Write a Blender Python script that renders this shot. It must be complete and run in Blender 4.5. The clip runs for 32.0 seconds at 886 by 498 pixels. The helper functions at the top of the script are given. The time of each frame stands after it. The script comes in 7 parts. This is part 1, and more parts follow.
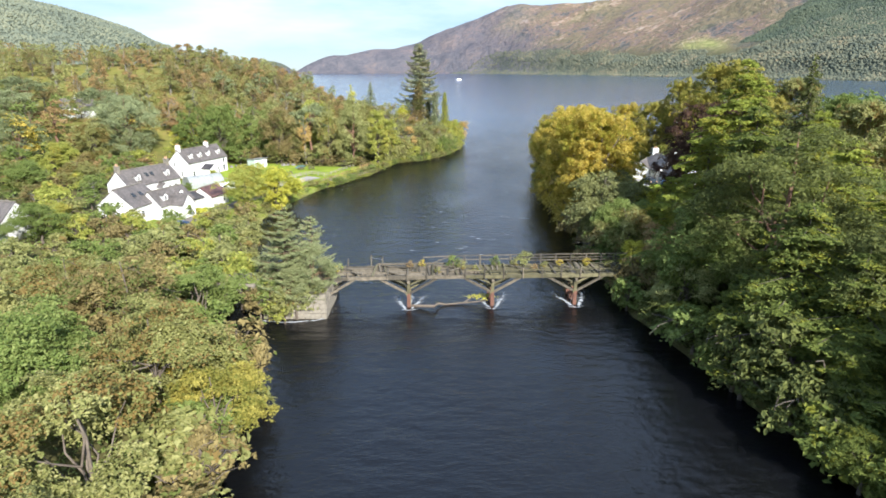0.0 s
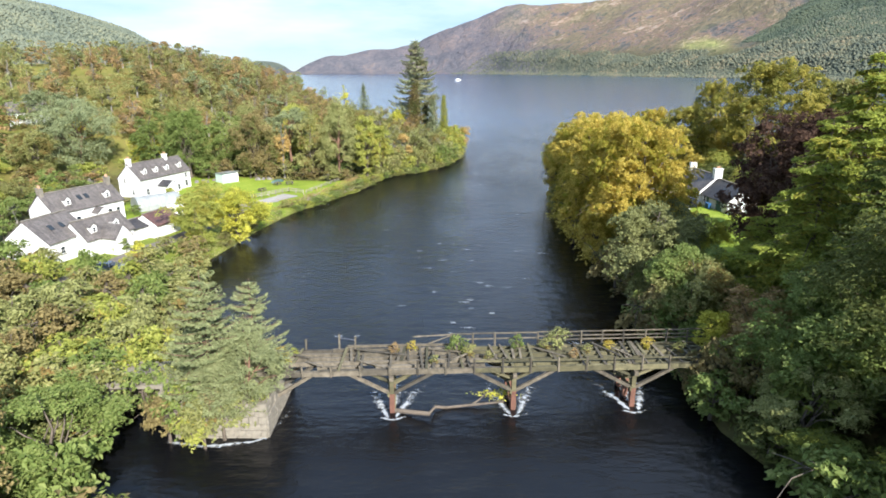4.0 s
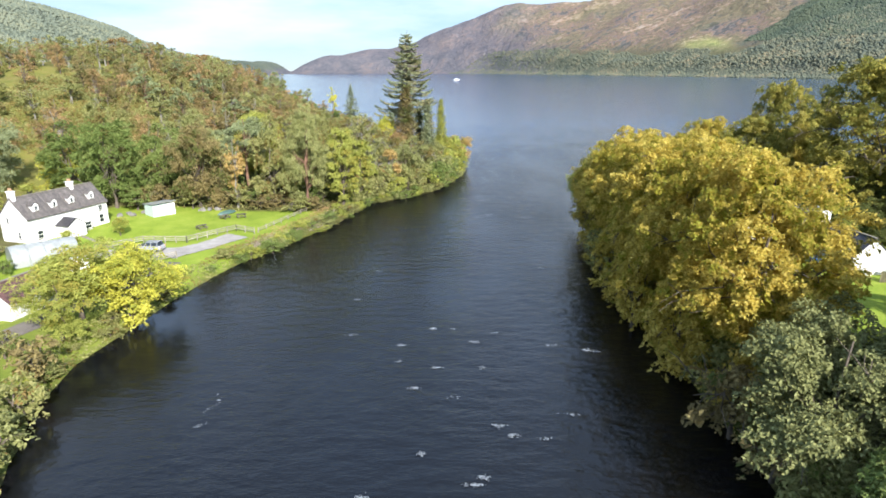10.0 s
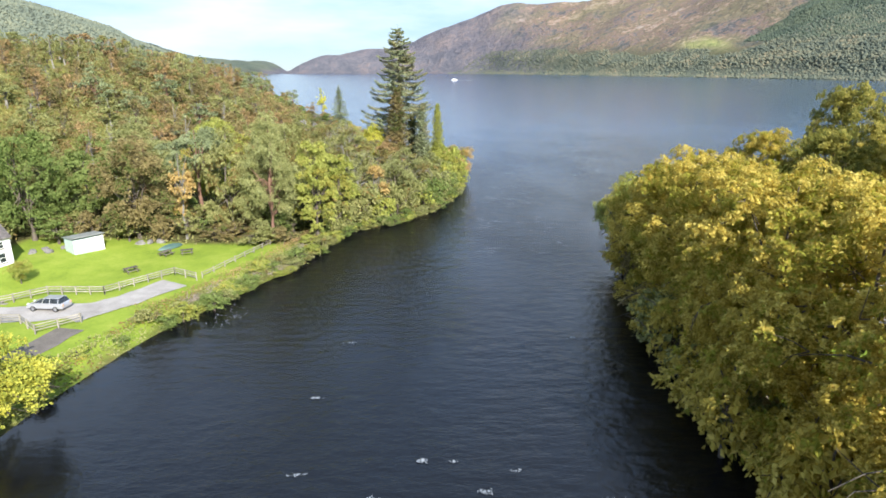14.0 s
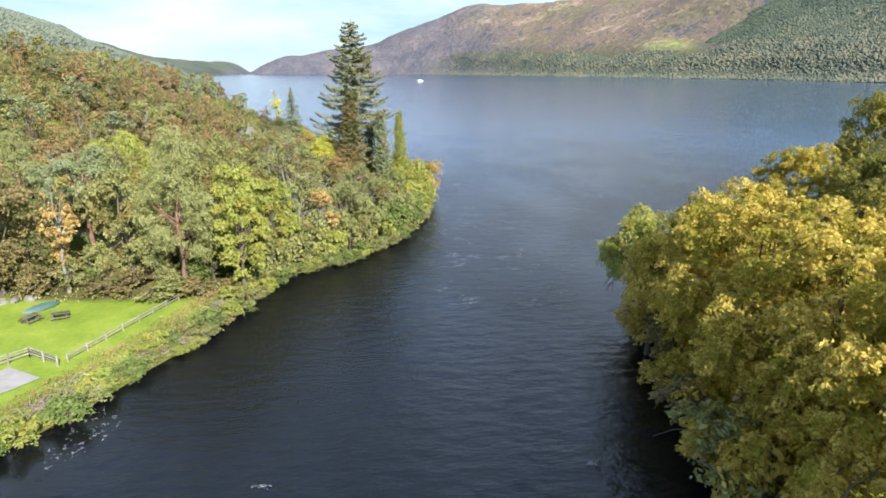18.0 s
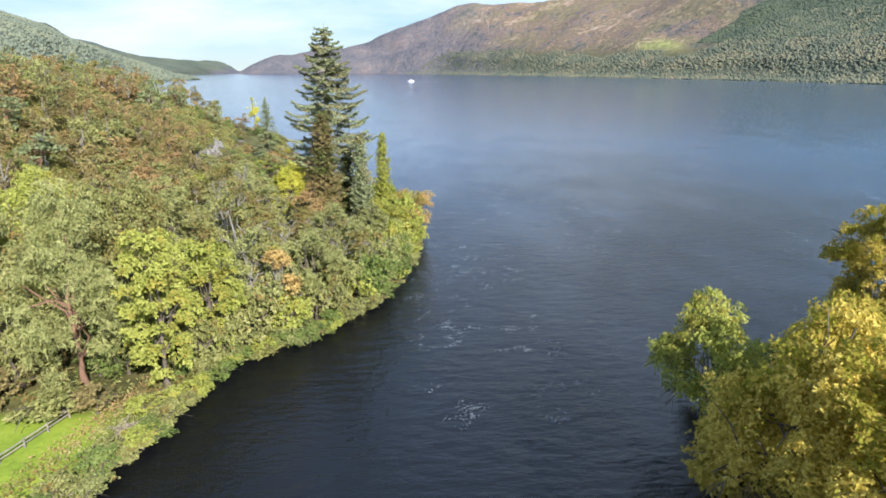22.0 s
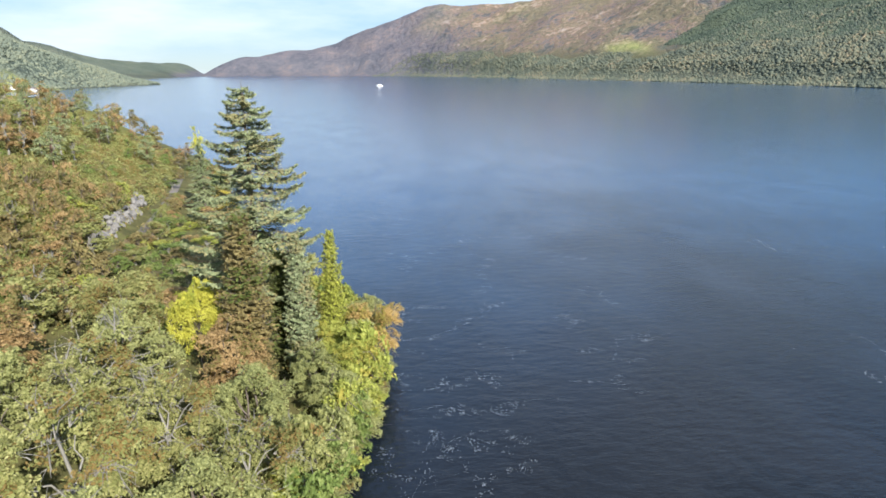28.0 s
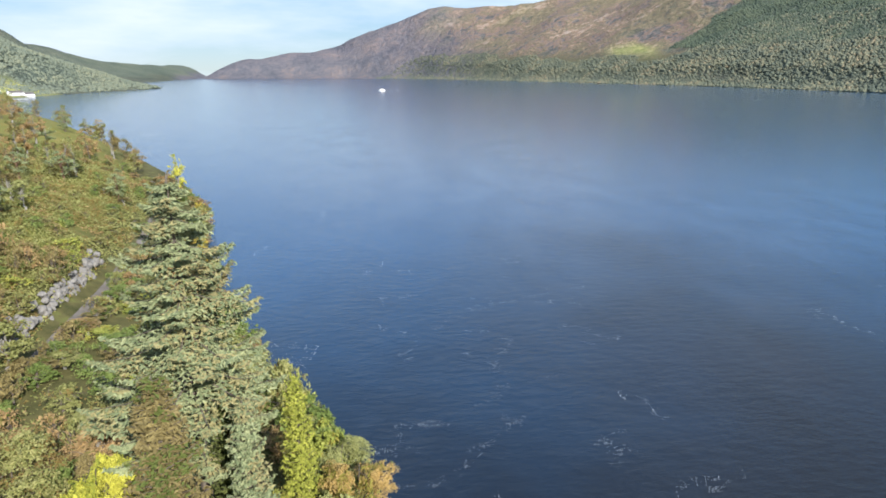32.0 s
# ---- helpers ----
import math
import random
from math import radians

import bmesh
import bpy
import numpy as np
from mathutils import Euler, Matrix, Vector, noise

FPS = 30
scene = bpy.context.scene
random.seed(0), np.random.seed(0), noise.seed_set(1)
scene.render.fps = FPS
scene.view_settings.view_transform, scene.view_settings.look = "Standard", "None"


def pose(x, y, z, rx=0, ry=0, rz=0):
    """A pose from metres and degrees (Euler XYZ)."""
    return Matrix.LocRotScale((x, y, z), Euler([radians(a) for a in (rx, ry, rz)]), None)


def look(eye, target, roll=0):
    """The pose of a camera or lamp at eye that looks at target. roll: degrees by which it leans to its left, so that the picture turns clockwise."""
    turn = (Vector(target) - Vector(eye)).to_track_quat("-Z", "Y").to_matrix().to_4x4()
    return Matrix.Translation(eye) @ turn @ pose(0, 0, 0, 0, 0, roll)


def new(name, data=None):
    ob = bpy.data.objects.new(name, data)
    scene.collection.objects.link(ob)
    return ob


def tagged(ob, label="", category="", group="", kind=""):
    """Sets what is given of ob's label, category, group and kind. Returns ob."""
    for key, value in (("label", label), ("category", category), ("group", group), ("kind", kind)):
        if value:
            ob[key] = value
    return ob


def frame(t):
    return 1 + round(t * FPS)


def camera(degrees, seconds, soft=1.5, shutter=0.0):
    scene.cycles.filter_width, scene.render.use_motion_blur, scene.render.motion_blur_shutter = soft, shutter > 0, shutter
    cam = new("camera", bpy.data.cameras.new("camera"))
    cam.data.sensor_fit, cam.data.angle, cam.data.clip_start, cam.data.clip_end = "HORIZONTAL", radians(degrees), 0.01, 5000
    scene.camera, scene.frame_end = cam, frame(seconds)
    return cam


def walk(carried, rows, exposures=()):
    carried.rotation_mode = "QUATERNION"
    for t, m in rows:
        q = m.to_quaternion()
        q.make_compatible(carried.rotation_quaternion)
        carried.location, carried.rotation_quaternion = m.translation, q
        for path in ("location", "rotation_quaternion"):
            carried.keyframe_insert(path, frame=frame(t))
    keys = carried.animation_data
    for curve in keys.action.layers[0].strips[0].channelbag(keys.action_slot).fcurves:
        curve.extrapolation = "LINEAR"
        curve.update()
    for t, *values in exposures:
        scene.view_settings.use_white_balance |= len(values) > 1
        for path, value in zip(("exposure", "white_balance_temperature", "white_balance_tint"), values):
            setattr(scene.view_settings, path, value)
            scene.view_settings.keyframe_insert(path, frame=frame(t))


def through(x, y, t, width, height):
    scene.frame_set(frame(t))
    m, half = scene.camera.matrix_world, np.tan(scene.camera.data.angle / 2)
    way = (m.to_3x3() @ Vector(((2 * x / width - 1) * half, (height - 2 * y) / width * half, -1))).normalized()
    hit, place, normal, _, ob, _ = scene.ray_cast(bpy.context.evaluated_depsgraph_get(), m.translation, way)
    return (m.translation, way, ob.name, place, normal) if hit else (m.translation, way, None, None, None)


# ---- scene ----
cam = camera(72.8, 32.0, soft=1.75)
PATH = [
    (0, (-2.147, 4.25, 27.906), (-2.152, 6.166, 27.334), -0.0),
    (1, (-2.181, 10.257, 27.908), (-2.185, 12.174, 27.337), -0.0),
    (2, (-2.229, 16.249, 27.844), (-2.233, 18.165, 27.273), -0.0),
    (3, (-2.253, 22.235, 27.767), (-2.256, 24.152, 27.196), -0.0),
    (3.5, (-2.237, 25.167, 27.744), (-2.239, 27.083, 27.173), -0.0),
    (5.5, (-2.129, 37.149, 27.695), (-2.13, 39.066, 27.124), -0.0),
    (6, (-2.188, 40.112, 27.664), (-2.186, 42.029, 27.092), 0.0),
    (7, (-2.093, 45.913, 27.609), (-2.092, 47.83, 27.037), -0.0),
    (8, (-1.908, 51.442, 27.667), (-1.906, 53.359, 27.095), -0.0),
    (9, (-1.84, 57.005, 27.686), (-1.837, 58.921, 27.114), -0.1),
    (10, (-1.766, 62.604, 27.678), (-1.764, 64.52, 27.106), -0.1),
    (11, (-1.65, 68.293, 27.71), (-1.646, 70.21, 27.137), -0.0),
    (12, (-1.498, 74.074, 27.728), (-1.494, 75.991, 27.155), -0.0),
    (13, (-1.493, 80.084, 27.695), (-1.488, 82.001, 27.123), -0.0),
    (14, (-1.512, 86.202, 27.66), (-1.502, 88.118, 27.088), 0.0),
    (14.5, (-1.447, 89.09, 27.675), (-1.43, 91.006, 27.103), -0.0),
    (16.5, (-0.973, 100.156, 27.524), (-0.894, 102.072, 26.954), -0.1),
    (17, (-0.812, 102.873, 27.555), (-0.707, 104.787, 26.986), -0.0),
    (18, (-0.53, 108.228, 27.733), (-0.416, 110.142, 27.163), 0.0),
    (19, (-0.238, 113.749, 28.155), (-0.121, 115.662, 27.585), 0.1),
    (20, (0.071, 119.182, 28.699), (0.194, 121.095, 28.127), 0.1),
    (21, (0.411, 124.541, 29.391), (0.543, 126.453, 28.821), 0.1),
    (22, (0.742, 129.647, 30.306), (0.884, 131.558, 29.734), 0.1),
    (23, (1.068, 134.661, 31.523), (1.23, 136.57, 30.95), 0.0),
    (24, (1.471, 139.916, 32.732), (1.658, 141.823, 32.159), 0.0),
    (25, (1.842, 145.149, 34.188), (2.048, 147.054, 33.614), 0.0),
    (25.5, (2.228, 147.801, 34.812), (2.443, 149.705, 34.241), 0.1),
    (27.5, (2.982, 159.687, 38.369), (3.213, 161.589, 37.796), 0.0),
    (28, (3.248, 162.643, 39.018), (3.482, 164.546, 38.447), -0.1),
    (29, (3.869, 168.432, 40.797), (4.106, 170.334, 40.226), -0.0),
    (30, (4.532, 174.153, 42.574), (4.767, 176.055, 42.005), -0.0),
    (31, (5.183, 180.226, 44.428), (5.414, 182.13, 43.86), -0.0),
    (32, (5.655, 186.72, 46.057), (5.88, 188.625, 45.49), -0.1),
]
walk(cam, [(t, look(eye, target, roll)) for t, eye, target, roll in PATH], [(0, 1.17), (16, 1.17), (24, 1.06), (29, 1.0), (32, 0.9)])

# ---------------------------------------------------------------- world, sun
SUN_AZ, SUN_EL = 155.0, 32.0          # clockwise from +y, above the horizon, degrees
sun_dir = Vector((math.sin(radians(SUN_AZ)) * math.cos(radians(SUN_EL)), math.cos(radians(SUN_AZ)) * math.cos(radians(SUN_EL)), math.sin(radians(SUN_EL))))
sun = new("sun", bpy.data.lights.new("sun", "SUN"))
sun.data.energy, sun.data.angle, sun.data.color = 5.0, radians(0.55), (1.0, 0.965, 0.91)
sun.matrix_world = look(sun_dir * 500, (0, 0, 0))

world = bpy.data.worlds.new("sky")
scene.world = world
world.use_nodes = True
wn, wl = world.node_tree.nodes, world.node_tree.links
wn.clear()
sky = wn.new("ShaderNodeTexSky")
sky.sky_type, sky.sun_disc = "NISHITA", False
sky.sun_elevation, sky.sun_rotation = radians(SUN_EL), radians(SUN_AZ)
sky.air_density, sky.dust_density, sky.ozone_density = 1.0, 0.1, 3.0
coord = wn.new("ShaderNodeTexCoord")
mapping = wn.new("ShaderNodeMapping")
mapping.inputs["Scale"].default_value = (1.0, 1.0, 4.5)
wl.new(coord.outputs["Generated"], mapping.inputs["Vector"])
cloud = wn.new("ShaderNodeTexNoise")
cloud.inputs["Scale"].default_value, cloud.inputs["Detail"].default_value, cloud.inputs["Roughness"].default_value = 2.3, 7.0, 0.55
wl.new(mapping.outputs["Vector"], cloud.inputs["Vector"])
ramp = wn.new("ShaderNodeValToRGB")
ramp.color_ramp.elements[0].position, ramp.color_ramp.elements[0].color = 0.4, (0, 0, 0, 1)
ramp.color_ramp.elements[1].position, ramp.color_ramp.elements[1].color = 0.62, (0.85, 0.85, 0.85, 1)
wl.new(cloud.outputs["Fac"], ramp.inputs["Fac"])
mix = wn.new("ShaderNodeMix")
mix.data_type = "RGBA"
mix.inputs["B"].default_value = (6.6, 7.4, 8.4, 1)
wl.new(ramp.outputs["Color"], mix.inputs["Factor"])
tint = wn.new("ShaderNodeMix")
tint.data_type, tint.blend_type = "RGBA", "MULTIPLY"
tint.inputs["Factor"].default_value, tint.inputs["B"].default_value = 1.0, (0.74, 0.93, 1.18, 1)
wl.new(sky.outputs["Color"], tint.inputs["A"])
sky_z = wn.new("ShaderNodeSeparateXYZ")
wl.new(coord.outputs["Generated"], sky_z.inputs[0])
air = wn.new("ShaderNodeValToRGB")
while len(air.color_ramp.elements) < 5:
    air.color_ramp.elements.new(0.5)
for stop, (at_, colour) in zip(air.color_ramp.elements, ((0.0, (4.3, 5.1, 5.5)), (0.1, (3.1, 4.7, 6.3)), (0.34, (3.0, 5.2, 9.0)), (0.65, (2.1, 3.9, 7.3)), (1.0, (1.1, 2.3, 4.8)))):
    stop.position, stop.color = at_, (*colour, 1)
wl.new(sky_z.outputs["Z"], air.inputs["Fac"])
haze = wn.new("ShaderNodeMix")
haze.data_type = "RGBA"
haze.inputs["Factor"].default_value = 0.8
wl.new(tint.outputs["Result"], haze.inputs["A"])
wl.new(air.outputs["Color"], haze.inputs["B"])
wl.new(haze.outputs["Result"], mix.inputs["A"])
bg = wn.new("ShaderNodeBackground")
bg.inputs["Strength"].default_value = 0.075
wl.new(mix.outputs["Result"], bg.inputs["Color"])
wo = wn.new("ShaderNodeOutputWorld")
wl.new(bg.outputs["Background"], wo.inputs["Surface"])


# ---------------------------------------------------------------- mesh helpers
def np_mesh(name, verts, faces, material=None, smooth=False):
    """A mesh from an array of points and an array of faces that all have the same number of corners."""
    verts, faces = np.asarray(verts, dtype=np.float32), np.asarray(faces, dtype=np.int32)
    k = faces.shape[1]
    me = bpy.data.meshes.new(name)
    me.vertices.add(len(verts))
    me.vertices.foreach_set("co", verts.ravel())
    me.loops.add(faces.size)
    me.loops.foreach_set("vertex_index", faces.ravel())
    me.polygons.add(len(faces))
    me.polygons.foreach_set("loop_start", np.arange(0, faces.size, k, dtype=np.int32))
    me.polygons.foreach_set("use_smooth", np.full(len(faces), smooth))
    me.update(calc_edges=True)
    if material:
        me.materials.append(material)
    return me


def part(name, data, material=None, parent=None, label=""):
    """One mesh object, from a bmesh or a mesh, under a thing or a part."""
    if isinstance(data, bmesh.types.BMesh):
        me = bpy.data.meshes.new(name)
        data.to_mesh(me)
        data.free()
    else:
        me = data
    if material and not me.materials:
        me.materials.append(material)
    ob = new(name, me)
    ob.parent = parent
    if label:
        ob["label"] = label
    return ob


def box(bm, x0, x1, y0, y1, z0, z1, m=None):
    """Adds a box to a bmesh."""
    vs = bmesh.ops.create_cube(bm, size=1)["verts"]
    t = Matrix.Translation(((x0 + x1) / 2, (y0 + y1) / 2, (z0 + z1) / 2)) @ Matrix.Diagonal((x1 - x0, y1 - y0, z1 - z0, 1))
    bmesh.ops.transform(bm, matrix=(m @ t) if m else t, verts=vs)
    return vs


def bar_mesh(a, b, w, h, bm=None, roll=0.0):
    """A squared timber from a to b."""
    bm = bm or bmesh.new()
    a, b = Vector(a), Vector(b)
    d = b - a
    q = d.to_track_quat("Y", "Z").to_matrix().to_4x4()
    m = Matrix.Translation((a + b) / 2) @ q @ Matrix.Rotation(roll, 4, "Y")
    vs = box(bm, -w / 2, w / 2, -d.length / 2, d.length / 2, -h / 2, h / 2, m)
    return bm


def vnoise(x, y, scale, seed=0):
    """Smooth lattice noise from 0 to 1."""
    x, y = np.asarray(x, float) / scale, np.asarray(y, float) / scale
    i, j = np.floor(x), np.floor(y)
    u, v = x - i, y - j
    u, v = u * u * (3 - 2 * u), v * v * (3 - 2 * v)

    def hsh(a, b):
        s = np.sin(a * 127.1 + b * 311.7 + seed * 74.7) * 43758.5453
        return s - np.floor(s)
    return (hsh(i, j) * (1 - u) + hsh(i + 1, j) * u) * (1 - v) + (hsh(i, j + 1) * (1 - u) + hsh(i + 1, j + 1) * u) * v


def fbm(x, y, scale, octaves=4, seed=0):
    s = sum(vnoise(x, y, scale / 2 ** k, seed + k) / 2 ** k for k in range(octaves))
    return s / sum(1 / 2 ** k for k in range(octaves))


# ---------------------------------------------------------------- materials
def shader(name):
    m = bpy.data.materials.new(name)
    m.use_nodes = True
    n, l = m.node_tree.nodes, m.node_tree.links
    return m, n, l, n["Principled BSDF"]


def noise_node(n, l, scale, detail=4.0, rough=0.55, vec=None, stretch=None):
    t = n.new("ShaderNodeTexNoise")
    t.inputs["Scale"].default_value, t.inputs["Detail"].default_value, t.inputs["Roughness"].default_value = scale, detail, rough
    if vec is None:
        vec = n.new("ShaderNodeTexCoord").outputs["Object"]
    if stretch:
        mp = n.new("ShaderNodeMapping")
        mp.inputs["Scale"].default_value = stretch
        l.new(vec, mp.inputs["Vector"])
        vec = mp.outputs["Vector"]
    l.new(vec, t.inputs["Vector"])
    return t.outputs["Fac"]


def ramp_node(n, l, fac, stops):
    r = n.new("ShaderNodeValToRGB")
    e = r.color_ramp.elements
    while len(e) < len(stops):
        e.new(0.5)
    for k, (p, c) in enumerate(stops):
        e[k].position, e[k].color = p, (*c, 1)
    l.new(fac, r.inputs["Fac"])
    return r.outputs["Color"]


def mix_node(n, l, fac, a, b, blend="MIX"):
    x = n.new("ShaderNodeMix")
    x.data_type, x.blend_type = "RGBA", blend
    for key, v in (("Factor", fac), ("A", a), ("B", b)):
        if isinstance(v, (int, float)):
            x.inputs[key].default_value = v
        elif isinstance(v, tuple):
            x.inputs[key].default_value = (*v, 1)
        else:
            l.new(v, x.inputs[key])
    return x.outputs["Result"]


def math_node(n, l, op, a, b=0.0, c=None):
    x = n.new("ShaderNodeMath")
    x.operation = op
    for k, v in enumerate((a, b) if c is None else (a, b, c)):
        if isinstance(v, (int, float)):
            x.inputs[k].default_value = v
        else:
            l.new(v, x.inputs[k])
    return x.outputs[0]


def bump_node(n, l, p, height, strength, distance):
    b = n.new("ShaderNodeBump")
    b.inputs["Strength"].default_value, b.inputs["Distance"].default_value = strength, distance
    l.new(height, b.inputs["Height"])
    l.new(b.outputs["Normal"], p.inputs["Normal"])


def plain(name, dark, light, rough=0.7, scale=1.5, fine=25.0, bump=0.3, metal=0.0, dist=0.02, vary=0.0):
    """A weathered surface: two scales of noise between a dark and a light tone."""
    m, n, l, p = shader(name)
    big, small = noise_node(n, l, scale, 5, 0.6), noise_node(n, l, fine, 4, 0.6)
    f = math_node(n, l, "ADD", math_node(n, l, "MULTIPLY", big, 0.6), math_node(n, l, "MULTIPLY", small, 0.4))
    col = ramp_node(n, l, f, [(0.32, dark), (0.68, light)])
    if vary:
        tone = ramp_node(n, l, n.new("ShaderNodeObjectInfo").outputs["Random"], [(0.0, (1 - vary, 1 - vary, 1 - vary)), (0.5, (1.0, 0.97, 0.9)), (1.0, (1 + vary, 1 + vary * 0.9, 1 + vary * 0.75))])
        col = mix_node(n, l, 1.0, col, tone, "MULTIPLY")
    l.new(col, p.inputs["Base Color"])
    p.inputs["Roughness"].default_value, p.inputs["Metallic"].default_value = rough, metal
    bump_node(n, l, p, small, bump, dist)
    return m


def leaves(name, dark, mid, light, accent=None, through=0.38):
    """Foliage: each leaf differs a little, each tree differs, and the light comes through."""
    m, n, l, p = shader(name)
    dark = tuple(0.62 * a_ + 0.38 * b_ for a_, b_ in zip(dark, mid))
    light = tuple(0.62 * a_ + 0.38 * b_ for a_, b_ in zip(light, mid))
    dark, mid, light = (tuple(min(v * k_, 0.8) for v, k_ in zip(c, (1.42, 1.42, 1.62))) for c in (dark, mid, light))
    geo, info = n.new("ShaderNodeNewGeometry"), n.new("ShaderNodeObjectInfo")
    patch = noise_node(n, l, 0.35, 3, 0.6)
    f = math_node(n, l, "MULTIPLY", geo.outputs["Random Per Island"], 0.8)
    f = math_node(n, l, "ADD", f, math_node(n, l, "MULTIPLY", patch, 0.6))
    f = math_node(n, l, "ADD", f, math_node(n, l, "MULTIPLY", info.outputs["Random"], 0.25))
    f = math_node(n, l, "SUBTRACT", f, 0.3)
    col = ramp_node(n, l, f, [(0.12, dark), (0.5, mid), (0.88, light)])
    if accent:
        near = math_node(n, l, "GREATER_THAN", noise_node(n, l, 0.22, 2, 0.5), 0.52)
        pick = math_node(n, l, "MULTIPLY", near, math_node(n, l, "GREATER_THAN", geo.outputs["Random Per Island"], 0.45))
        col = mix_node(n, l, pick, col, accent)
    l.new(col, p.inputs["Base Color"])
    p.inputs["Roughness"].default_value = 0.62
    p.inputs["Specular IOR Level"].default_value = 0.12
    tr = n.new("ShaderNodeBsdfTranslucent")
    l.new(col, tr.inputs["Color"])
    ms = n.new("ShaderNodeMixShader")
    ms.inputs["Fac"].default_value = through
    l.new(p.outputs["BSDF"], ms.inputs[1])
    l.new(tr.outputs["BSDF"], ms.inputs[2])
    l.new(ms.outputs["Shader"], n["Material Output"].inputs["Surface"])
    return m


LEAF = {
    "green": leaves("leaf_green", (0.055, 0.085, 0.018), (0.125, 0.165, 0.04), (0.22, 0.25, 0.075)),
    "olive": leaves("leaf_olive", (0.085, 0.095, 0.025), (0.19, 0.195, 0.06), (0.33, 0.31, 0.12), (0.24, 0.17, 0.06)),
    "grey": leaves("leaf_grey_green", (0.095, 0.103, 0.034), (0.2, 0.21, 0.07), (0.335, 0.335, 0.125)),
    "lime": leaves("leaf_lime", (0.12, 0.145, 0.025), (0.235, 0.255, 0.05), (0.36, 0.355, 0.09), (0.4, 0.35, 0.08)),
    "yellow": leaves("leaf_yellow", (0.22, 0.21, 0.03), (0.38, 0.365, 0.05), (0.52, 0.49, 0.1), (0.3, 0.33, 0.06)),
    "gold": leaves("leaf_gold", (0.19, 0.148, 0.026), (0.395, 0.317, 0.057), (0.595, 0.485, 0.13), (0.32, 0.31, 0.045), through=0.52),
    "ochre": leaves("leaf_ochre", (0.12, 0.115, 0.025), (0.25, 0.225, 0.045), (0.4, 0.34, 0.08), (0.19, 0.2, 0.045), through=0.4),
    "larch": leaves("needle_yellow_green", (0.078, 0.1, 0.02), (0.18, 0.212, 0.034), (0.31, 0.33, 0.06), (0.3, 0.285, 0.05), through=0.4),
    "rust": leaves("leaf_rust", (0.13, 0.09, 0.036), (0.26, 0.178, 0.072), (0.37, 0.265, 0.115), (0.21, 0.195, 0.065)),
    "orange": leaves("leaf_orange", (0.19, 0.13, 0.04), (0.34, 0.24, 0.08), (0.46, 0.34, 0.12), (0.30, 0.28, 0.06)),
    "brown": leaves("leaf_brown_green", (0.085, 0.07, 0.026), (0.18, 0.145, 0.055), (0.29, 0.24, 0.09), (0.13, 0.16, 0.045)),
    "copper": leaves("leaf_copper", (0.03, 0.019, 0.013), (0.065, 0.038, 0.024), (0.115, 0.07, 0.042)),
    "pine": leaves("needle_pine", (0.06, 0.078, 0.034), (0.135, 0.16, 0.068), (0.25, 0.27, 0.125), through=0.2),
    "willow": leaves("leaf_willow", (0.06, 0.066, 0.024), (0.132, 0.14, 0.048), (0.24, 0.245, 0.09), through=0.32),
    "scots": leaves("needle_scots", (0.07, 0.085, 0.033), (0.15, 0.17, 0.068), (0.275, 0.285, 0.125), through=0.22),
    "fir": leaves("needle_fir", (0.06, 0.08, 0.035), (0.14, 0.165, 0.075), (0.27, 0.28, 0.13), (0.3, 0.27, 0.13), through=0.2),
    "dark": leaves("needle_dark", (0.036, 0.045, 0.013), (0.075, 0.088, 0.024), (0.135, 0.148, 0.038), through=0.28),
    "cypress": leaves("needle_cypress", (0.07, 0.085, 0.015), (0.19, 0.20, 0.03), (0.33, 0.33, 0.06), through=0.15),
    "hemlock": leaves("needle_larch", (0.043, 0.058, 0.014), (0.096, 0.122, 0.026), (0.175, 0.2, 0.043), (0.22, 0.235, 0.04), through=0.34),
}
BARK = plain("bark", (0.05, 0.038, 0.028), (0.17, 0.14, 0.11), 0.9, 1.2, 9, 0.8)
BARK_PALE = plain("bark_pale", (0.13, 0.12, 0.1), (0.28, 0.265, 0.23), 0.85, 1.6, 7, 0.4)
BARK_RED = plain("bark_pine", (0.09, 0.05, 0.035), (0.25, 0.14, 0.09), 0.9, 1.0, 8, 0.8)


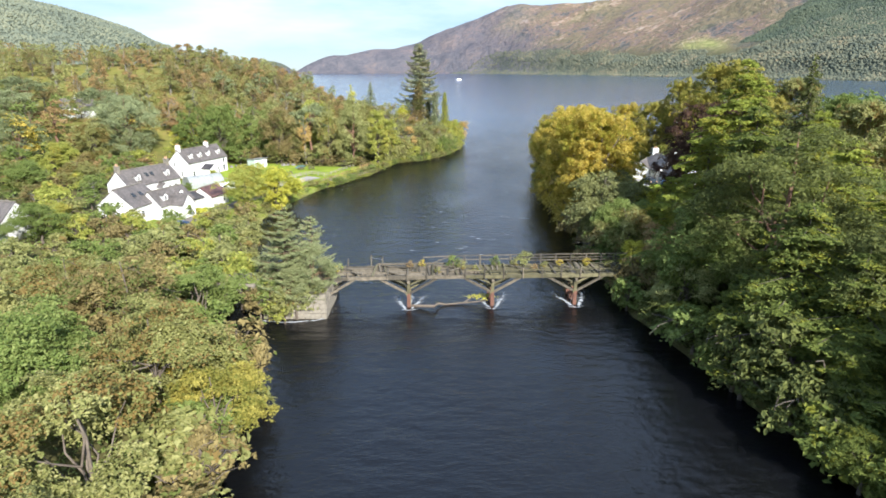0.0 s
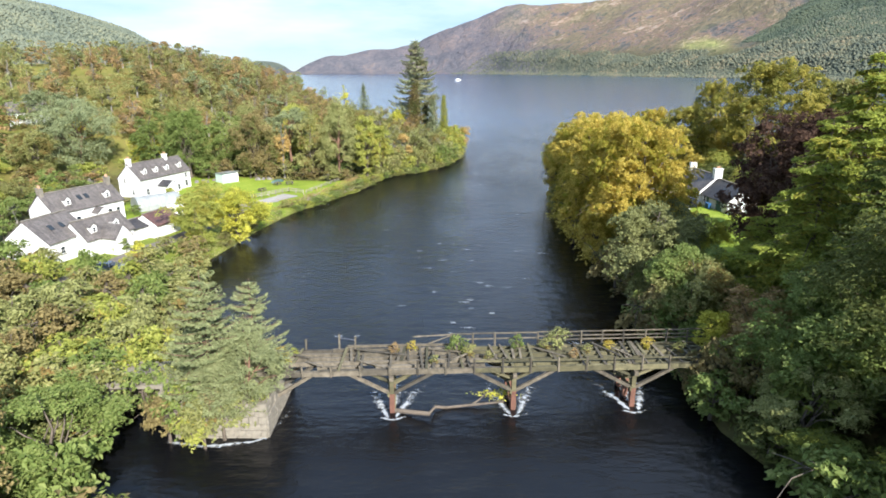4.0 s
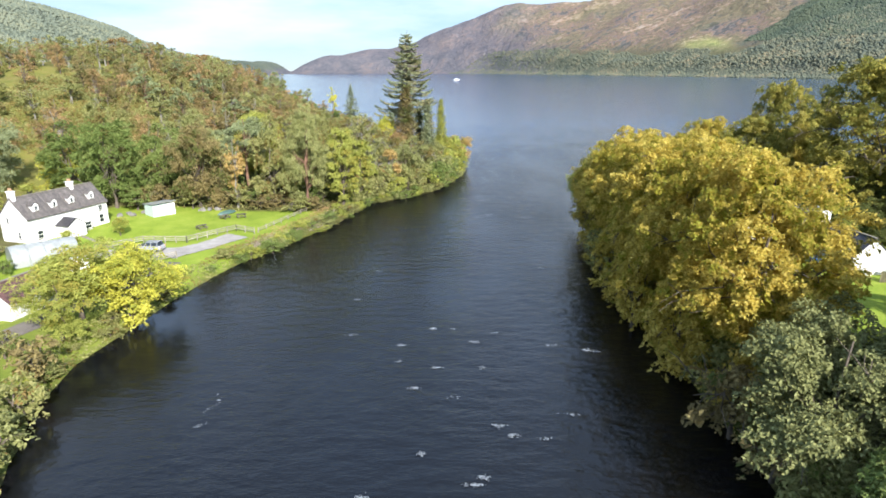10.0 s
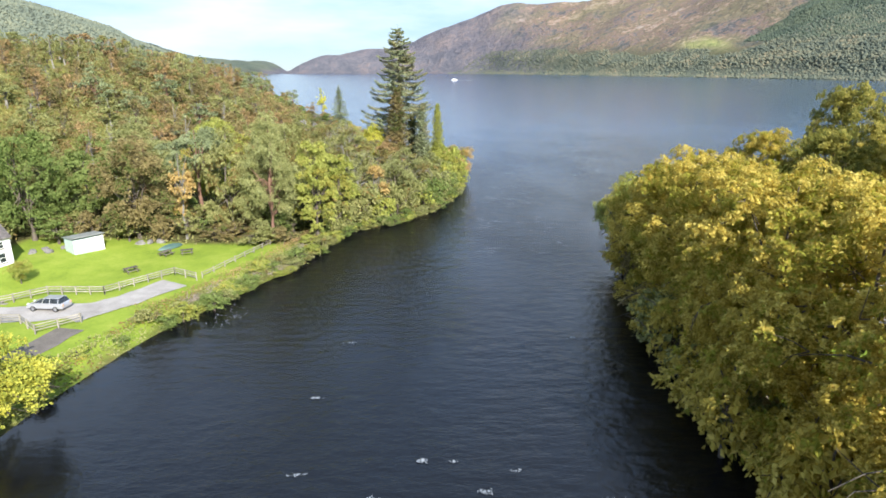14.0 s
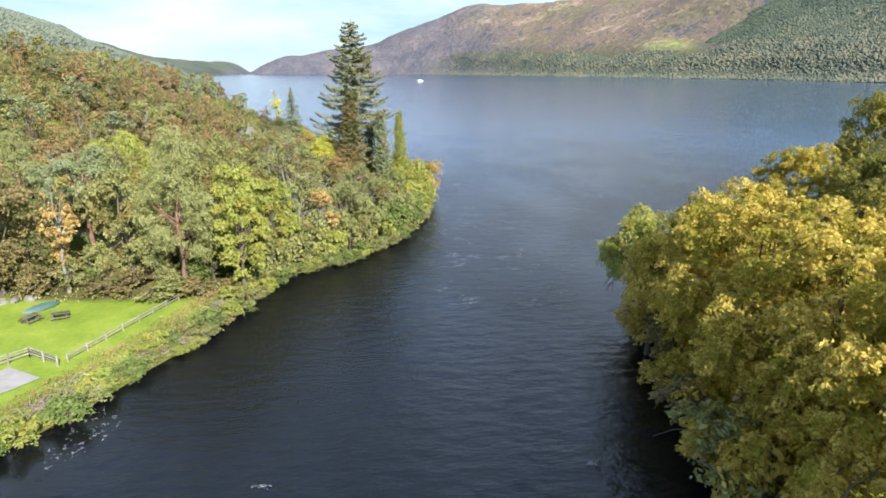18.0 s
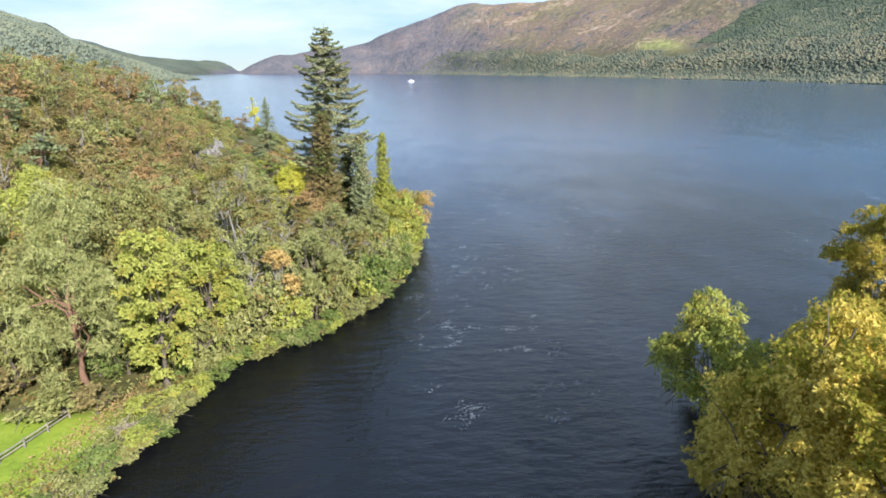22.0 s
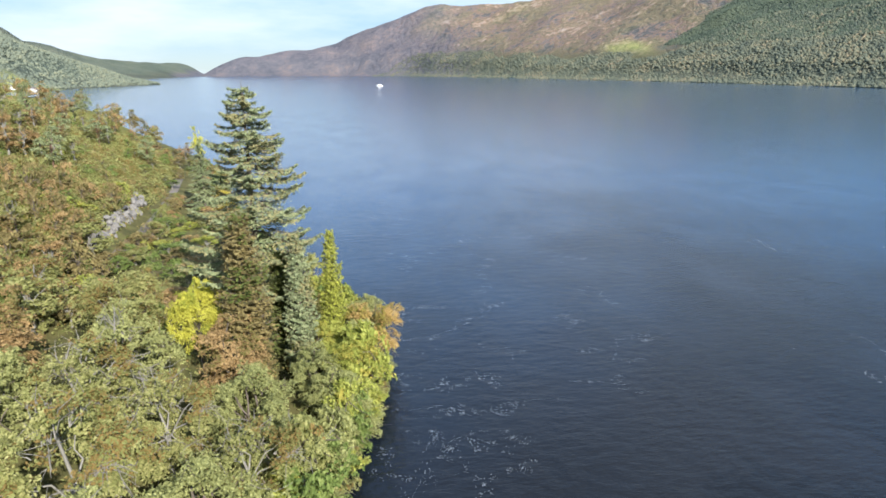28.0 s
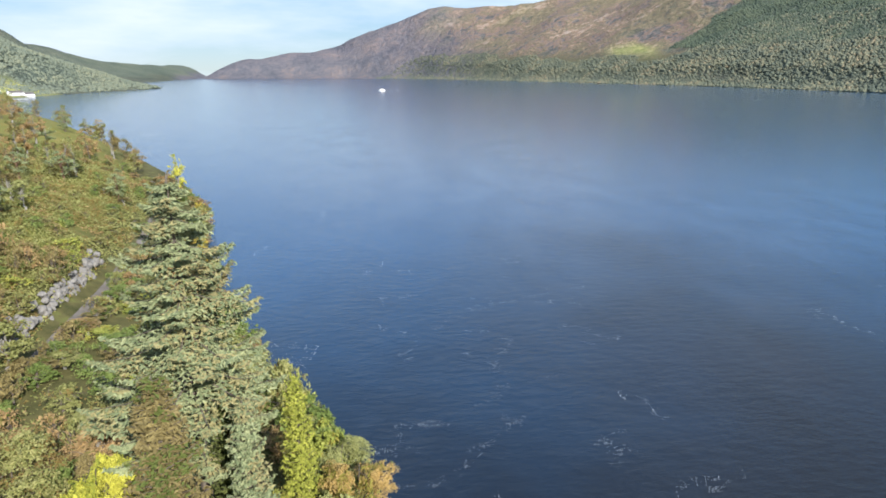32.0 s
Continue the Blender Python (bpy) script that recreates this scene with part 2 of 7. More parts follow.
def ground_material():
    m, n, l, p = shader("ground_cover")

    def attr(name):
        a = n.new("ShaderNodeAttribute")
        a.attribute_name = name
        return a.outputs["Fac"]
    pos = n.new("ShaderNodeNewGeometry").outputs["Position"]
    small, mid, big = (noise_node(n, l, s, 5, 0.6, pos) for s in (3.0, 0.25, 0.03))
    floor = ramp_node(n, l, mid, [(0.3, (0.04, 0.045, 0.015)), (0.55, (0.1, 0.09, 0.035)), (0.75, (0.13, 0.15, 0.04))])
    lawn = ramp_node(n, l, math_node(n, l, "ADD", math_node(n, l, "MULTIPLY", mid, 0.65), math_node(n, l, "MULTIPLY", small, 0.35)),
                     [(0.3, (0.12, 0.18, 0.022)), (0.5, (0.2, 0.265, 0.032)), (0.72, (0.285, 0.32, 0.06))])
    heath = ramp_node(n, l, math_node(n, l, "ADD", math_node(n, l, "MULTIPLY", mid, 0.6), math_node(n, l, "MULTIPLY", small, 0.4)),
                      [(0.3, (0.07, 0.09, 0.02)), (0.48, (0.15, 0.15, 0.035)), (0.6, (0.19, 0.155, 0.05)), (0.75, (0.25, 0.19, 0.085))])
    far_scale, far_fine = noise_node(n, l, 0.006, 6, 0.65, pos), noise_node(n, l, 0.035, 5, 0.65, pos)
    f = math_node(n, l, "ADD", math_node(n, l, "MULTIPLY", far_scale, 0.6), math_node(n, l, "MULTIPLY", far_fine, 0.4))
    moor = ramp_node(n, l, f, [(0.4, (0.085, 0.09, 0.085)), (0.45, (0.16, 0.135, 0.125)), (0.485, (0.25, 0.16, 0.115)), (0.52, (0.11, 0.115, 0.08)), (0.56, (0.28, 0.185, 0.125)), (0.62, (0.34, 0.28, 0.23))])
    broad_patch = noise_node(n, l, 0.0032, 4, 0.6, pos)
    grassy = ramp_node(n, l, far_fine, [(0.36, (0.1, 0.095, 0.06)), (0.5, (0.165, 0.15, 0.085)), (0.64, (0.24, 0.19, 0.12))])
    moor = mix_node(n, l, ramp_node(n, l, broad_patch, [(0.5, (0, 0, 0)), (0.58, (0.65, 0.65, 0.65))]), moor, grassy)
    # bluish far-hill tones: distance haze put into the base colour
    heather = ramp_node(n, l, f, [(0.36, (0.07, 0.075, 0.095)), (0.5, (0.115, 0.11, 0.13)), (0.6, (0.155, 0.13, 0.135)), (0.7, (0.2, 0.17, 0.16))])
    wood = ramp_node(n, l, f, [(0.38, (0.05, 0.065, 0.05)), (0.5, (0.085, 0.095, 0.068)), (0.6, (0.13, 0.125, 0.085))])
    pasture = ramp_node(n, l, far_fine, [(0.35, (0.22, 0.25, 0.08)), (0.65, (0.36, 0.35, 0.14))])
    c = mix_node(n, l, attr("lawn"), floor, lawn)
    c = mix_node(n, l, attr("heath"), c, heath)
    c = mix_node(n, l, attr("moor"), c, moor)
    c = mix_node(n, l, attr("wood"), c, wood)
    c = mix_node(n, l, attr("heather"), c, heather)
    c = mix_node(n, l, attr("pasture"), c, pasture)
    # conifer ground, its base colour paled for the haze on the left hills
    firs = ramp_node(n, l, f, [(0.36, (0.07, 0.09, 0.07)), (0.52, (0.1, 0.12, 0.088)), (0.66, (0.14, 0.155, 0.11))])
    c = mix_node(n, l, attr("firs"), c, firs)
    l.new(c, p.inputs["Base Color"])
    p.inputs["Roughness"].default_value = 0.95
    p.inputs["Specular IOR Level"].default_value = 0.15
    fine = n.new("ShaderNodeBump")
    fine.inputs["Strength"].default_value, fine.inputs["Distance"].default_value = 0.6, 0.15
    l.new(small, fine.inputs["Height"])
    crag = n.new("ShaderNodeBump")
    crag.inputs["Distance"].default_value = 24.0
    rough_hill = math_node(n, l, "ADD", noise_node(n, l, 0.012, 8, 0.7, pos), math_node(n, l, "MULTIPLY", far_fine, 0.5))
    l.new(rough_hill, crag.inputs["Height"])
    l.new(math_node(n, l, "MINIMUM", math_node(n, l, "ADD", attr("moor"), attr("wood")), 1.0), crag.inputs["Strength"])
    l.new(fine.outputs["Normal"], crag.inputs["Normal"])
    l.new(crag.outputs["Normal"], p.inputs["Normal"])
    return m


def water_material():
    m, n, l, p = shader("river_water")
    pos = n.new("ShaderNodeNewGeometry").outputs["Position"]
    p.inputs["Base Color"].default_value = (0.011, 0.013, 0.016, 1)
    p.inputs["Roughness"].default_value = 0.09
    p.inputs["IOR"].default_value = 1.4
    swell = noise_node(n, l, 0.16, 3, 0.55, pos, (1.0, 1.9, 1.0))
    chop = noise_node(n, l, 0.42, 6, 0.6, pos, (0.8, 1.6, 1.0))
    ripple = noise_node(n, l, 3.2, 3, 0.6, pos)
    h = math_node(n, l, "ADD", math_node(n, l, "MULTIPLY", swell, 1.4), math_node(n, l, "MULTIPLY", chop, 4.2))
    h = math_node(n, l, "ADD", h, math_node(n, l, "MULTIPLY", ripple, 0.5))
    gusts = n.new("ShaderNodeMapRange")
    gusts.inputs["From Min"].default_value, gusts.inputs["From Max"].default_value = 0.36, 0.64
    gusts.inputs["To Min"].default_value, gusts.inputs["To Max"].default_value = 0.62, 1.3
    l.new(noise_node(n, l, 0.045, 5, 0.6, pos, (1.3, 0.7, 1.0)), gusts.inputs["Value"])
    h = math_node(n, l, "MULTIPLY", h, gusts.outputs["Result"])
    # slack water in the bay under the yellow tree
    place = n.new("ShaderNodeSeparateXYZ")
    l.new(pos, place.inputs[0])
    slack = [n.new("ShaderNodeMapRange") for _ in range(2)]
    for node, axis_, lo, hi in zip(slack, ("X", "Y"), (-36.0, 150.0), (-16.0, 195.0)):
        node.inputs["From Min"].default_value, node.inputs["From Max"].default_value = lo, hi
        node.inputs["To Min"].default_value, node.inputs["To Max"].default_value = 0.18, 1.0
        l.new(place.outputs[axis_], node.inputs["Value"])
    h = math_node(n, l, "MULTIPLY", h, math_node(n, l, "MAXIMUM", slack[0].outputs["Result"], slack[1].outputs["Result"]))
    calm = n.new("ShaderNodeMapRange")
    calm.inputs["From Min"].default_value, calm.inputs["From Max"].default_value = 200.0, 420.0
    calm.inputs["To Min"].default_value, calm.inputs["To Max"].default_value = 1.0, 0.38
    l.new(place.outputs["Y"], calm.inputs["Value"])
    h = math_node(n, l, "MULTIPLY", h, calm.outputs["Result"])
    bump_node(n, l, p, h, 1.0, 0.058)
    # torn threads of foam on the current
    warp = n.new("ShaderNodeTexNoise")
    warp.inputs["Scale"].default_value, warp.inputs["Detail"].default_value = 0.35, 3
    l.new(pos, warp.inputs["Vector"])
    thread = noise_node(n, l, 0.45, 6, 0.7, mix_node(n, l, 0.5, pos, warp.outputs["Color"], "ADD"), (1.5, 0.8, 1.0))
    ridge = math_node(n, l, "ABSOLUTE", math_node(n, l, "SUBTRACT", thread, 0.5))
    line = math_node(n, l, "LESS_THAN", ridge, 0.004)
    where = math_node(n, l, "GREATER_THAN", noise_node(n, l, 0.06, 4, 0.7, pos, (1.0, 0.4, 1.0)), 0.64)
    torn = math_node(n, l, "GREATER_THAN", noise_node(n, l, 2.0, 3, 0.7, pos), 0.53)
    foam = math_node(n, l, "MULTIPLY", math_node(n, l, "MULTIPLY", line, where), torn)
    sep = n.new("ShaderNodeSeparateXYZ")
    l.new(pos, sep.inputs[0])
    # the peaty river water spreads as a dark plume into the loch
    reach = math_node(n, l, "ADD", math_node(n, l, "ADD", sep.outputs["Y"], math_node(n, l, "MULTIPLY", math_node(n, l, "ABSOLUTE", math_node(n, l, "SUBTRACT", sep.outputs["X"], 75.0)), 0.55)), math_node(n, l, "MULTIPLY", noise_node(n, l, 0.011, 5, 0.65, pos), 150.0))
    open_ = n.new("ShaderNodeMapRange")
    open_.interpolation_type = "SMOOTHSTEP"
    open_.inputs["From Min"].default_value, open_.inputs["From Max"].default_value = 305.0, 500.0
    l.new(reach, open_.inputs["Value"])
    # the loch's blue includes reflected sky put into the body colour
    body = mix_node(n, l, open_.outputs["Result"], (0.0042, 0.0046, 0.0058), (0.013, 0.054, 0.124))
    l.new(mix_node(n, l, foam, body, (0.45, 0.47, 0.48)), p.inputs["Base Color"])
    ruffled = n.new("ShaderNodeMapRange")
    ruffled.inputs["From Min"].default_value, ruffled.inputs["From Max"].default_value = 150.0, 420.0
    ruffled.inputs["To Min"].default_value, ruffled.inputs["To Max"].default_value = 0.03, 0.12
    l.new(math_node(n, l, "ADD", sep.outputs["Y"], math_node(n, l, "MULTIPLY", noise_node(n, l, 0.012, 4, 0.6, pos), 160.0)), ruffled.inputs["Value"])
    l.new(math_node(n, l, "ADD", math_node(n, l, "MULTIPLY", foam, 0.5), ruffled.outputs["Result"]), p.inputs["Roughness"])
    return m


# ---------------------------------------------------------------- terrain
LEFT = np.array([(-14, -400), (-15, 0), (-16.5, 30), (-18, 45), (-21, 55), (-27, 64), (-30, 72), (-31, 85), (-32, 97), (-36.5, 108), (-37.5, 116), (-36, 128),
                 (-34.5, 138), (-32, 148), (-27.5, 157), (-24, 166), (-21, 176), (-18, 189), (-9, 196), (-2.5, 205), (1, 218), (4, 229), (4.5, 237), (1, 248),
                 (-4, 260), (-13, 280), (-26, 310), (-38, 345), (-52, 400), (-78, 460), (-135, 560), (-235, 720), (-390, 900), (-570, 1080), (-690, 1250), (-655, 1400),
                 (-645, 1695), (-590, 2070), (-720, 2350), (-1000, 3000), (-1120, 4200), (-1160, 4560), (-1200, 6000), (-7000, 6000), (-7000, -400)], float)
RIGHT = np.array([(31, -400), (28, 30), (25.5, 45), (23.5, 54), (22, 62), (20, 70), (20, 85), (21, 100), (21, 113), (21, 127), (21.5, 140), (23, 152), (25, 163),
                  (26.5, 172), (28.5, 178), (35, 183), (48, 185.5), (62, 189), (90, 199), (200, 245), (500, 420), (800, 640), (1130, 1000), (1090, 1365), (1030, 2060), (820, 2680),
                  (520, 3650), (250, 4250), (-150, 4520), (-700, 4570), (-1160, 4570), (-1190, 6000), (7000, 6000), (7000, -400)], float)
HILL = np.array([(-120, -100), (-105, 60), (-98, 130), (-88, 172), (-64, 190), (-46, 215), (-41, 250), (-46, 285), (-52, 330), (-66, 400), (-125, 540), (-225, 700),
                 (-420, 860), (-700, 900), (-900, 600), (-900, -100)], float)


def inside(poly, x, y):
    """Signed distance to the edge of a polygon, positive within."""
    x, y = np.asarray(x, float), np.asarray(y, float)
    d, odd = np.full(x.shape, 1e18), np.zeros(x.shape, bool)
    for (ax, ay), (bx, by) in zip(poly, np.roll(poly, -1, axis=0)):
        ex, ey = bx - ax, by - ay
        t = np.clip(((x - ax) * ex + (y - ay) * ey) / (ex * ex + ey * ey), 0, 1)
        d = np.minimum(d, (x - ax - t * ex) ** 2 + (y - ay - t * ey) ** 2)
        if ay != by:
            odd ^= ((ay > y) != (by > y)) & (x < ex * (y - ay) / ey + ax)
    return np.where(odd, 1, -1) * np.sqrt(d)


def step(a, b, v):
    v = np.clip((v - a) / (b - a), 0, 1)
    return v * v * (3 - 2 * v)


RIDGE_AZ = [-180, -90, -60, -45, -36, -34, -32, -29, -27.2, -25.8, -24, -22, -20, -17, -15.2, -14, -12.3, -11, -9, -7, -4.7, -2.2, -0.6, 0.4, 3, 4.8, 6.1, 8.3, 10.5, 14, 18, 24, 30, 38, 45, 60, 90, 180]
RIDGE_EL = [3, 5, 6, 5.6, 5.0, 4.4, 4.0, 3.4, 3.0, 2.1, 1.75, 1.1, 0.8, 0.75, 1.0, 0.9, 0.95, 1.2, 1.3, 1.65, 1.8, 2.4, 3.0, 3.6, 4.4, 5.1, 5.5, 5.55, 5.65, 5.75, 6.1, 6.7, 7.0, 6.6, 6.6, 7, 5, 3]
RIDGE_R = [2600, 2600, 2700, 2800, 3000, 3050, 3150, 3350, 3400, 3700, 3900, 4100, 4300, 4500, 4760, 4780, 4800, 4800, 4820, 4850, 4900, 4900, 4900, 4900, 4850, 4830, 4800, 4740, 4640, 4480, 4300, 4000, 3500, 3100, 2900, 2600, 2400, 2600]


def hgt(x, y):
    x, y = np.asarray(x, float), np.asarray(y, float)
    dl, dr, dh = inside(LEFT, x, y), inside(RIGHT, x, y), inside(HILL, x, y)
    d = np.maximum(dl, dr)
    r, az = np.hypot(x, y - 100), np.degrees(np.arctan2(x, y - 100))
    z = np.where(d < 0, np.maximum(d * 0.45, -3.5), 0.75 * step(0, 2.2, d) + 0.1 * step(2, 8, d))
    left_rise = step(200, 262, y) * (0.22 * np.clip(dl, 0, 28)) + step(176, 215, y) * (1 - step(215, 262, y)) * 0.06 * np.clip(dl, 0, 40)
    left_rise = left_rise + 1.0 * step(20, 34, dl) * (1 - step(190, 220, y))
    z = z + np.where(dl > 0, left_rise, 0) + np.where(dr > 0, 2.2 * step(8, 22, dr), 0)
    amp = 12 + 9.5 * step(170, 300, y) - 8 * step(560, 760, y)
    hill = amp * (1 - np.exp(-(np.clip(dh, 0, None) / 40) ** 1.25)) + 2.5 * step(0, 5, dh) * step(262, 276, y) * (1 - step(318, 335, y))
    z = z + np.where((dl > 0) & (dh > 0), hill + (fbm(x, y, 26, 3, 4) - 0.5) * 5 * step(4, 40, dh), 0)
    z = z + np.where(d > 6, (fbm(x, y, 9, 3) - 0.5) * 0.35 * step(30, 60, np.abs(x)), 0)
    # the hills about the loch
    el, rr = np.interp(az, RIDGE_AZ, RIDGE_EL), np.interp(az, RIDGE_AZ, RIDGE_R)
    ridge = np.tan(np.radians(el)) * rr + 27
    t = np.clip(d / np.maximum(rr - (r - d), 300), 0, 1.9)
    u, v = 0.79 * x + 0.61 * y, 0.79 * y - 0.61 * x
    bumps = (fbm(u, v, 800, 4, 9) - 0.5) * 0.5 * np.minimum(t, 1) * (1.25 - np.minimum(t, 1)) * ridge
    bumps = bumps + ((fbm(u, v, 330, 3, 19) - 0.5) * 0.3 + (fbm(v, u, 150, 2, 29) - 0.5) * 0.1) * np.minimum(t * 2, 1) * np.minimum(ridge, 260)
    far = ridge * (1 - (1 - np.minimum(t, 1)) ** 1.5) * (1 - 0.35 * step(1.0, 1.9, t)) + bumps
    z = z + np.where(d > 0, far * step(800, 1400, r) * step(-10, 130, d), 0)
    head = 92 * np.exp(-((x + 1000) / 330) ** 2 - ((y - 1750) / 420) ** 2)
    z = z + np.where(dl > 0, head * step(0, 160, dl), 0)
    return z


def ground_z(x, y):
    return float(hgt(np.array([x]), np.array([y]))[0])


def axis(a, b, fine, lo, hi):
    pts = list(np.arange(a, b + 0.1, fine))
    s, v = fine, b
    while v < hi:
        s = min(s * 1.08, 48)
        v += s
        pts.append(v)
    s, v = fine, a
    while v > lo:
        s = min(s * 1.08, 48)
        v -= s
        pts.insert(0, v)
    return np.array(pts)


gx, gy = axis(-150, 84, 2.0, -4200, 3600), axis(0, 420, 2.0, -700, 5060)
mx, my = np.meshgrid(gx, gy)
fx, fy = mx.ravel(), my.ravel()
fz = hgt(fx, fy)
cols, rows_n = len(gx), len(gy)
i, j = np.meshgrid(np.arange(cols - 1), np.arange(rows_n - 1))
a = (j * cols + i).ravel()
ground = part("ground", np_mesh("ground", np.c_[fx, fy, fz], np.c_[a, a + 1, a + 1 + cols, a + cols], ground_material(), True))
tagged(ground, "grassy river banks, bracken slopes and brown moorland hills", "ground", kind="structure")
g_dl, g_dr, g_dh = inside(LEFT, fx, fy), inside(RIGHT, fx, fy), inside(HILL, fx, fy)
g_d, g_r = np.maximum(g_dl, g_dr), np.hypot(fx, fy - 100)
g_az = np.degrees(np.arctan2(fx, fy - 100))
patchy = fbm(fx, fy, 14, 3, 2)


def rect(x0, x1, y0, y1, soft=2.0):
    return step(x0 - soft, x0, fx) * (1 - step(x1, x1 + soft, fx)) * step(y0 - soft, y0, fy) * (1 - step(y1, y1 + soft, fy))


lawn_mask = np.maximum.reduce([rect(-66, -26, 134, 178) * (g_dl > 0.5), rect(-60, -30, 100, 134) * 0.6 * (g_dl > 0.5), rect(24, 72, 108, 165) * (g_dr > 2), 0.3 * (g_d > 0) * (g_d < 6) * (fy > 100) * (fy < 182)])
heath_mask = step(2, 14, g_dh) * (g_r < 1300)
moor_mask = step(1000, 1500, g_r) * step(60, 160, fz)
far_n = fbm(fx, fy, 420, 4, 5)
wood_mask = step(1000, 1300, g_r) * (1 - step(75, 175, fz + (far_n - 0.5) * 190 - 120 * step(24, 38, g_az)))
past_mask = np.exp(-(((g_az - 22.9) / 1.9) ** 2 + ((fz - 140 + (far_n - 0.5) * 60) / 22) ** 2) ** 1.5) * (g_az > 5) * (g_r > 1200)
past_mask = np.maximum(past_mask, (g_az < -24) * (g_r > 1000) * (g_r < 1700) * (g_dl < 60) * (g_dl > 0) * (fz < 22))
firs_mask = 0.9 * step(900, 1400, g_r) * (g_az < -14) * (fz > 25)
planted = (g_r > 1300) * (fz > 125) * (fz < 335) * (g_az > 28 + (fbm(fx, fy, 300, 3, 25) - 0.5) * 16)
firs_mask = np.maximum(firs_mask, 0.95 * planted)
# where the painted haze blue goes: the farthest hills at the loch head
haze_blue_mask = 0.9 * step(2400, 3200, g_r) * (g_az > -16) * (1 - step(3, 13, g_az + (far_n - 0.5) * 8))
for key, values in (("heather", haze_blue_mask), ("lawn", lawn_mask), ("heath", heath_mask), ("moor", moor_mask), ("wood", wood_mask), ("pasture", past_mask), ("firs", firs_mask)):
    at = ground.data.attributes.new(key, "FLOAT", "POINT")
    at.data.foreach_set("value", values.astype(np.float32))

bm = bmesh.new()
bmesh.ops.create_grid(bm, x_segments=60, y_segments=60, size=1)
for v in bm.verts:
    v.co = (v.co.x * 4300, 2100 + v.co.y * 2850, 0)
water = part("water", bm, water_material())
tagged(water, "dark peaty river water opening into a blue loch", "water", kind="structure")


# ---------------------------------------------------------------- trees
def leaf_quads(c, nrm, size, rng, slim=0.55):
    """One small pointed leaf spray per point, facing roughly along nrm."""
    k = len(c)
    nrm = nrm / np.linalg.norm(nrm, axis=1, keepdims=True)
    t = rng.normal(size=(k, 3))
    t -= (t * nrm).sum(1, keepdims=True) * nrm
    t /= np.linalg.norm(t, axis=1, keepdims=True)
    b = np.cross(nrm, t)
    s = size * rng.uniform(0.6, 1.3, (k, 1))
    v = np.stack([c - t * s * 0.5, c + b * s * slim * 0.5 + nrm * s * 0.12, c + t * s * 0.5, c - b * s * slim * 0.5 + nrm * s * 0.12], 1)
    return v.reshape(-1, 3), np.arange(4 * k).reshape(-1, 4)


def tube(path, radii, sides=5):
    path, radii = np.asarray(path, float), np.asarray(radii, float)
    d = np.gradient(path, axis=0)
    d /= np.linalg.norm(d, axis=1, keepdims=True) + 1e-9
    u = np.cross(d, (0.31, 0.87, 0.12))
    u /= np.linalg.norm(u, axis=1, keepdims=True) + 1e-9
    w = np.cross(d, u)
    an = np.linspace(0, 2 * math.pi, sides, endpoint=False)
    v = (path[:, None] + radii[:, None, None] * (np.cos(an)[None, :, None] * u[:, None] + np.sin(an)[None, :, None] * w[:, None])).reshape(-1, 3)
    f = [(r * sides + s, r * sides + (s + 1) % sides, (r + 1) * sides + (s + 1) % sides, (r + 1) * sides + s) for r in range(len(path) - 1) for s in range(sides)]
    return v, np.array(f)


def gather(pieces):
    vs, fs, o = [], [], 0
    for v, f in pieces:
        vs.append(v)
        fs.append(f + o)
        o += len(v)
    return np.concatenate(vs), np.concatenate(fs)


def bent(a, b, rng, k=4, sag=0.12):
    a, b = np.asarray(a, float), np.asarray(b, float)
    t = np.linspace(0, 1, k)[:, None]
    p = a + (b - a) * t
    p[1:-1] += rng.normal(size=(k - 2, 3)) * np.linalg.norm(b - a) * 0.06
    p[:, 2] += np.sin(t[:, 0] * math.pi) * np.linalg.norm(b - a) * sag
    return p


TREES = {}


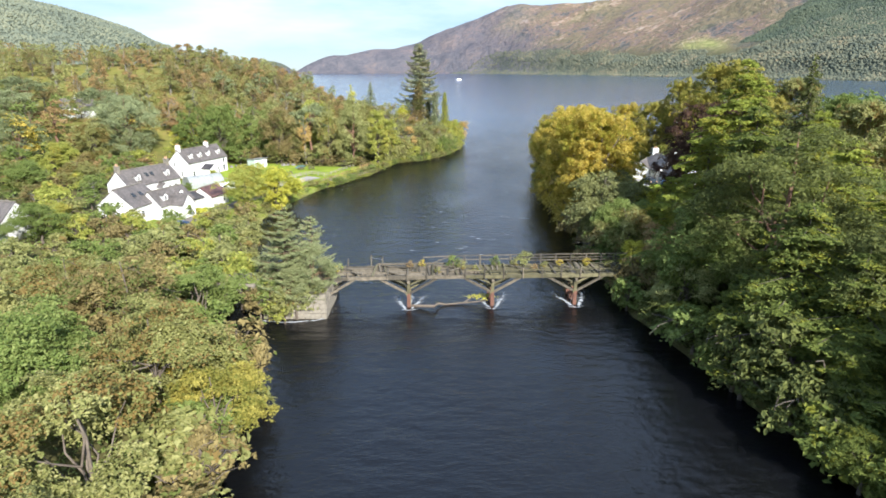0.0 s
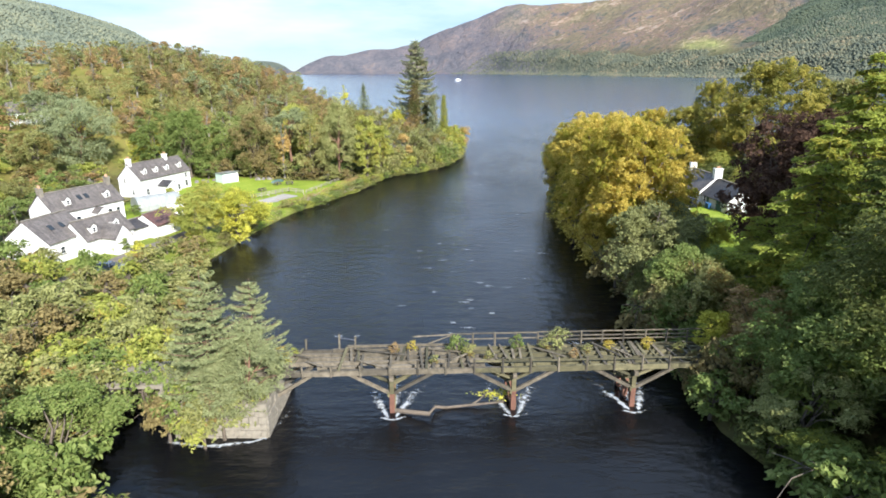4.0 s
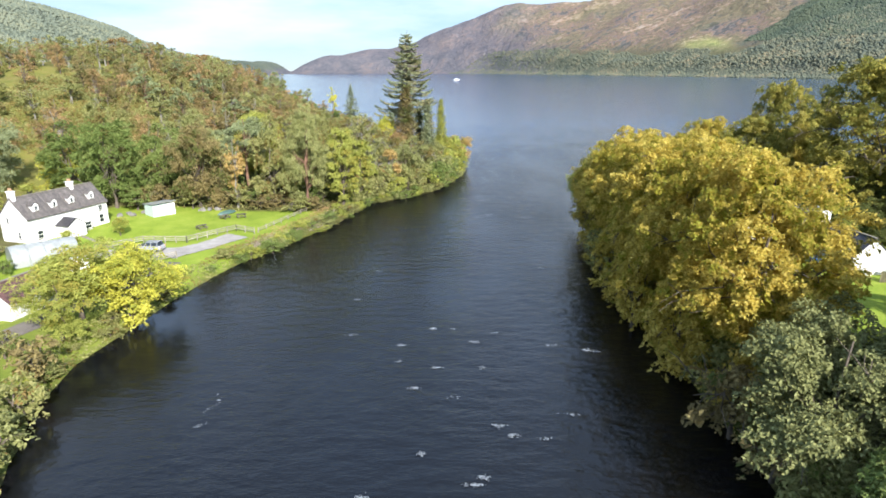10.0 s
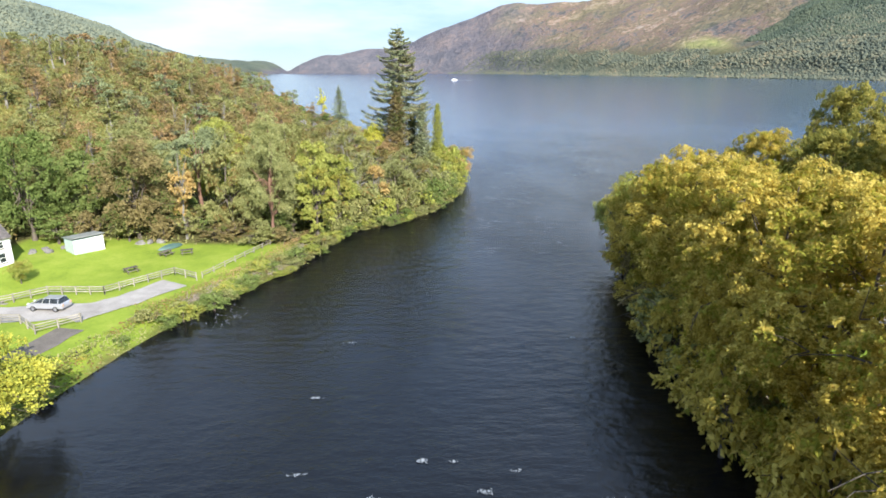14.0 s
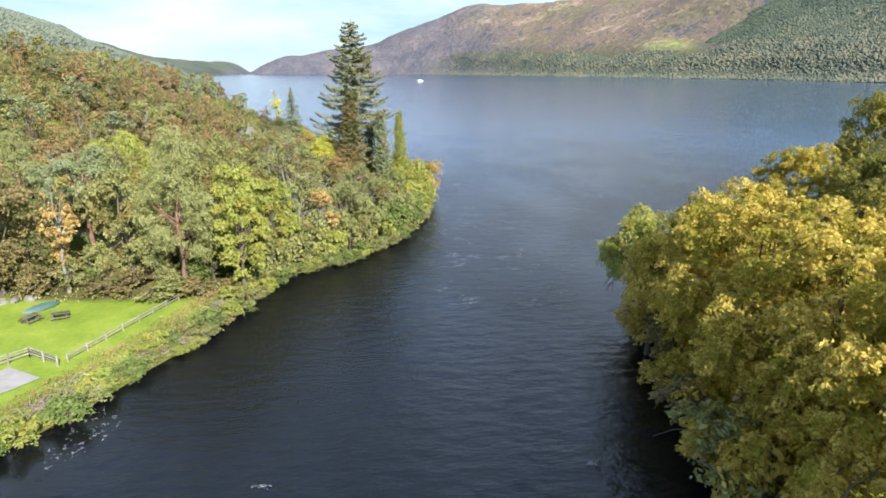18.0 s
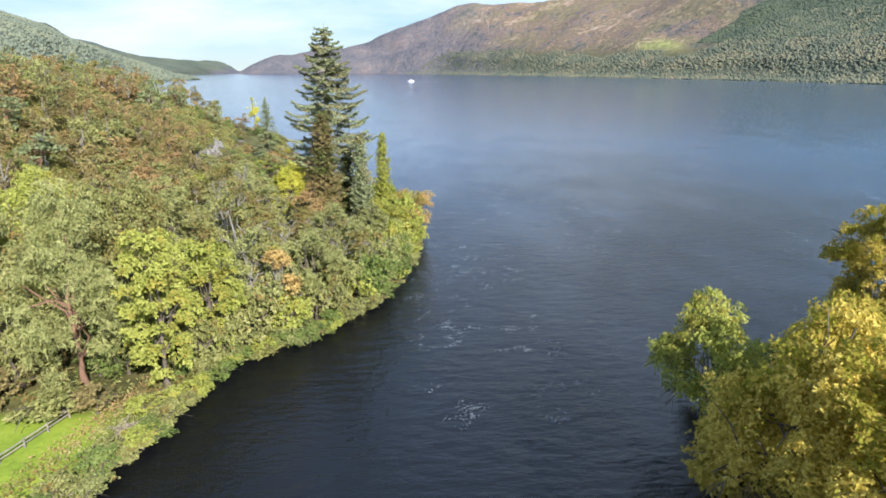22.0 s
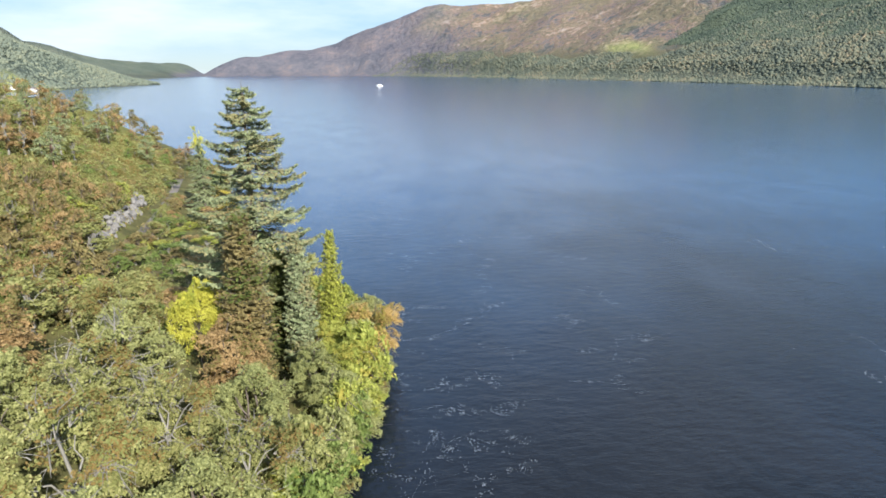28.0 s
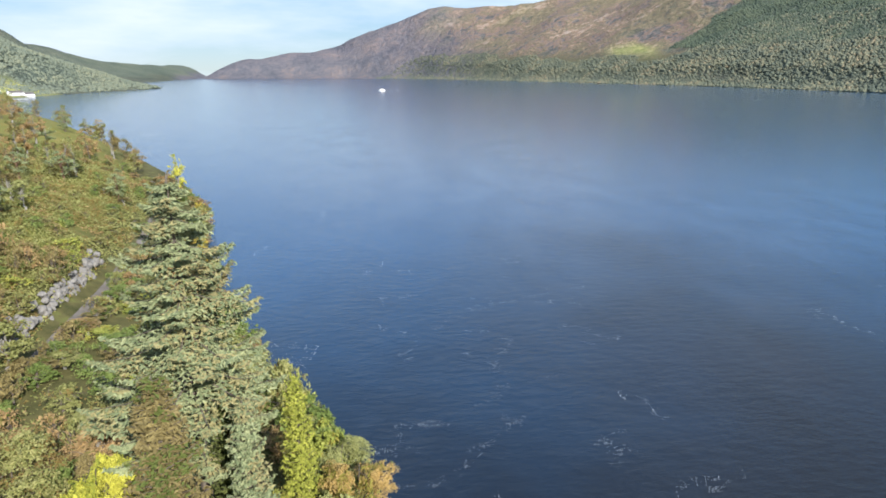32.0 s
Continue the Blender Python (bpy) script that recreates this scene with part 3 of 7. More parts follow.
def broad(key, seed, height, radius, base, blobs, n, leaf, flat=0.85, twigs=0, top=0.5, lean=0.0, bark=None, spread=(0.24, 0.4), fill=0.12, low=-0.96, cone=0.0, slim=0.55, sprays=16, reach=(0.5, 0.86), poke=(1.02, 1.18)):
    """A spreading tree: a tapered trunk, limbs, and a crown of leafy clumps with gaps between them."""
    rng = np.random.default_rng(seed)
    half = (height - base) / 2
    mid = np.array([lean, 0, base + half])
    cs, rs = [], []
    while len(cs) < blobs:
        d = rng.normal(size=3)
        d /= np.linalg.norm(d)
        if d[2] < low:
            continue
        q = rng.uniform(*reach)
        widen = (1.0 - top * max(d[2], 0) ** 2 * 0.3) * (1 - cone * max(d[2], 0)) * (1 + cone * 0.6 * max(-d[2], 0))
        rb = radius * rng.uniform(*spread)
        c = mid + d * (radius * widen * q, radius * widen * q, half * q) + rng.normal(size=3) * radius * 0.05
        c[2] = min(c[2], height - rb * flat * 0.9)
        cs.append(c)
        rs.append(rb)
    cs, rs = np.array(cs), np.array(rs)
    # each clump carries flat sprays, and each spray its leaves
    many = np.maximum((sprays * (rs / rs.mean()) ** 2).astype(int), 3)
    own = np.repeat(np.arange(len(cs)), many)
    k = len(own)
    d = rng.normal(size=(k, 3))
    d /= np.linalg.norm(d, axis=1, keepdims=True)
    d[:, 2] = np.where(d[:, 2] < -0.35, -d[:, 2], d[:, 2])
    hub = cs[own] + d * (rs[own] * rng.uniform(0.62, 1.12, k))[:, None] * (1, 1, flat)
    face = d * 0.7 + (0, 0, 0.75) + rng.normal(size=(k, 3)) * 0.3
    face /= np.linalg.norm(face, axis=1, keepdims=True)
    wide = rs[own] * rng.uniform(0.26, 0.48, k)
    w = wide ** 2 / (wide ** 2).sum()
    pick = rng.choice(k, n, p=w)
    e1 = rng.normal(size=(k, 3))
    e1 = e1 - (e1 * face).sum(1, keepdims=True) * face
    e1 /= np.linalg.norm(e1, axis=1, keepdims=True)
    e2 = np.cross(face, e1)
    ang, q = rng.uniform(0, 6.283, n), np.sqrt(rng.random(n))
    ray = q * (1 + 0.3 * np.sin(ang * 3 + pick)) * wide[pick]
    p = hub[pick] + e1[pick] * (np.cos(ang) * ray)[:, None] + e2[pick] * (np.sin(ang) * ray * 0.7)[:, None]
    p += face[pick] * (rng.normal(size=n) * 0.13 * wide[pick] - 0.3 * q ** 2 * wide[pick])[:, None]
    deep = rng.random(n) < fill
    p[deep] = (cs[own[pick]] + (p - cs[own[pick]]) * rng.uniform(0.2, 0.8, (n, 1)))[deep]
    nrm = face[pick] + rng.normal(size=(n, 3)) * 0.5
    keep = p[:, 2] > 0.15
    crown = leaf_quads(p[keep], nrm[keep], leaf, rng, slim)
    r0 = max(0.12, height * 0.019)
    fork = np.array([lean * 0.4, 0, base + half * 0.35])
    wood = [tube(np.vstack([(0, 0, -0.6), (0, 0, 0.3), bent((0, 0, 0.6), fork, rng, 4, 0)]), np.linspace(r0 * 1.5, r0 * 0.75, 6), 7)]
    wood.append(tube(bent(fork, mid + (0, 0, half * 0.75), rng, 4, 0), np.linspace(r0 * 0.75, 0.05, 4)))
    order = np.argsort(-rs)
    for k in order[: min(len(rs), 13)]:
        s = fork + (mid - fork) * rng.uniform(0, 0.9)
        wood.append(tube(bent(s, cs[k], rng), np.linspace(r0 * 0.34, 0.03, 4)))
    for k in range(twigs):
        c = cs[rng.integers(len(cs))]
        o = c - mid
        tip = mid + o * rng.uniform(*poke) + rng.normal(size=3) * radius * 0.12
        tip[2] = min(max(tip[2], 0.5), height * 1.02)
        wood.append(tube(bent(c - o * 0.3, tip, rng, 4, 0.05), np.linspace(0.07, 0.025, 4), 3))
        for q in range(2):
            wood.append(tube(bent(c + (tip - c) * 0.4, tip + rng.normal(size=3) * 0.9, rng, 3, 0.03), np.linspace(0.045, 0.02, 3), 3))
    TREES[key] = (np_mesh("trunk", *gather(wood), bark or BARK, True), np_mesh("crown", *crown), height, radius)


def conifer(key, seed, height, radius, base, whorl, per, n, leaf, droop=0.25, power=0.8, gaps=0.25, sweep=0.1, slim=0.35, fan=0.16, bark=None, lift=0.0):
    """A pointed conifer: whorls of boughs that carry flat, hanging sprays."""
    rng = np.random.default_rng(seed)
    boughs = []
    z = base
    while z < height * 0.985:
        t = (z - base) / (height - base)
        length = radius * (1 - t) ** power * (0.55 + 0.45 * min(1, (t + 0.06) / 0.16))
        a0 = rng.uniform(0, 6.28)
        for k in range(per):
            if rng.random() < gaps * (1 - t):
                continue
            a = a0 + k * 6.283 / per + rng.normal() * 0.25
            ln = max(length * rng.uniform(0.62, 1.15), 0.25)
            boughs.append((z + rng.normal() * whorl * 0.25, a, ln))
        z += whorl * (1.25 - 0.55 * t)
    lens = np.array([b[2] for b in boughs])
    count = np.maximum((n * lens ** 1.25 / (lens ** 1.25).sum()).astype(int), 5)
    ps, ns = [], []
    wood = [tube([(0, 0, -0.5), (0, 0, height * 0.3), (0.05, 0, height * 0.7), (0, 0, height)], [height * 0.014, height * 0.0105, height * 0.005, 0.02], 7)]
    for (z, a, ln), k in zip(boughs, count):
        s = rng.uniform(0.08, 1, k) ** 0.75
        side = rng.normal(size=k) * fan * ln * (1.15 - s)
        out = np.array([math.cos(a), math.sin(a), 0])
        across = np.array([-out[1], out[0], 0])
        drop = -droop * ln * s ** 1.3 + sweep * ln * s ** 4 + lift * ln * s
        p = out * (s * ln)[:, None] + across * side[:, None] + np.c_[np.zeros(k), np.zeros(k), z + drop - np.abs(side) * 0.35 - rng.random(k) * leaf * 0.6]
        ps.append(p)
        ns.append(np.array([0, 0, 1.0]) + out * 0.35 + across * np.sign(side)[:, None] * 0.35 + rng.normal(size=(k, 3)) * 0.35)
        if ln > radius * 0.25:
            q = np.linspace(0, 0.92, 4)
            wood.append(tube(out * (q * ln)[:, None] + np.c_[np.zeros(4), np.zeros(4), z - droop * ln * q ** 1.3 + sweep * ln * q ** 4 + lift * ln * q], np.linspace(0.012 * ln + 0.02, 0.015, 4), 3))
    p, nn = np.concatenate(ps), np.concatenate(ns)
    keep = p[:, 2] > 0.1
    TREES[key] = (np_mesh("trunk", *gather(wood), bark or BARK, True), np_mesh("crown", *leaf_quads(p[keep], nn[keep], leaf, rng, slim)), height, radius)


broad("oak_a", 1, 12, 5.6, 1.0, 34, 20000, 0.28)
broad("oak_b", 2, 12, 5.6, 0.8, 40, 20000, 0.28, spread=(0.2, 0.36), twigs=10)
broad("oak_c", 3, 12, 5.2, 0.8, 30, 20000, 0.28, lean=0.5)
broad("beech", 4, 20, 9.5, 0.8, 320, 76000, 0.33, spread=(0.1, 0.18), fill=0.2, twigs=40, sprays=7, reach=(0.55, 0.9), poke=(0.92, 1.06))
broad("beech_b", 5, 20, 9.0, 0.6, 110, 36000, 0.44, spread=(0.15, 0.26), twigs=6, fill=0.2, sprays=10)
broad("mid_a", 6, 16, 6.5, -1.5, 54, 17000, 0.35, spread=(0.2, 0.34))
broad("mid_b", 7, 16, 6.0, -1.5, 56, 17000, 0.35, spread=(0.18, 0.31), twigs=10)
broad("ash", 8, 16, 6.2, -0.5, 52, 14000, 0.33, spread=(0.16, 0.27), twigs=70, bark=BARK_PALE, fill=0.3)
broad("lime", 9, 16, 4.8, -1.0, 64, 16000, 0.34, spread=(0.16, 0.28), twigs=4)
broad("birch", 10, 11, 2.8, 2.2, 26, 1500, 0.44, spread=(0.2, 0.4), bark=BARK_PALE, fill=0.4, top=1.2)
broad("birch_b", 11, 11, 2.6, 1.6, 24, 1500, 0.44, spread=(0.22, 0.42), bark=BARK_PALE, fill=0.4, top=1.2)
broad("shrub_a", 12, 4, 2.4, 0.1, 18, 1350, 0.38, spread=(0.26, 0.44))
broad("shrub_b", 13, 4, 2.2, 0.1, 16, 1350, 0.36, spread=(0.26, 0.44), twigs=6)
broad("wood_a", 31, 16, 6.5, -0.5, 26, 1400, 0.9, spread=(0.24, 0.38))
broad("wood_b", 32, 16, 6.0, -0.5, 26, 1400, 0.88, spread=(0.22, 0.36))
broad("hill_pine", 33, 12, 4.5, 1.0, 26, 1500, 0.6, flat=0.6, spread=(0.22, 0.36), bark=BARK_RED)
broad("gorse", 34, 3, 2.6, -0.3, 14, 520, 0.42, spread=(0.28, 0.46))
broad("tuft", 14, 1.6, 1.3, 0.0, 10, 500, 0.26, spread=(0.3, 0.5))
broad("scots", 15, 20, 6.0, 6.5, 44, 9500, 0.55, slim=0.24, flat=0.5, spread=(0.2, 0.34), bark=BARK_RED, low=-0.6)
broad("scots_low", 16, 12, 4.2, -0.6, 130, 24000, 0.3, flat=0.7, spread=(0.13, 0.26), bark=BARK_RED, cone=0.6, slim=0.18, sprays=12, poke=(0.9, 1.05))
broad("dome_pine", 37, 12, 8.0, 0.0, 130, 30000, 0.4, flat=0.5, spread=(0.14, 0.26), bark=BARK_RED, slim=0.22, sprays=10, fill=0.2)
broad("plate_pine", 35, 24, 8.0, 1.0, 120, 34000, 0.42, flat=0.3, slim=0.24, spread=(0.2, 0.34), bark=BARK_RED, sprays=8)
broad("column", 17, 16, 1.9, 0.4, 60, 4200, 0.4, flat=1.9, spread=(0.3, 0.45), top=1.6)
conifer("tall_fir", 18, 36, 8.6, 9.0, 0.95, 6, 36000, 0.46, droop=0.3, sweep=0.34, gaps=0.3, power=0.62, fan=0.2)
conifer("cypress", 23, 16, 2.2, 0.2, 0.42, 8, 9000, 0.36, droop=0.0, sweep=0.1, gaps=0.05, power=0.42, fan=0.3, slim=0.4, lift=0.55)
conifer("fir_b", 19, 20, 4.4, 1.5, 0.7, 7, 10000, 0.42, droop=0.38, gaps=0.15)
conifer("young_pine", 22, 12, 4.2, 0.2, 0.75, 7, 15000, 0.34, droop=0.05, sweep=0.18, gaps=0.15, power=0.55, fan=0.2, slim=0.22, bark=BARK_RED, lift=0.16)
conifer("hemlock", 20, 24, 8.2, 1.2, 1.5, 8, 34000, 0.5, droop=0.24, sweep=0.02, gaps=0.18, power=0.55, fan=0.34, slim=0.4)
conifer("larch", 21, 24, 7.4, 1.0, 1.35, 7, 32000, 0.48, droop=0.32, sweep=0.06, gaps=0.2, power=0.55, fan=0.36, slim=0.34)

CALLED = {"oak_a": "broadleaf_tree", "oak_b": "broadleaf_tree", "oak_c": "broadleaf_tree", "beech": "beech_tree", "beech_b": "beech_tree", "mid_a": "broadleaf_tree", "mid_b": "broadleaf_tree",
          "ash": "ash_tree", "lime": "broadleaf_tree", "birch": "birch_tree", "birch_b": "birch_tree", "shrub_a": "shrub", "shrub_b": "willow_bush", "tuft": "bush", "gorse": "bush", "wood_a": "woodland_tree", "wood_b": "woodland_tree", "hill_pine": "pine_tree", "scots": "pine_tree",
          "scots_low": "pine_tree", "dome_pine": "pine_tree", "column": "cypress_tree", "cypress": "cypress_tree", "tall_fir": "fir_tree", "fir_b": "fir_tree", "young_pine": "pine_tree", "plate_pine": "pine_tree", "hemlock": "hemlock_tree", "larch": "larch_tree"}
TINT = {"green": "green", "olive": "olive-green", "grey": "grey-green", "lime": "bright lime-green", "yellow": "bright yellow autumn", "gold": "golden-brown autumn", "ochre": "olive-gold autumn", "larch": "yellow-green", "rust": "rust-brown autumn",
        "orange": "orange autumn", "brown": "brownish-green", "copper": "dark copper-purple", "pine": "dull blue-green", "scots": "olive-green", "willow": "grey-olive", "fir": "dark green", "dark": "deep green", "cypress": "yellow-green",
        "hemlock": "feathery green"}
tree_rng = random.Random(7)


def tree(key, x, y, top, radius, tint, where="on the river bank", group="", base=None, turn=None):
    """Plants a tree with its top at a height above the water."""
    trunk, crown, h0, r0 = TREES[key]
    z = ground_z(x, y) if base is None else base
    e = new(CALLED[key])
    s = max(top - z, 0.5) / h0
    e.matrix_world = Matrix.LocRotScale((x, y, z), Euler((0, 0, tree_rng.uniform(0, 6.28) if turn is None else turn)), (radius / r0, radius / r0, s))
    kind = CALLED[key].replace("_", " ")
    tagged(e, f"{TINT[tint]} {kind} {where}", kind.split()[-1] if "shrub" not in kind else "shrub", group)
    part("trunk", trunk, None, e)
    c = part("crown", crown, None, e)
    if not crown.materials:
        crown.materials.append(LEAF[tint])
    c.material_slots[0].link = "OBJECT"
    c.material_slots[0].material = LEAF[tint]
    return e


def scatter(count, box_, keys, tops, radii, tints, where, group, seed, gap=4.0, ok=None, above=True, tries=40):
    """Trees strewn over a rectangle of the plan, no nearer to one another than gap."""
    r = random.Random(seed)
    got = []
    for _ in range(count * tries):
        if len(got) >= count:
            break
        x, y = r.uniform(box_[0], box_[1]), r.uniform(box_[2], box_[3])
        d = float(max(inside(LEFT, np.array([x]), np.array([y]))[0], inside(RIGHT, np.array([x]), np.array([y]))[0]))
        if d < 1.0 or any((x - a) ** 2 + (y - b) ** 2 < gap * gap for a, b in got) or (ok and not ok(x, y, d)):
            continue
        got.append((x, y))
        h = r.uniform(*tops)
        tree(r.choice(keys), x, y, (ground_z(x, y) if above else 0) + h, r.uniform(*radii), r.choice(tints), where, group)
    return got


# wood on the left bank that the camera starts beside
NEAR_L = "in the dense riverside wood"
for x, y, top, rad, tint, key in [(-31.6, 56, 12.6, 5.6, "brown", "oak_b"), (-24.5, 46, 11.2, 5.4, "olive", "oak_a"), (-23, 34.5, 11.4, 5.6, "olive", "oak_c"), (-20.5, 24, 11, 5.4, "olive", "oak_b"),
                                  (-23.4, 50.5, 7.0, 3.6, "gold", "oak_a"), (-18.5, 42, 8, 4.0, "ochre", "oak_c"), (-19, 14, 11, 5.2, "green", "oak_a"), (-27.5, 62, 8.5, 4.6, "green", "oak_c"),
                                  (-33.5, 44, 11.6, 5.6, "green", "oak_a"), (-32, 29, 12.2, 5.8, "olive", "oak_c"), (-30, 16, 12, 5.8, "green", "oak_b"), (-41, 53, 12.0, 5.6, "olive", "oak_c"),
                                  (-43, 38, 12.6, 5.8, "olive", "oak_b"), (-41, 23, 12.4, 5.8, "olive", "oak_a"), (-50, 60, 11.0, 5.4, "olive", "oak_b"), (-52, 47, 12.2, 5.8, "green", "oak_a"),
                                  (-53, 31, 12.6, 5.8, "olive", "oak_c"), (-60, 56, 11.6, 5.6, "grey", "oak_a"), (-62, 42, 12.5, 5.8, "olive", "oak_b"), (-70, 52, 12, 5.6, "green", "oak_c")] + [(-62, 68, 10, 5.0, "green", "oak_b"), (-72, 66, 10.5, 5.2, "lime", "oak_a"), (-37, 65, 8.5, 4.6, "olive", "oak_a"), (-46, 70, 8.0, 4.4, "olive", "oak_b"),
                                  (-81, 60, 11, 5.5, "green", "oak_a"), (-83, 76, 10.5, 5.2, "olive", "oak_c"), (-72, 80, 9, 4.8, "green", "oak_a"), (-92, 70, 12, 5.5, "green", "oak_b"), (-75, 89, 7.8, 4.2, "lime", "oak_b"), (-65, 94.5, 8.4, 4.4, "green", "oak_a"), (-66.5, 99.5, 8.0, 3.6, "lime", "oak_b"), (-68, 88, 6.5, 3.6, "green", "oak_a"), (-82, 90, 8.2, 4.4, "olive", "oak_c")]:
    tree(key, x, y, top, rad, tint, NEAR_L, "wood on the near bank")
scatter(44, (-62, -30, 68, 104), ["shrub_a", "shrub_b"], (2.6, 5.2), (2.0, 3.4), ["green", "olive", "brown", "green", "grey", "lime"], "among the riverside scrub", "riverside shrubs", 3, 3.2,
        lambda x, y, d: not (x < -43 and y > 102))

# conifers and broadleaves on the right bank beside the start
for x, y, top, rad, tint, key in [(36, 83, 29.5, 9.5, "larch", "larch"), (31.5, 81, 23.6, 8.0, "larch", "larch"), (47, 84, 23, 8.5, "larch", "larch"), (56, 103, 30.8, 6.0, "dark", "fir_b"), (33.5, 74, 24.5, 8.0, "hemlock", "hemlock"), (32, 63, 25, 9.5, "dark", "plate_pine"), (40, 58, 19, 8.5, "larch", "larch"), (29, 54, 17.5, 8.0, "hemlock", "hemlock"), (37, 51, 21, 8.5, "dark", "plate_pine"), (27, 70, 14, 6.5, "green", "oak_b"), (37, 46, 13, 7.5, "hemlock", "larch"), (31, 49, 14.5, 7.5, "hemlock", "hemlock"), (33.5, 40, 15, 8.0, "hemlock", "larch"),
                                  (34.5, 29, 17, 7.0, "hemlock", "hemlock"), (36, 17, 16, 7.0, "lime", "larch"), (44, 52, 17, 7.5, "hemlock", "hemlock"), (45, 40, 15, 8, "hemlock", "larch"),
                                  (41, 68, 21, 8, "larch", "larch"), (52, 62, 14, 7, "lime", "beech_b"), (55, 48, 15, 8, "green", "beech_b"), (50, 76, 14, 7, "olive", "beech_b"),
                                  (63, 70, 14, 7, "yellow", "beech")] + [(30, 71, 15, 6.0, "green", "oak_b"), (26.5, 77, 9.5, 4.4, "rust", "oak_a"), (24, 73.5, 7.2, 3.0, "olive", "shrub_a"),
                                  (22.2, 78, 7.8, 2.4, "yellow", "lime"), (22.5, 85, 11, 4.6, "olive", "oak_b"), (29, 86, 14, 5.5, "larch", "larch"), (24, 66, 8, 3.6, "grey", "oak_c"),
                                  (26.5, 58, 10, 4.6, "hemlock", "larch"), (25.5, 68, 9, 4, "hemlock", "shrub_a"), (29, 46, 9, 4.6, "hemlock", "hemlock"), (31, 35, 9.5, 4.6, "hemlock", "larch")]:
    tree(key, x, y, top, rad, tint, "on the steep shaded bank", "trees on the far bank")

# the gold beeches by the cottage and the willows below them
for x, y, top, rad, tint, key in [(25.3, 111, 22.5, 8.5, "gold", "beech"), (25.5, 121, 22.1, 8.6, "gold", "beech"), (25.7, 131, 21.7, 8.5, "gold", "beech"), (26.1, 141, 20.7, 8.2, "gold", "beech"), (26.6, 151, 20.2, 8.0, "gold", "beech"),
                                  (22.5, 95, 13.8, 6.0, "willow", "oak_b"), (26, 102, 13, 5.0, "willow", "oak_c"), (23, 88, 10.8, 4.6, "green", "oak_a"), (26.5, 173, 14.2, 4.6, "lime", "oak_b"), (25.4, 158, 19.0, 6.4, "gold", "oak_b"), (31, 163, 16.4, 5.6, "gold", "oak_a"),
                                  (39.5, 97, 25, 9.0, "copper", "beech"), (31, 100.5, 11.5, 3.4, "yellow", "oak_b"), (36, 90, 12, 5.2, "larch", "larch"), (70, 160, 31.2, 13, "ochre", "beech"), (73, 196, 26.6, 8.5, "ochre", "beech"), (56, 174, 20.8, 7.0, "ochre", "beech"), (51.5, 183.4, 19.6, 7.0, "gold", "beech"),
                                  (66, 181, 18, 7, "gold", "beech"), (96, 178, 27, 10, "olive", "beech_b"), (58, 162, 11, 4.2, "lime", "oak_a"),
                                  (74, 150, 20, 8, "dark", "beech_b"), (86, 140, 24, 9, "green", "beech_b")] + [(62, 120, 14, 6, "green", "hemlock"), (70, 108, 24, 9, "olive", "beech_b"),
                                  (58, 86, 14, 7, "green", "beech_b")]:
    tree(key, x, y, top, rad, tint, "near the white cottage", "trees by the cottage")
for k in range(6):
    tree("column", 33.5 + k * 1.7, 175 + k * 0.8, 8.6, 1.4, "dark", "in a clipped dark hedge", "hedge by the water")

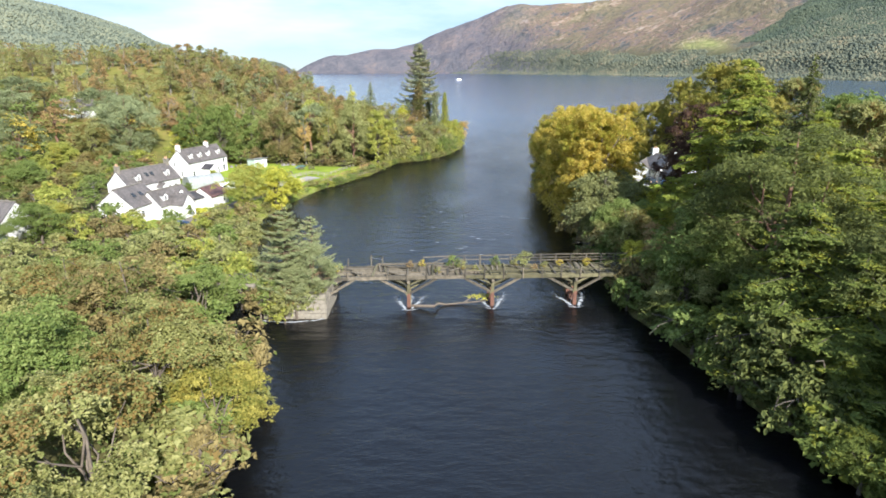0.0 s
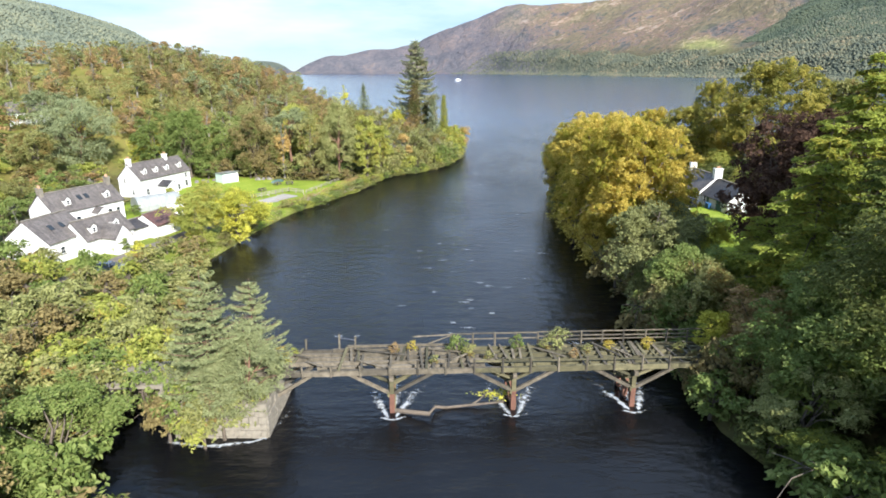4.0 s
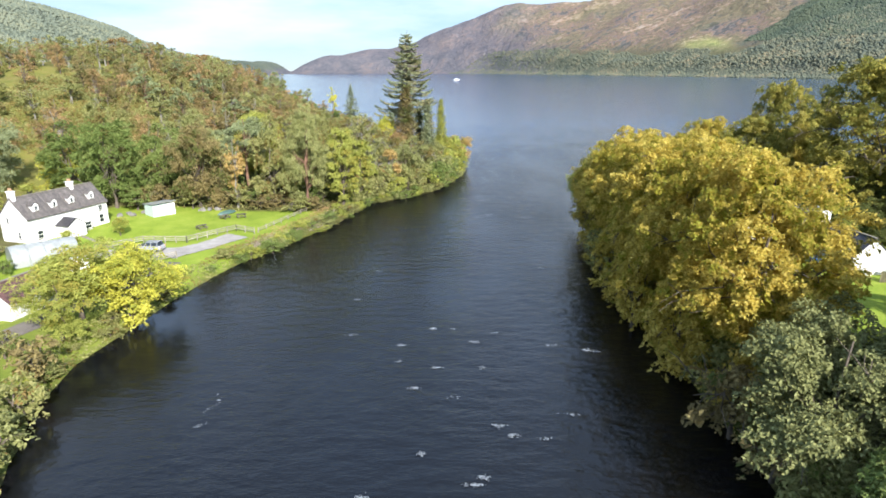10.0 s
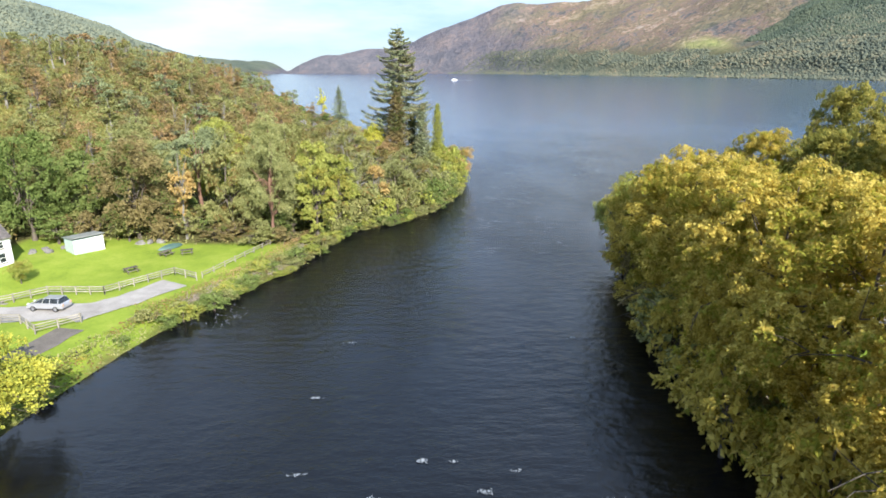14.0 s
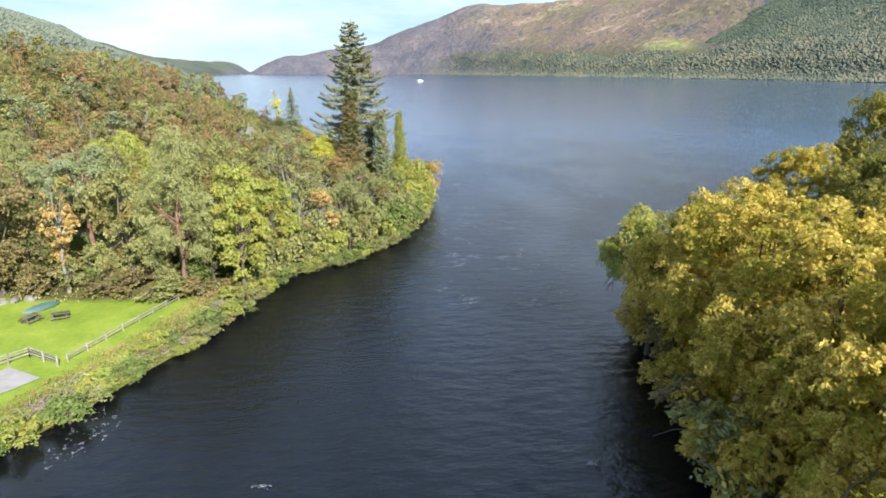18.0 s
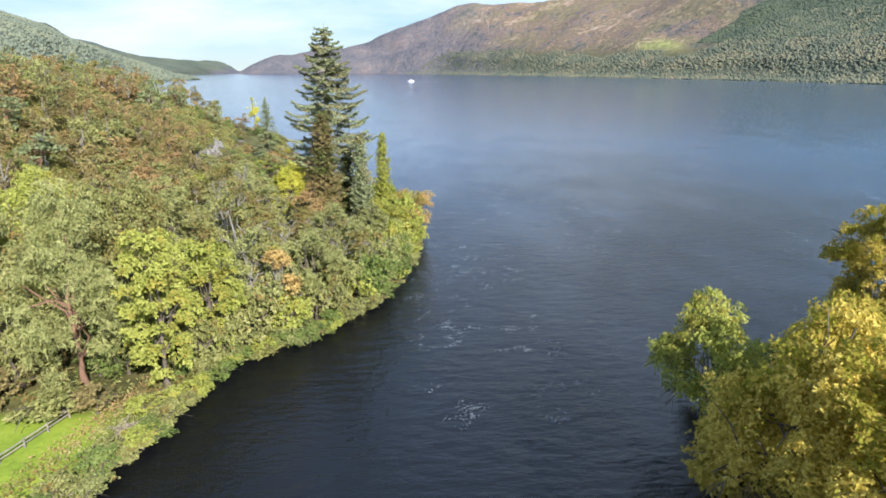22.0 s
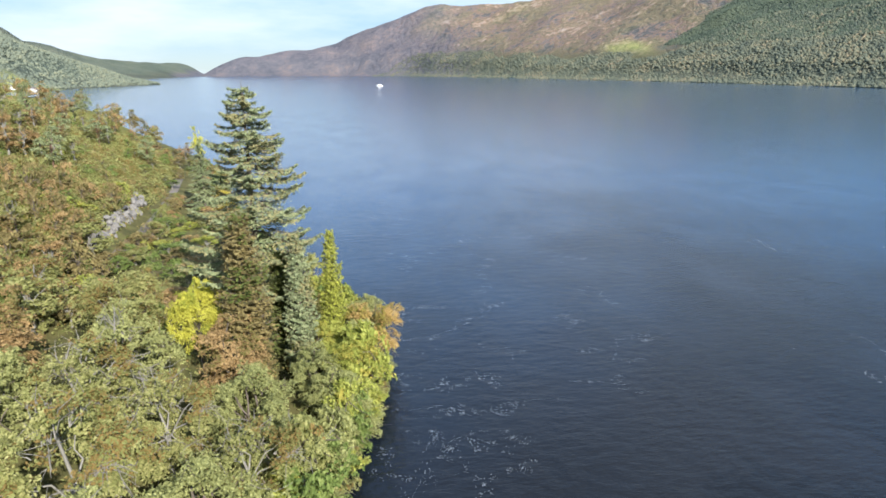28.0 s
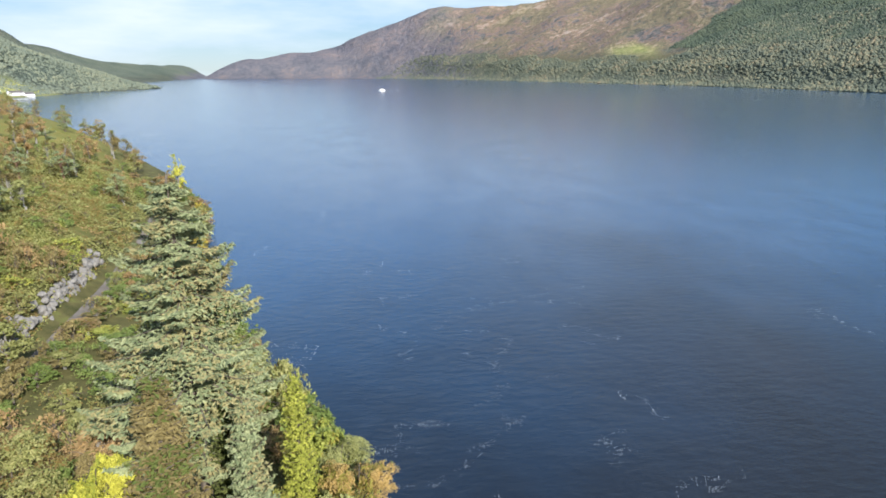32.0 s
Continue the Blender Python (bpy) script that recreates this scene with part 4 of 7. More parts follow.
# wood behind the lawn and along the point
for x, y, top, rad, tint, key in [(-65.5, 178, 21, 6.4, "green", "mid_a"), (-58, 184, 19, 5.8, "green", "mid_b"), (-50, 180, 20, 6.4, "brown", "mid_a"), (-43, 181.5, 16.5, 2.6, "orange", "birch"),
                                  (-29, 182.5, 24.2, 5.6, "grey", "scots_low"), (-36, 184, 20.5, 5.2, "olive", "mid_b"), (-22, 183.5, 18.2, 4.3, "lime", "lime"), (-19.5, 190.5, 15, 4.2, "lime", "lime"),
                                  (-42.6, 188, 19.7, 5.6, "pine", "scots"), (-43, 199, 20.3, 6, "lime", "mid_a"), (-17, 198, 14.5, 5, "grey", "ash"), (-20, 204, 19, 6.2, "olive", "ash"),
                                  (-13.5, 196.5, 11.8, 2.6, "orange", "birch_b"), (-24.6, 217, 16.8, 6, "olive", "ash"), (-11, 203, 12, 5, "grey", "mid_b"), (-8, 208, 12.5, 5, "olive", "ash"),
                                  (-9.5, 217, 12.5, 5, "grey", "mid_b"), (-12.8, 227, 14, 4.6, "rust", "mid_b"), (-17.5, 231.5, 16.6, 3.6, "yellow", "oak_b"), (-3.5, 226, 10, 3.6, "grey", "mid_b")] + [(-4, 233.5, 9.2, 3.4, "lime", "oak_c"), (0.5, 229, 10, 3.8, "lime", "oak_b"), (3.4, 237.5, 10.6, 4.2, "orange", "oak_b"), (1.5, 243, 9, 3.4, "grey", "oak_b"), (-3, 248, 9, 3.6, "olive", "mid_b"),
                                  (-28, 236, 16.4, 5.5, "olive", "mid_a"), (-22.5, 222, 18.3, 5.5, "grey", "ash"), (-29, 193, 22, 5.5, "olive", "mid_a"), (-33, 205, 19, 5.5, "olive", "mid_b"), (-38, 228, 18.6, 5.0, "rust", "mid_b"),
                                  (-4.5, 212, 10, 4.0, "grey", "ash"), (-1.2, 222, 9, 3.5, "grey", "mid_b"), (-75, 181, 20, 6, "green", "mid_b"), (-72, 192, 22, 6, "olive", "mid_a"), (-56, 196, 22, 6, "grey", "scots_low"),
                                  (-88, 198, 21, 5, "rust", "ash"), (-33, 217, 17, 5, "grey", "mid_b"), (-47, 212, 20, 5, "lime", "mid_a"), (-16, 213, 15, 5, "olive", "ash")]:
    tree(key, x, y, top, rad, tint, "on the wooded river point", "wood on the point")
tree("tall_fir", -11.5, 239.0, 38.0, 10.5, "fir", "towering over the river point")
tree("cypress", -11.6, 230.0, 24.0, 3.9, "brown", "beside the tall fir", turn=0.4)
tree("cypress", -5.7, 232.2, 20.2, 2.7, "fir", "beside the tall fir", turn=2.0)
tree("cypress", -8.3, 236.4, 17.5, 2.4, "dark", "beside the tall fir", turn=3.0)
tree("cypress", -2.1, 236.9, 19.9, 2.2, "cypress", "at the tip of the point", turn=1.0)
tree("fir_b", -40.7, 327, 22.4, 5.5, "pine", "on the shore below the hill")

# ---------------------------------------------------------------- low growth on the banks and the hill
def fringe(poly, y0, y1, gap, keys, tints, size, where, group, seed, offset=(0.3, 2.2), tall=(1.1, 1.7)):
    """Shrubs that hang over the water along one bank."""
    r = random.Random(seed)
    for a, b in zip(poly, poly[1:]):
        ln = math.hypot(b[0] - a[0], b[1] - a[1])
        if max(a[1], b[1]) < y0 or min(a[1], b[1]) > y1 or ln > 900:
            continue
        count = max(1, int(ln / gap))
        nx, ny = (b[1] - a[1]) / ln, -(b[0] - a[0]) / ln
        m = (a + b) / 2
        if inside(poly, np.array([m[0] + nx]), np.array([m[1] + ny]))[0] < 0:
            nx, ny = -nx, -ny
        for k in range(count):
            q = (k + r.random()) / count
            x, y = a[0] + (b[0] - a[0]) * q, a[1] + (b[1] - a[1]) * q
            if not y0 < y < y1:
                continue
            o = r.uniform(*offset)
            x, y, rad = x + nx * o, y + ny * o, r.uniform(*size)
            z = max(ground_z(x, y) - 0.25, 0.0)
            tree(r.choice(keys), x, y, z + rad * r.uniform(*tall), rad, r.choice(tints), where, group, base=z)


SHRUBS = ["shrub_a", "shrub_b"]
fringe(LEFT, 5, 64, 2.8, SHRUBS, ["olive", "olive", "green", "brown"], (2.6, 3.8), "overhanging the dark river", "shrubs along the wooded bank", 1, (0.0, 2.2), (1.1, 1.9))
fringe(LEFT, 64, 108, 2.6, SHRUBS, ["green", "olive", "grey", "lime", "olive"], (1.6, 2.8), "overhanging the dark river", "shrubs along the scrub bank", 2)
fringe(LEFT, 108, 152, 3.4, SHRUBS + ["tuft"], ["green", "lime", "olive"], (0.8, 1.6), "low on the grassy bank", "shrubs along the lawn bank", 3, (0.5, 2.6), (0.7, 1.2))
fringe(LEFT, 152, 190, 2.0, SHRUBS, ["green", "olive", "lime", "green", "lime"], (1.0, 1.7), "low on the grassy bank", "shrubs along the lawn bank", 4, (0.2, 2.6), (0.9, 1.4))
fringe(LEFT, 186, 262, 1.9, SHRUBS, ["grey", "olive", "lime", "grey", "green"], (2.2, 3.2), "overhanging the dark river", "shrubs along the point", 5, (1.0, 3.2), (1.8, 3.1))
fringe(LEFT, 186, 262, 1.5, SHRUBS, ["grey", "olive", "lime", "green"], (1.3, 2.0), "low over the dark river", "bushes along the point", 12, (-0.2, 1.0), (0.8, 1.4))
fringe(LEFT, 262, 420, 4.0, SHRUBS, ["olive", "green", "gold", "rust"], (2.0, 3.2), "on the loch shore", "shrubs along the loch shore", 6, (0.3, 6.0), (1.1, 2.0))
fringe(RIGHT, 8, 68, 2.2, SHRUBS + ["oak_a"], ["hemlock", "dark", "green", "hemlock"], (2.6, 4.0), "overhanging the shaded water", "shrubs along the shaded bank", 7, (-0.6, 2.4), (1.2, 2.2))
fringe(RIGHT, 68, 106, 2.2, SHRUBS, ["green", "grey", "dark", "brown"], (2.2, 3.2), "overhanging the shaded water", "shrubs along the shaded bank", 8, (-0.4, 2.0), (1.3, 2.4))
fringe(RIGHT, 104, 168, 2.2, SHRUBS, ["gold", "gold", "brown", "olive"], (2.6, 3.8), "under the golden beeches", "shrubs under the beeches", 9, (-1.6, 1.0), (1.3, 2.6))
fringe(RIGHT, 166, 210, 2.6, SHRUBS, ["green", "lime", "olive", "green"], (1.6, 2.6), "where the river meets the loch", "shrubs at the river mouth", 10)
fringe(LEFT, 148, 200, 1.7, SHRUBS, ["green", "olive", "green", "lime", "green", "grey"], (1.1, 1.9), "hanging over the water's edge", "bushes at the water's edge", 11, (-0.9, 0.7), (0.8, 1.4))
# the yellow tree and its neighbour on the lawn bank
tree("oak_b", -37.4, 127.2, 10, 5.4, "yellow", "leaning over the water's edge", "trees on the lawn bank", base=-0.7)
tree("shrub_a", -36.4, 125.0, 4.0, 2.6, "yellow", "leaning over the water's edge", "trees on the lawn bank")
tree("oak_a", -42.4, 125.4, 9.8, 5.8, "lime", "beside the gravel track", "trees on the lawn bank")
tree("oak_a", -41.2, 119.8, 8.0, 3.8, "lime", "beside the gravel track", "trees on the lawn bank")
tree("shrub_a", -39.0, 112, 4.6, 2.6, "brown", "on the grassy bank", "trees on the lawn bank")
tree("shrub_b", -42.5, 106, 5.0, 3.0, "olive", "on the grassy bank", "trees on the lawn bank")
# pines on the bridge abutment
for key, x, y, top, rad in (("young_pine", -20.6, 70.8, 13.3, 4.6), ("scots_low", -17.8, 71.0, 9.8, 3.6), ("young_pine", -18.6, 75.8, 11.0, 3.6), ("scots_low", -21.6, 73.0, 9.8, 3.8), ("scots_low", -19.6, 69.6, 7.6, 3.0)):
    tree(key, x, y, top, rad, "scots", "growing on the stone abutment", "pines on the abutment", base=1.6)
tree("shrub_b", -20.4, 67.8, 4.2, 1.7, "olive", "at the foot of the abutment", base=0.2)
tree("shrub_a", -22.6, 69.4, 4.8, 2.0, "green", "at the foot of the abutment", base=0.2)
tree("shrub_a", -21.5, 68.2, 3.0, 1.6, "lime", "at the foot of the abutment", base=0.0)
tree("shrub_b", -19.3, 68.9, 4.6, 1.9, "grey", "at the foot of the abutment", base=0.2)
tree("shrub_b", -23.4, 68.6, 4.0, 1.9, "brown", "at the foot of the abutment", base=0.0)
tree("shrub_b", -28, 77.5, 5.4, 2.6, "lime", "beside the abutment", base=0.4)
for x, y, top, rad, tint in [(-29.5, 70.5, 5.2, 2.6, "olive"), (-26.5, 71.5, 5.0, 2.2, "green"), (-24.2, 74.6, 4.9, 2.0, "brown"), (-27.6, 75, 5.6, 2.3, "lime"), (-32, 74.5, 5.4, 2.8, "green"), (-33.5, 71, 5.8, 3.0, "olive")]:
    tree("shrub_a", x, y, top, rad, tint, "over the old bridge approach", "bushes on the approach", base=0.8)
for x, y, top, rad, tint in [(-51.6, 116.2, 3.4, 1.4, "green"), (-50.6, 119.0, 2.1, 0.9, "lime"), (-56.4, 106.2, 4.8, 2.4, "olive"), (-60, 103.5, 6.4, 3.4, "green"), (-66, 103, 7.0, 3.8, "olive"), (-53.5, 103, 3.8, 2.2, "lime"),
                             (-46.6, 113, 3.4, 1.8, "yellow"), (-44.2, 115.5, 3.6, 1.8, "olive"), (-71.5, 110, 7.5, 3.4, "lime"), (-70.5, 118, 6.0, 2.6, "green"), (-58.5, 151, 4.4, 1.5, "lime"),
                             (-71, 143, 4.0, 2.2, "brown"), (-66, 146, 3.4, 1.6, "olive"), (-75, 150, 5.4, 2.8, "lime"), (-61, 139.5, 3.2, 1.4, "green")]:
    tree("shrub_b", x, y, top, rad, tint, "in the cottage gardens", "garden bushes")
# trees behind the houses
for x, y, top, rad, tint, key in [(-92.5, 178, 22.6, 10.5, "pine", "dome_pine"), (-79, 184, 14, 5, "yellow", "mid_b"), (-97, 168, 16, 6, "olive", "mid_a"), (-104, 188, 24, 7, "pine", "scots"),
                                  (-112, 160, 19, 7, "pine", "scots_low"), (-96, 148, 12, 5, "lime", "oak_c"), (-90, 128, 10, 5, "green", "oak_a"), (-84, 138, 9, 4, "olive", "oak_b"),
                                  (-99, 118, 14, 6, "green", "oak_a"), (-112, 132, 18, 7, "pine", "scots"), (-118, 110, 16, 7, "olive", "oak_c"), (-92, 96, 12, 6, "green", "oak_b"),
                                  (-106, 92, 15, 6.5, "green", "oak_a"), (-78, 118, 7.5, 3, "lime", "shrub_a"), (-122, 176, 24, 6, "pine", "scots"), (-132, 196, 27, 6.5, "pine", "scots"),
                                  (-55.5, 159.5, 4.4, 1.6, "lime", "oak_a"), (-73, 172.5, 5.5, 2.6, "green", "shrub_a"), (-60.5, 176, 5.5, 3.2, "green", "shrub_b"), (-86, 160, 6, 3, "brown", "shrub_b")] + [(-83, 150, 5.5, 2.6, "lime", "shrub_a")]:
    tree(key, x, y, top, rad, tint, "behind the white cottages", "trees behind the cottages")

scatter(70, (-112, -70, 104, 176), ["shrub_a", "shrub_b", "gorse", "birch_b"], (2.5, 6.0), (2.0, 3.6), ["lime", "green", "olive", "rust", "green", "brown"], "on the slope behind the cottages", "scrub behind the cottages", 71, 3.6,
        lambda x, y, d: d > 30 and not (-76 < x and 108 < y < 140) and not (-78 < x and y > 150))


def on_hill(x, y, d):
    return inside(HILL, np.array([x]), np.array([y]))[0] > 6


def crest(x, y, d):
    return inside(HILL, np.array([x]), np.array([y]))[0] > 26 + 10 * math.sin(y * 0.11) and vnoise(np.array([x]), np.array([y]), 18, 3)[0] > 0.2


def slope(x, y, d):
    return 2 < inside(HILL, np.array([x]), np.array([y]))[0] < 24 and y < 262


scatter(140, (-165, -50, 285, 400), ["birch", "birch_b", "birch", "wood_b"], (7, 11), (2.2, 3.6), ["rust", "brown", "olive", "olive", "rust", "grey"], "on the bracken hill", "birches on the hill", 21, 3.8, crest)
scatter(140, (-210, -70, 200, 300), ["birch", "wood_a", "wood_b"], (7, 11), (2.4, 4.0), ["rust", "olive", "olive", "brown", "grey"], "on the bracken hill", "birches on the hill", 22, 5.0, crest)
scatter(30, (-180, -60, 215, 380), ["hill_pine"], (7, 11), (3.0, 4.4), ["pine"], "on the bracken hill", "pines on the hill", 23, 9.0, on_hill)
scatter(46, (-80, -32, 205, 268), ["birch", "birch_b", "wood_b", "shrub_b"], (6, 10), (2.4, 3.6), ["rust", "olive", "brown", "olive", "grey"], "on the lower slope", "birches on the slope", 24, 4.2,
        lambda x, y, d: -4 < inside(HILL, np.array([x]), np.array([y]))[0] < 22)
scatter(60, (-260, -60, 420, 640), ["birch", "wood_a", "wood_b"], (8, 13), (3, 5), ["rust", "brown", "olive", "pine"], "on the loch shore", "trees on the far slope", 25, 7.0, lambda x, y, d: d > 3)
scatter(90, (-125, -56, 345, 430), ["gorse", "gorse", "birch_b"], (1.6, 4.0), (1.8, 3.2), ["olive", "green", "rust", "brown"], "on the bracken slope", "bushes on the far slope", 53, 3.2, lambda x, y, d: d > 8)
scatter(150, (-112, -47, 258, 345), ["gorse"], (1.4, 3.0), (1.6, 3.0), ["olive", "green", "olive", "lime", "brown"], "on the bracken slope", "bushes on the slope", 51, 2.6, lambda x, y, d: inside(HILL, np.array([x]), np.array([y]))[0] > 3.5)
scatter(70, (-42, -6, 246, 345), ["gorse", "shrub_b", "birch_b"], (1.6, 4.0), (1.6, 2.8), ["olive", "green", "rust", "brown", "lime"], "between the road and the loch", "bushes above the loch", 52, 2.6,
        lambda x, y, d: x > float(np.interp(y, [256, 288, 324, 372], [-39.5, -41.5, -47.5, -57])))
scatter(170, (-110, -43, 228, 300), ["wood_a", "gorse", "wood_b", "gorse"], (3.5, 7.0), (1.8, 3.2), ["rust", "brown", "olive", "rust", "brown"], "on the bracken slope", "birch scrub on the slope", 61, 3.0,
        lambda x, y, d: inside(HILL, np.array([x]), np.array([y]))[0] > 2.5 and vnoise(np.array([x]), np.array([y]), 16, 12)[0] > 0.42)
scatter(60, (-50, -24, 240, 330), ["gorse", "birch_b", "shrub_b"], (2.0, 4.6), (1.5, 2.6), ["olive", "brown", "rust", "green"], "beside the shore road", "bushes beside the road", 62, 2.2,
        lambda x, y, d: 1.7 < x - float(np.interp(y, [256, 272, 288, 306, 324], [-42, -42.8, -44.2, -47, -50.2])) < 4.6 or y < 252)
tree("birch", -63, 408, 19.5, 3.0, "yellow", "on the loch shore")
scatter(45, (-220, -95, 60, 200), ["wood_a", "wood_b", "hill_pine"], (9, 14), (4, 6), ["olive", "green", "pine", "gold", "rust"], "on the slope behind the houses", "trees on the hillside", 26, 8.0, on_hill)
scatter(50, (45, 190, 20, 150), ["wood_a", "wood_b"], (13, 20), (5.5, 8), ["green", "olive", "gold", "dark"], "in the wood beyond the garden", "wood beyond the garden", 27, 9.0,
        lambda x, y, d: not (40 < x < 74 and 104 < y < 170) and x > 70)
scatter(30, (80, 260, 150, 260), ["wood_a", "wood_b"], (14, 22), (5.5, 8), ["gold", "olive", "green"], "in the wood beyond the garden", "wood beyond the garden", 28, 10.0)


def tufts(name, label, count, area, tint, size, height, seed, ok):
    """Countless low stems and leaves over a stretch of ground, in one mesh."""
    rng = np.random.default_rng(seed)
    x, y = rng.uniform(area[0], area[1], count * 3), rng.uniform(area[2], area[3], count * 3)
    keep = ok(x, y)
    x, y = x[keep][:count], y[keep][:count]
    clump = vnoise(x, y, 2.2, seed) ** 1.5
    p = np.c_[x, y, hgt(x, y) + rng.uniform(0.02, 1, len(x)) * height * (0.25 + clump)]
    v, f = leaf_quads(p, rng.normal(size=(len(x), 3)) * 0.6 + (0.1, -0.15, 0.75), size, rng, 0.5)
    ob = part(name, np_mesh(name, v, f, LEAF[tint]))
    return tagged(ob, label, name.replace("_", " "), kind="stuff")


def near_bank(lo, hi):
    return lambda x, y: (np.maximum(inside(LEFT, x, y), inside(RIGHT, x, y)) > lo) & (np.maximum(inside(LEFT, x, y), inside(RIGHT, x, y)) < hi)


tufts("bracken", "green bracken over the hillside", 120000, (-125, -44, 200, 425), "olive", 0.55, 1.6, 31, lambda x, y: (inside(HILL, x, y) > 1) & (vnoise(x, y, 15, 8) > 0.15))
tufts("heather", "rust-brown dead bracken over the hillside", 16000, (-125, -44, 200, 425), "rust", 0.6, 1.1, 32, lambda x, y: (inside(HILL, x, y) > 1) & (vnoise(x, y, 12, 9) > 0.6))
tufts("bank_grass", "long grass along the river bank", 16000, (-42, -14, 100, 200), "olive", 0.32, 0.6, 33, near_bank(0.1, 4.5))
tufts("willowherb", "faded brown willowherb along the fence", 9000, (-38, -20, 150, 186), "rust", 0.2, 1.3, 34, near_bank(3.6, 5.6))
tufts("undergrowth", "mixed green undergrowth on the banks", 20000, (-100, -14, 0, 108), "green", 0.45, 1.0, 35, near_bank(0.2, 40))
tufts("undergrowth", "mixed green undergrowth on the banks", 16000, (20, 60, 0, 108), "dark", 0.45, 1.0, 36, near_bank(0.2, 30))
tufts("undergrowth", "mixed green undergrowth on the point", 14000, (-70, 5, 178, 262), "olive", 0.45, 1.0, 37, near_bank(0.3, 60))
tufts("undergrowth", "leafy undergrowth below the beeches", 8000, (20, 45, 104, 200), "gold", 0.45, 0.8, 38, near_bank(0.2, 10))

scatter(60, (-78, -14, 174, 196), SHRUBS, (2.5, 5.0), (2.0, 3.2), ["green", "dark", "olive", "brown"], "under the trees", "understorey", 29, 2.6, lambda x, y, d: d > 5 and y > 177 + 0.0 * x)
# woods on the far shores, too many and too far to count
ico_v = np.array([(0, 0, 1), (1, 0, 0), (0, 1, 0), (-1, 0, 0), (0, -1, 0), (0, 0, -1)], float)
ico_f = np.array([(0, 1, 2), (0, 2, 3), (0, 3, 4), (0, 4, 1), (5, 2, 1), (5, 3, 2), (5, 4, 3), (5, 1, 4)])


def far_leaves(name, stops):
    m, n, l, p = shader(name)
    geo = n.new("ShaderNodeNewGeometry")
    grain = noise_node(n, l, 0.3, 3, 0.7, geo.outputs["Position"])
    f = math_node(n, l, "ADD", math_node(n, l, "MULTIPLY", geo.outputs["Random Per Island"], 0.45), math_node(n, l, "MULTIPLY", grain, 0.15))
    stand = n.new("ShaderNodeMapRange")
    stand.inputs["From Min"].default_value, stand.inputs["From Max"].default_value = 0.38, 0.62
    l.new(noise_node(n, l, 0.011, 4, 0.6, geo.outputs["Position"]), stand.inputs["Value"])
    f = math_node(n, l, "ADD", f, math_node(n, l, "MULTIPLY", stand.outputs["Result"], 0.4))
    l.new(ramp_node(n, l, f, stops), p.inputs["Base Color"])
    p.inputs["Roughness"].default_value = 0.95
    p.inputs["Specular IOR Level"].default_value = 0.1
    return m


FAR_MIX = far_leaves("far_mixed_wood", [(0.15, (0.072, 0.088, 0.07)), (0.45, (0.112, 0.124, 0.09)), (0.7, (0.15, 0.15, 0.1)), (0.9, (0.205, 0.17, 0.11))])
# paler copy of the far wood tones, with distance haze painted in
FAR_HAZE = far_leaves("far_hazed_wood", [(0.1, (0.1, 0.12, 0.095)), (0.5, (0.135, 0.155, 0.115)), (0.9, (0.175, 0.185, 0.125))])
FAR_FIR = far_leaves("far_conifer_wood", [(0.1, (0.055, 0.074, 0.058)), (0.5, (0.077, 0.1, 0.07)), (0.9, (0.108, 0.125, 0.08))])


def far_wood(name, label, count, az, rad, height, material, seed, ok, tall=1.0):
    rng = np.random.default_rng(seed)
    a, r = np.radians(rng.uniform(*az, count * 4)), rng.uniform(*rad, count * 4)
    x, y = np.sin(a) * r, 100 + np.cos(a) * r
    z = hgt(x, y)
    d = np.maximum(inside(LEFT, x, y), inside(RIGHT, x, y))
    keep = (d > 3) & ok(x, y, z, d)
    x, y, z = x[keep][:count], y[keep][:count], z[keep][:count]
    k = len(x)
    h = (height[0] + (height[1] - height[0]) * rng.random(k) ** 1.7) * 0.5
    w = h * rng.uniform(0.8, 1.35, k) / tall
    v = ico_v[None] * np.c_[w, w, h][:, None] * rng.uniform(0.75, 1.2, (k, len(ico_v), 1)) + np.c_[x, y, z + h * 0.12][:, None]
    f = ico_f[None] + (np.arange(k) * len(ico_v))[:, None, None]
    return tagged(part(name, np_mesh(name, v.reshape(-1, 3), f.reshape(-1, 3), material, True)), label, "wood", kind="stuff")


def belt(x, y, z, d):
    return z + (fbm(x, y, 420, 4, 5) - 0.5) * 190 - 120 * step(24, 38, np.degrees(np.arctan2(x, y - 100))) < 130


def clear_pasture(x, y, z, d):
    a = np.degrees(np.arctan2(x, y - 100))
    return belt(x, y, z, d) & ~((((a - 22.9) / 2.5) ** 2 + ((z - 140 + (fbm(x, y, 420, 4, 5) - 0.5) * 60) / 30) ** 2 < 0.8))


far_wood("loch_side_wood", "mixed autumn woods along the far loch shore", 62000, (-4, 52), (1200, 4300), (4, 13), FAR_MIX, 41, clear_pasture)
far_wood("plantation", "dark conifer plantation on the far hill", 30000, (22, 52), (1300, 3300), (7, 14), FAR_FIR, 42, lambda x, y, z, d: (z > 130) & (z < 330) & (np.degrees(np.arctan2(x, y - 100)) > 28 + (fbm(x, y, 300, 3, 25) - 0.5) * 16), 1.9)
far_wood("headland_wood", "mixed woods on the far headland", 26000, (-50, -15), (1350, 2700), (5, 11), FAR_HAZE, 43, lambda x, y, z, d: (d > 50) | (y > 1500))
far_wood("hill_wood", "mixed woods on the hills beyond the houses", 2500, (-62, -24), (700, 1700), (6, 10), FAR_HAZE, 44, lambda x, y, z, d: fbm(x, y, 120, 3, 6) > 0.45)

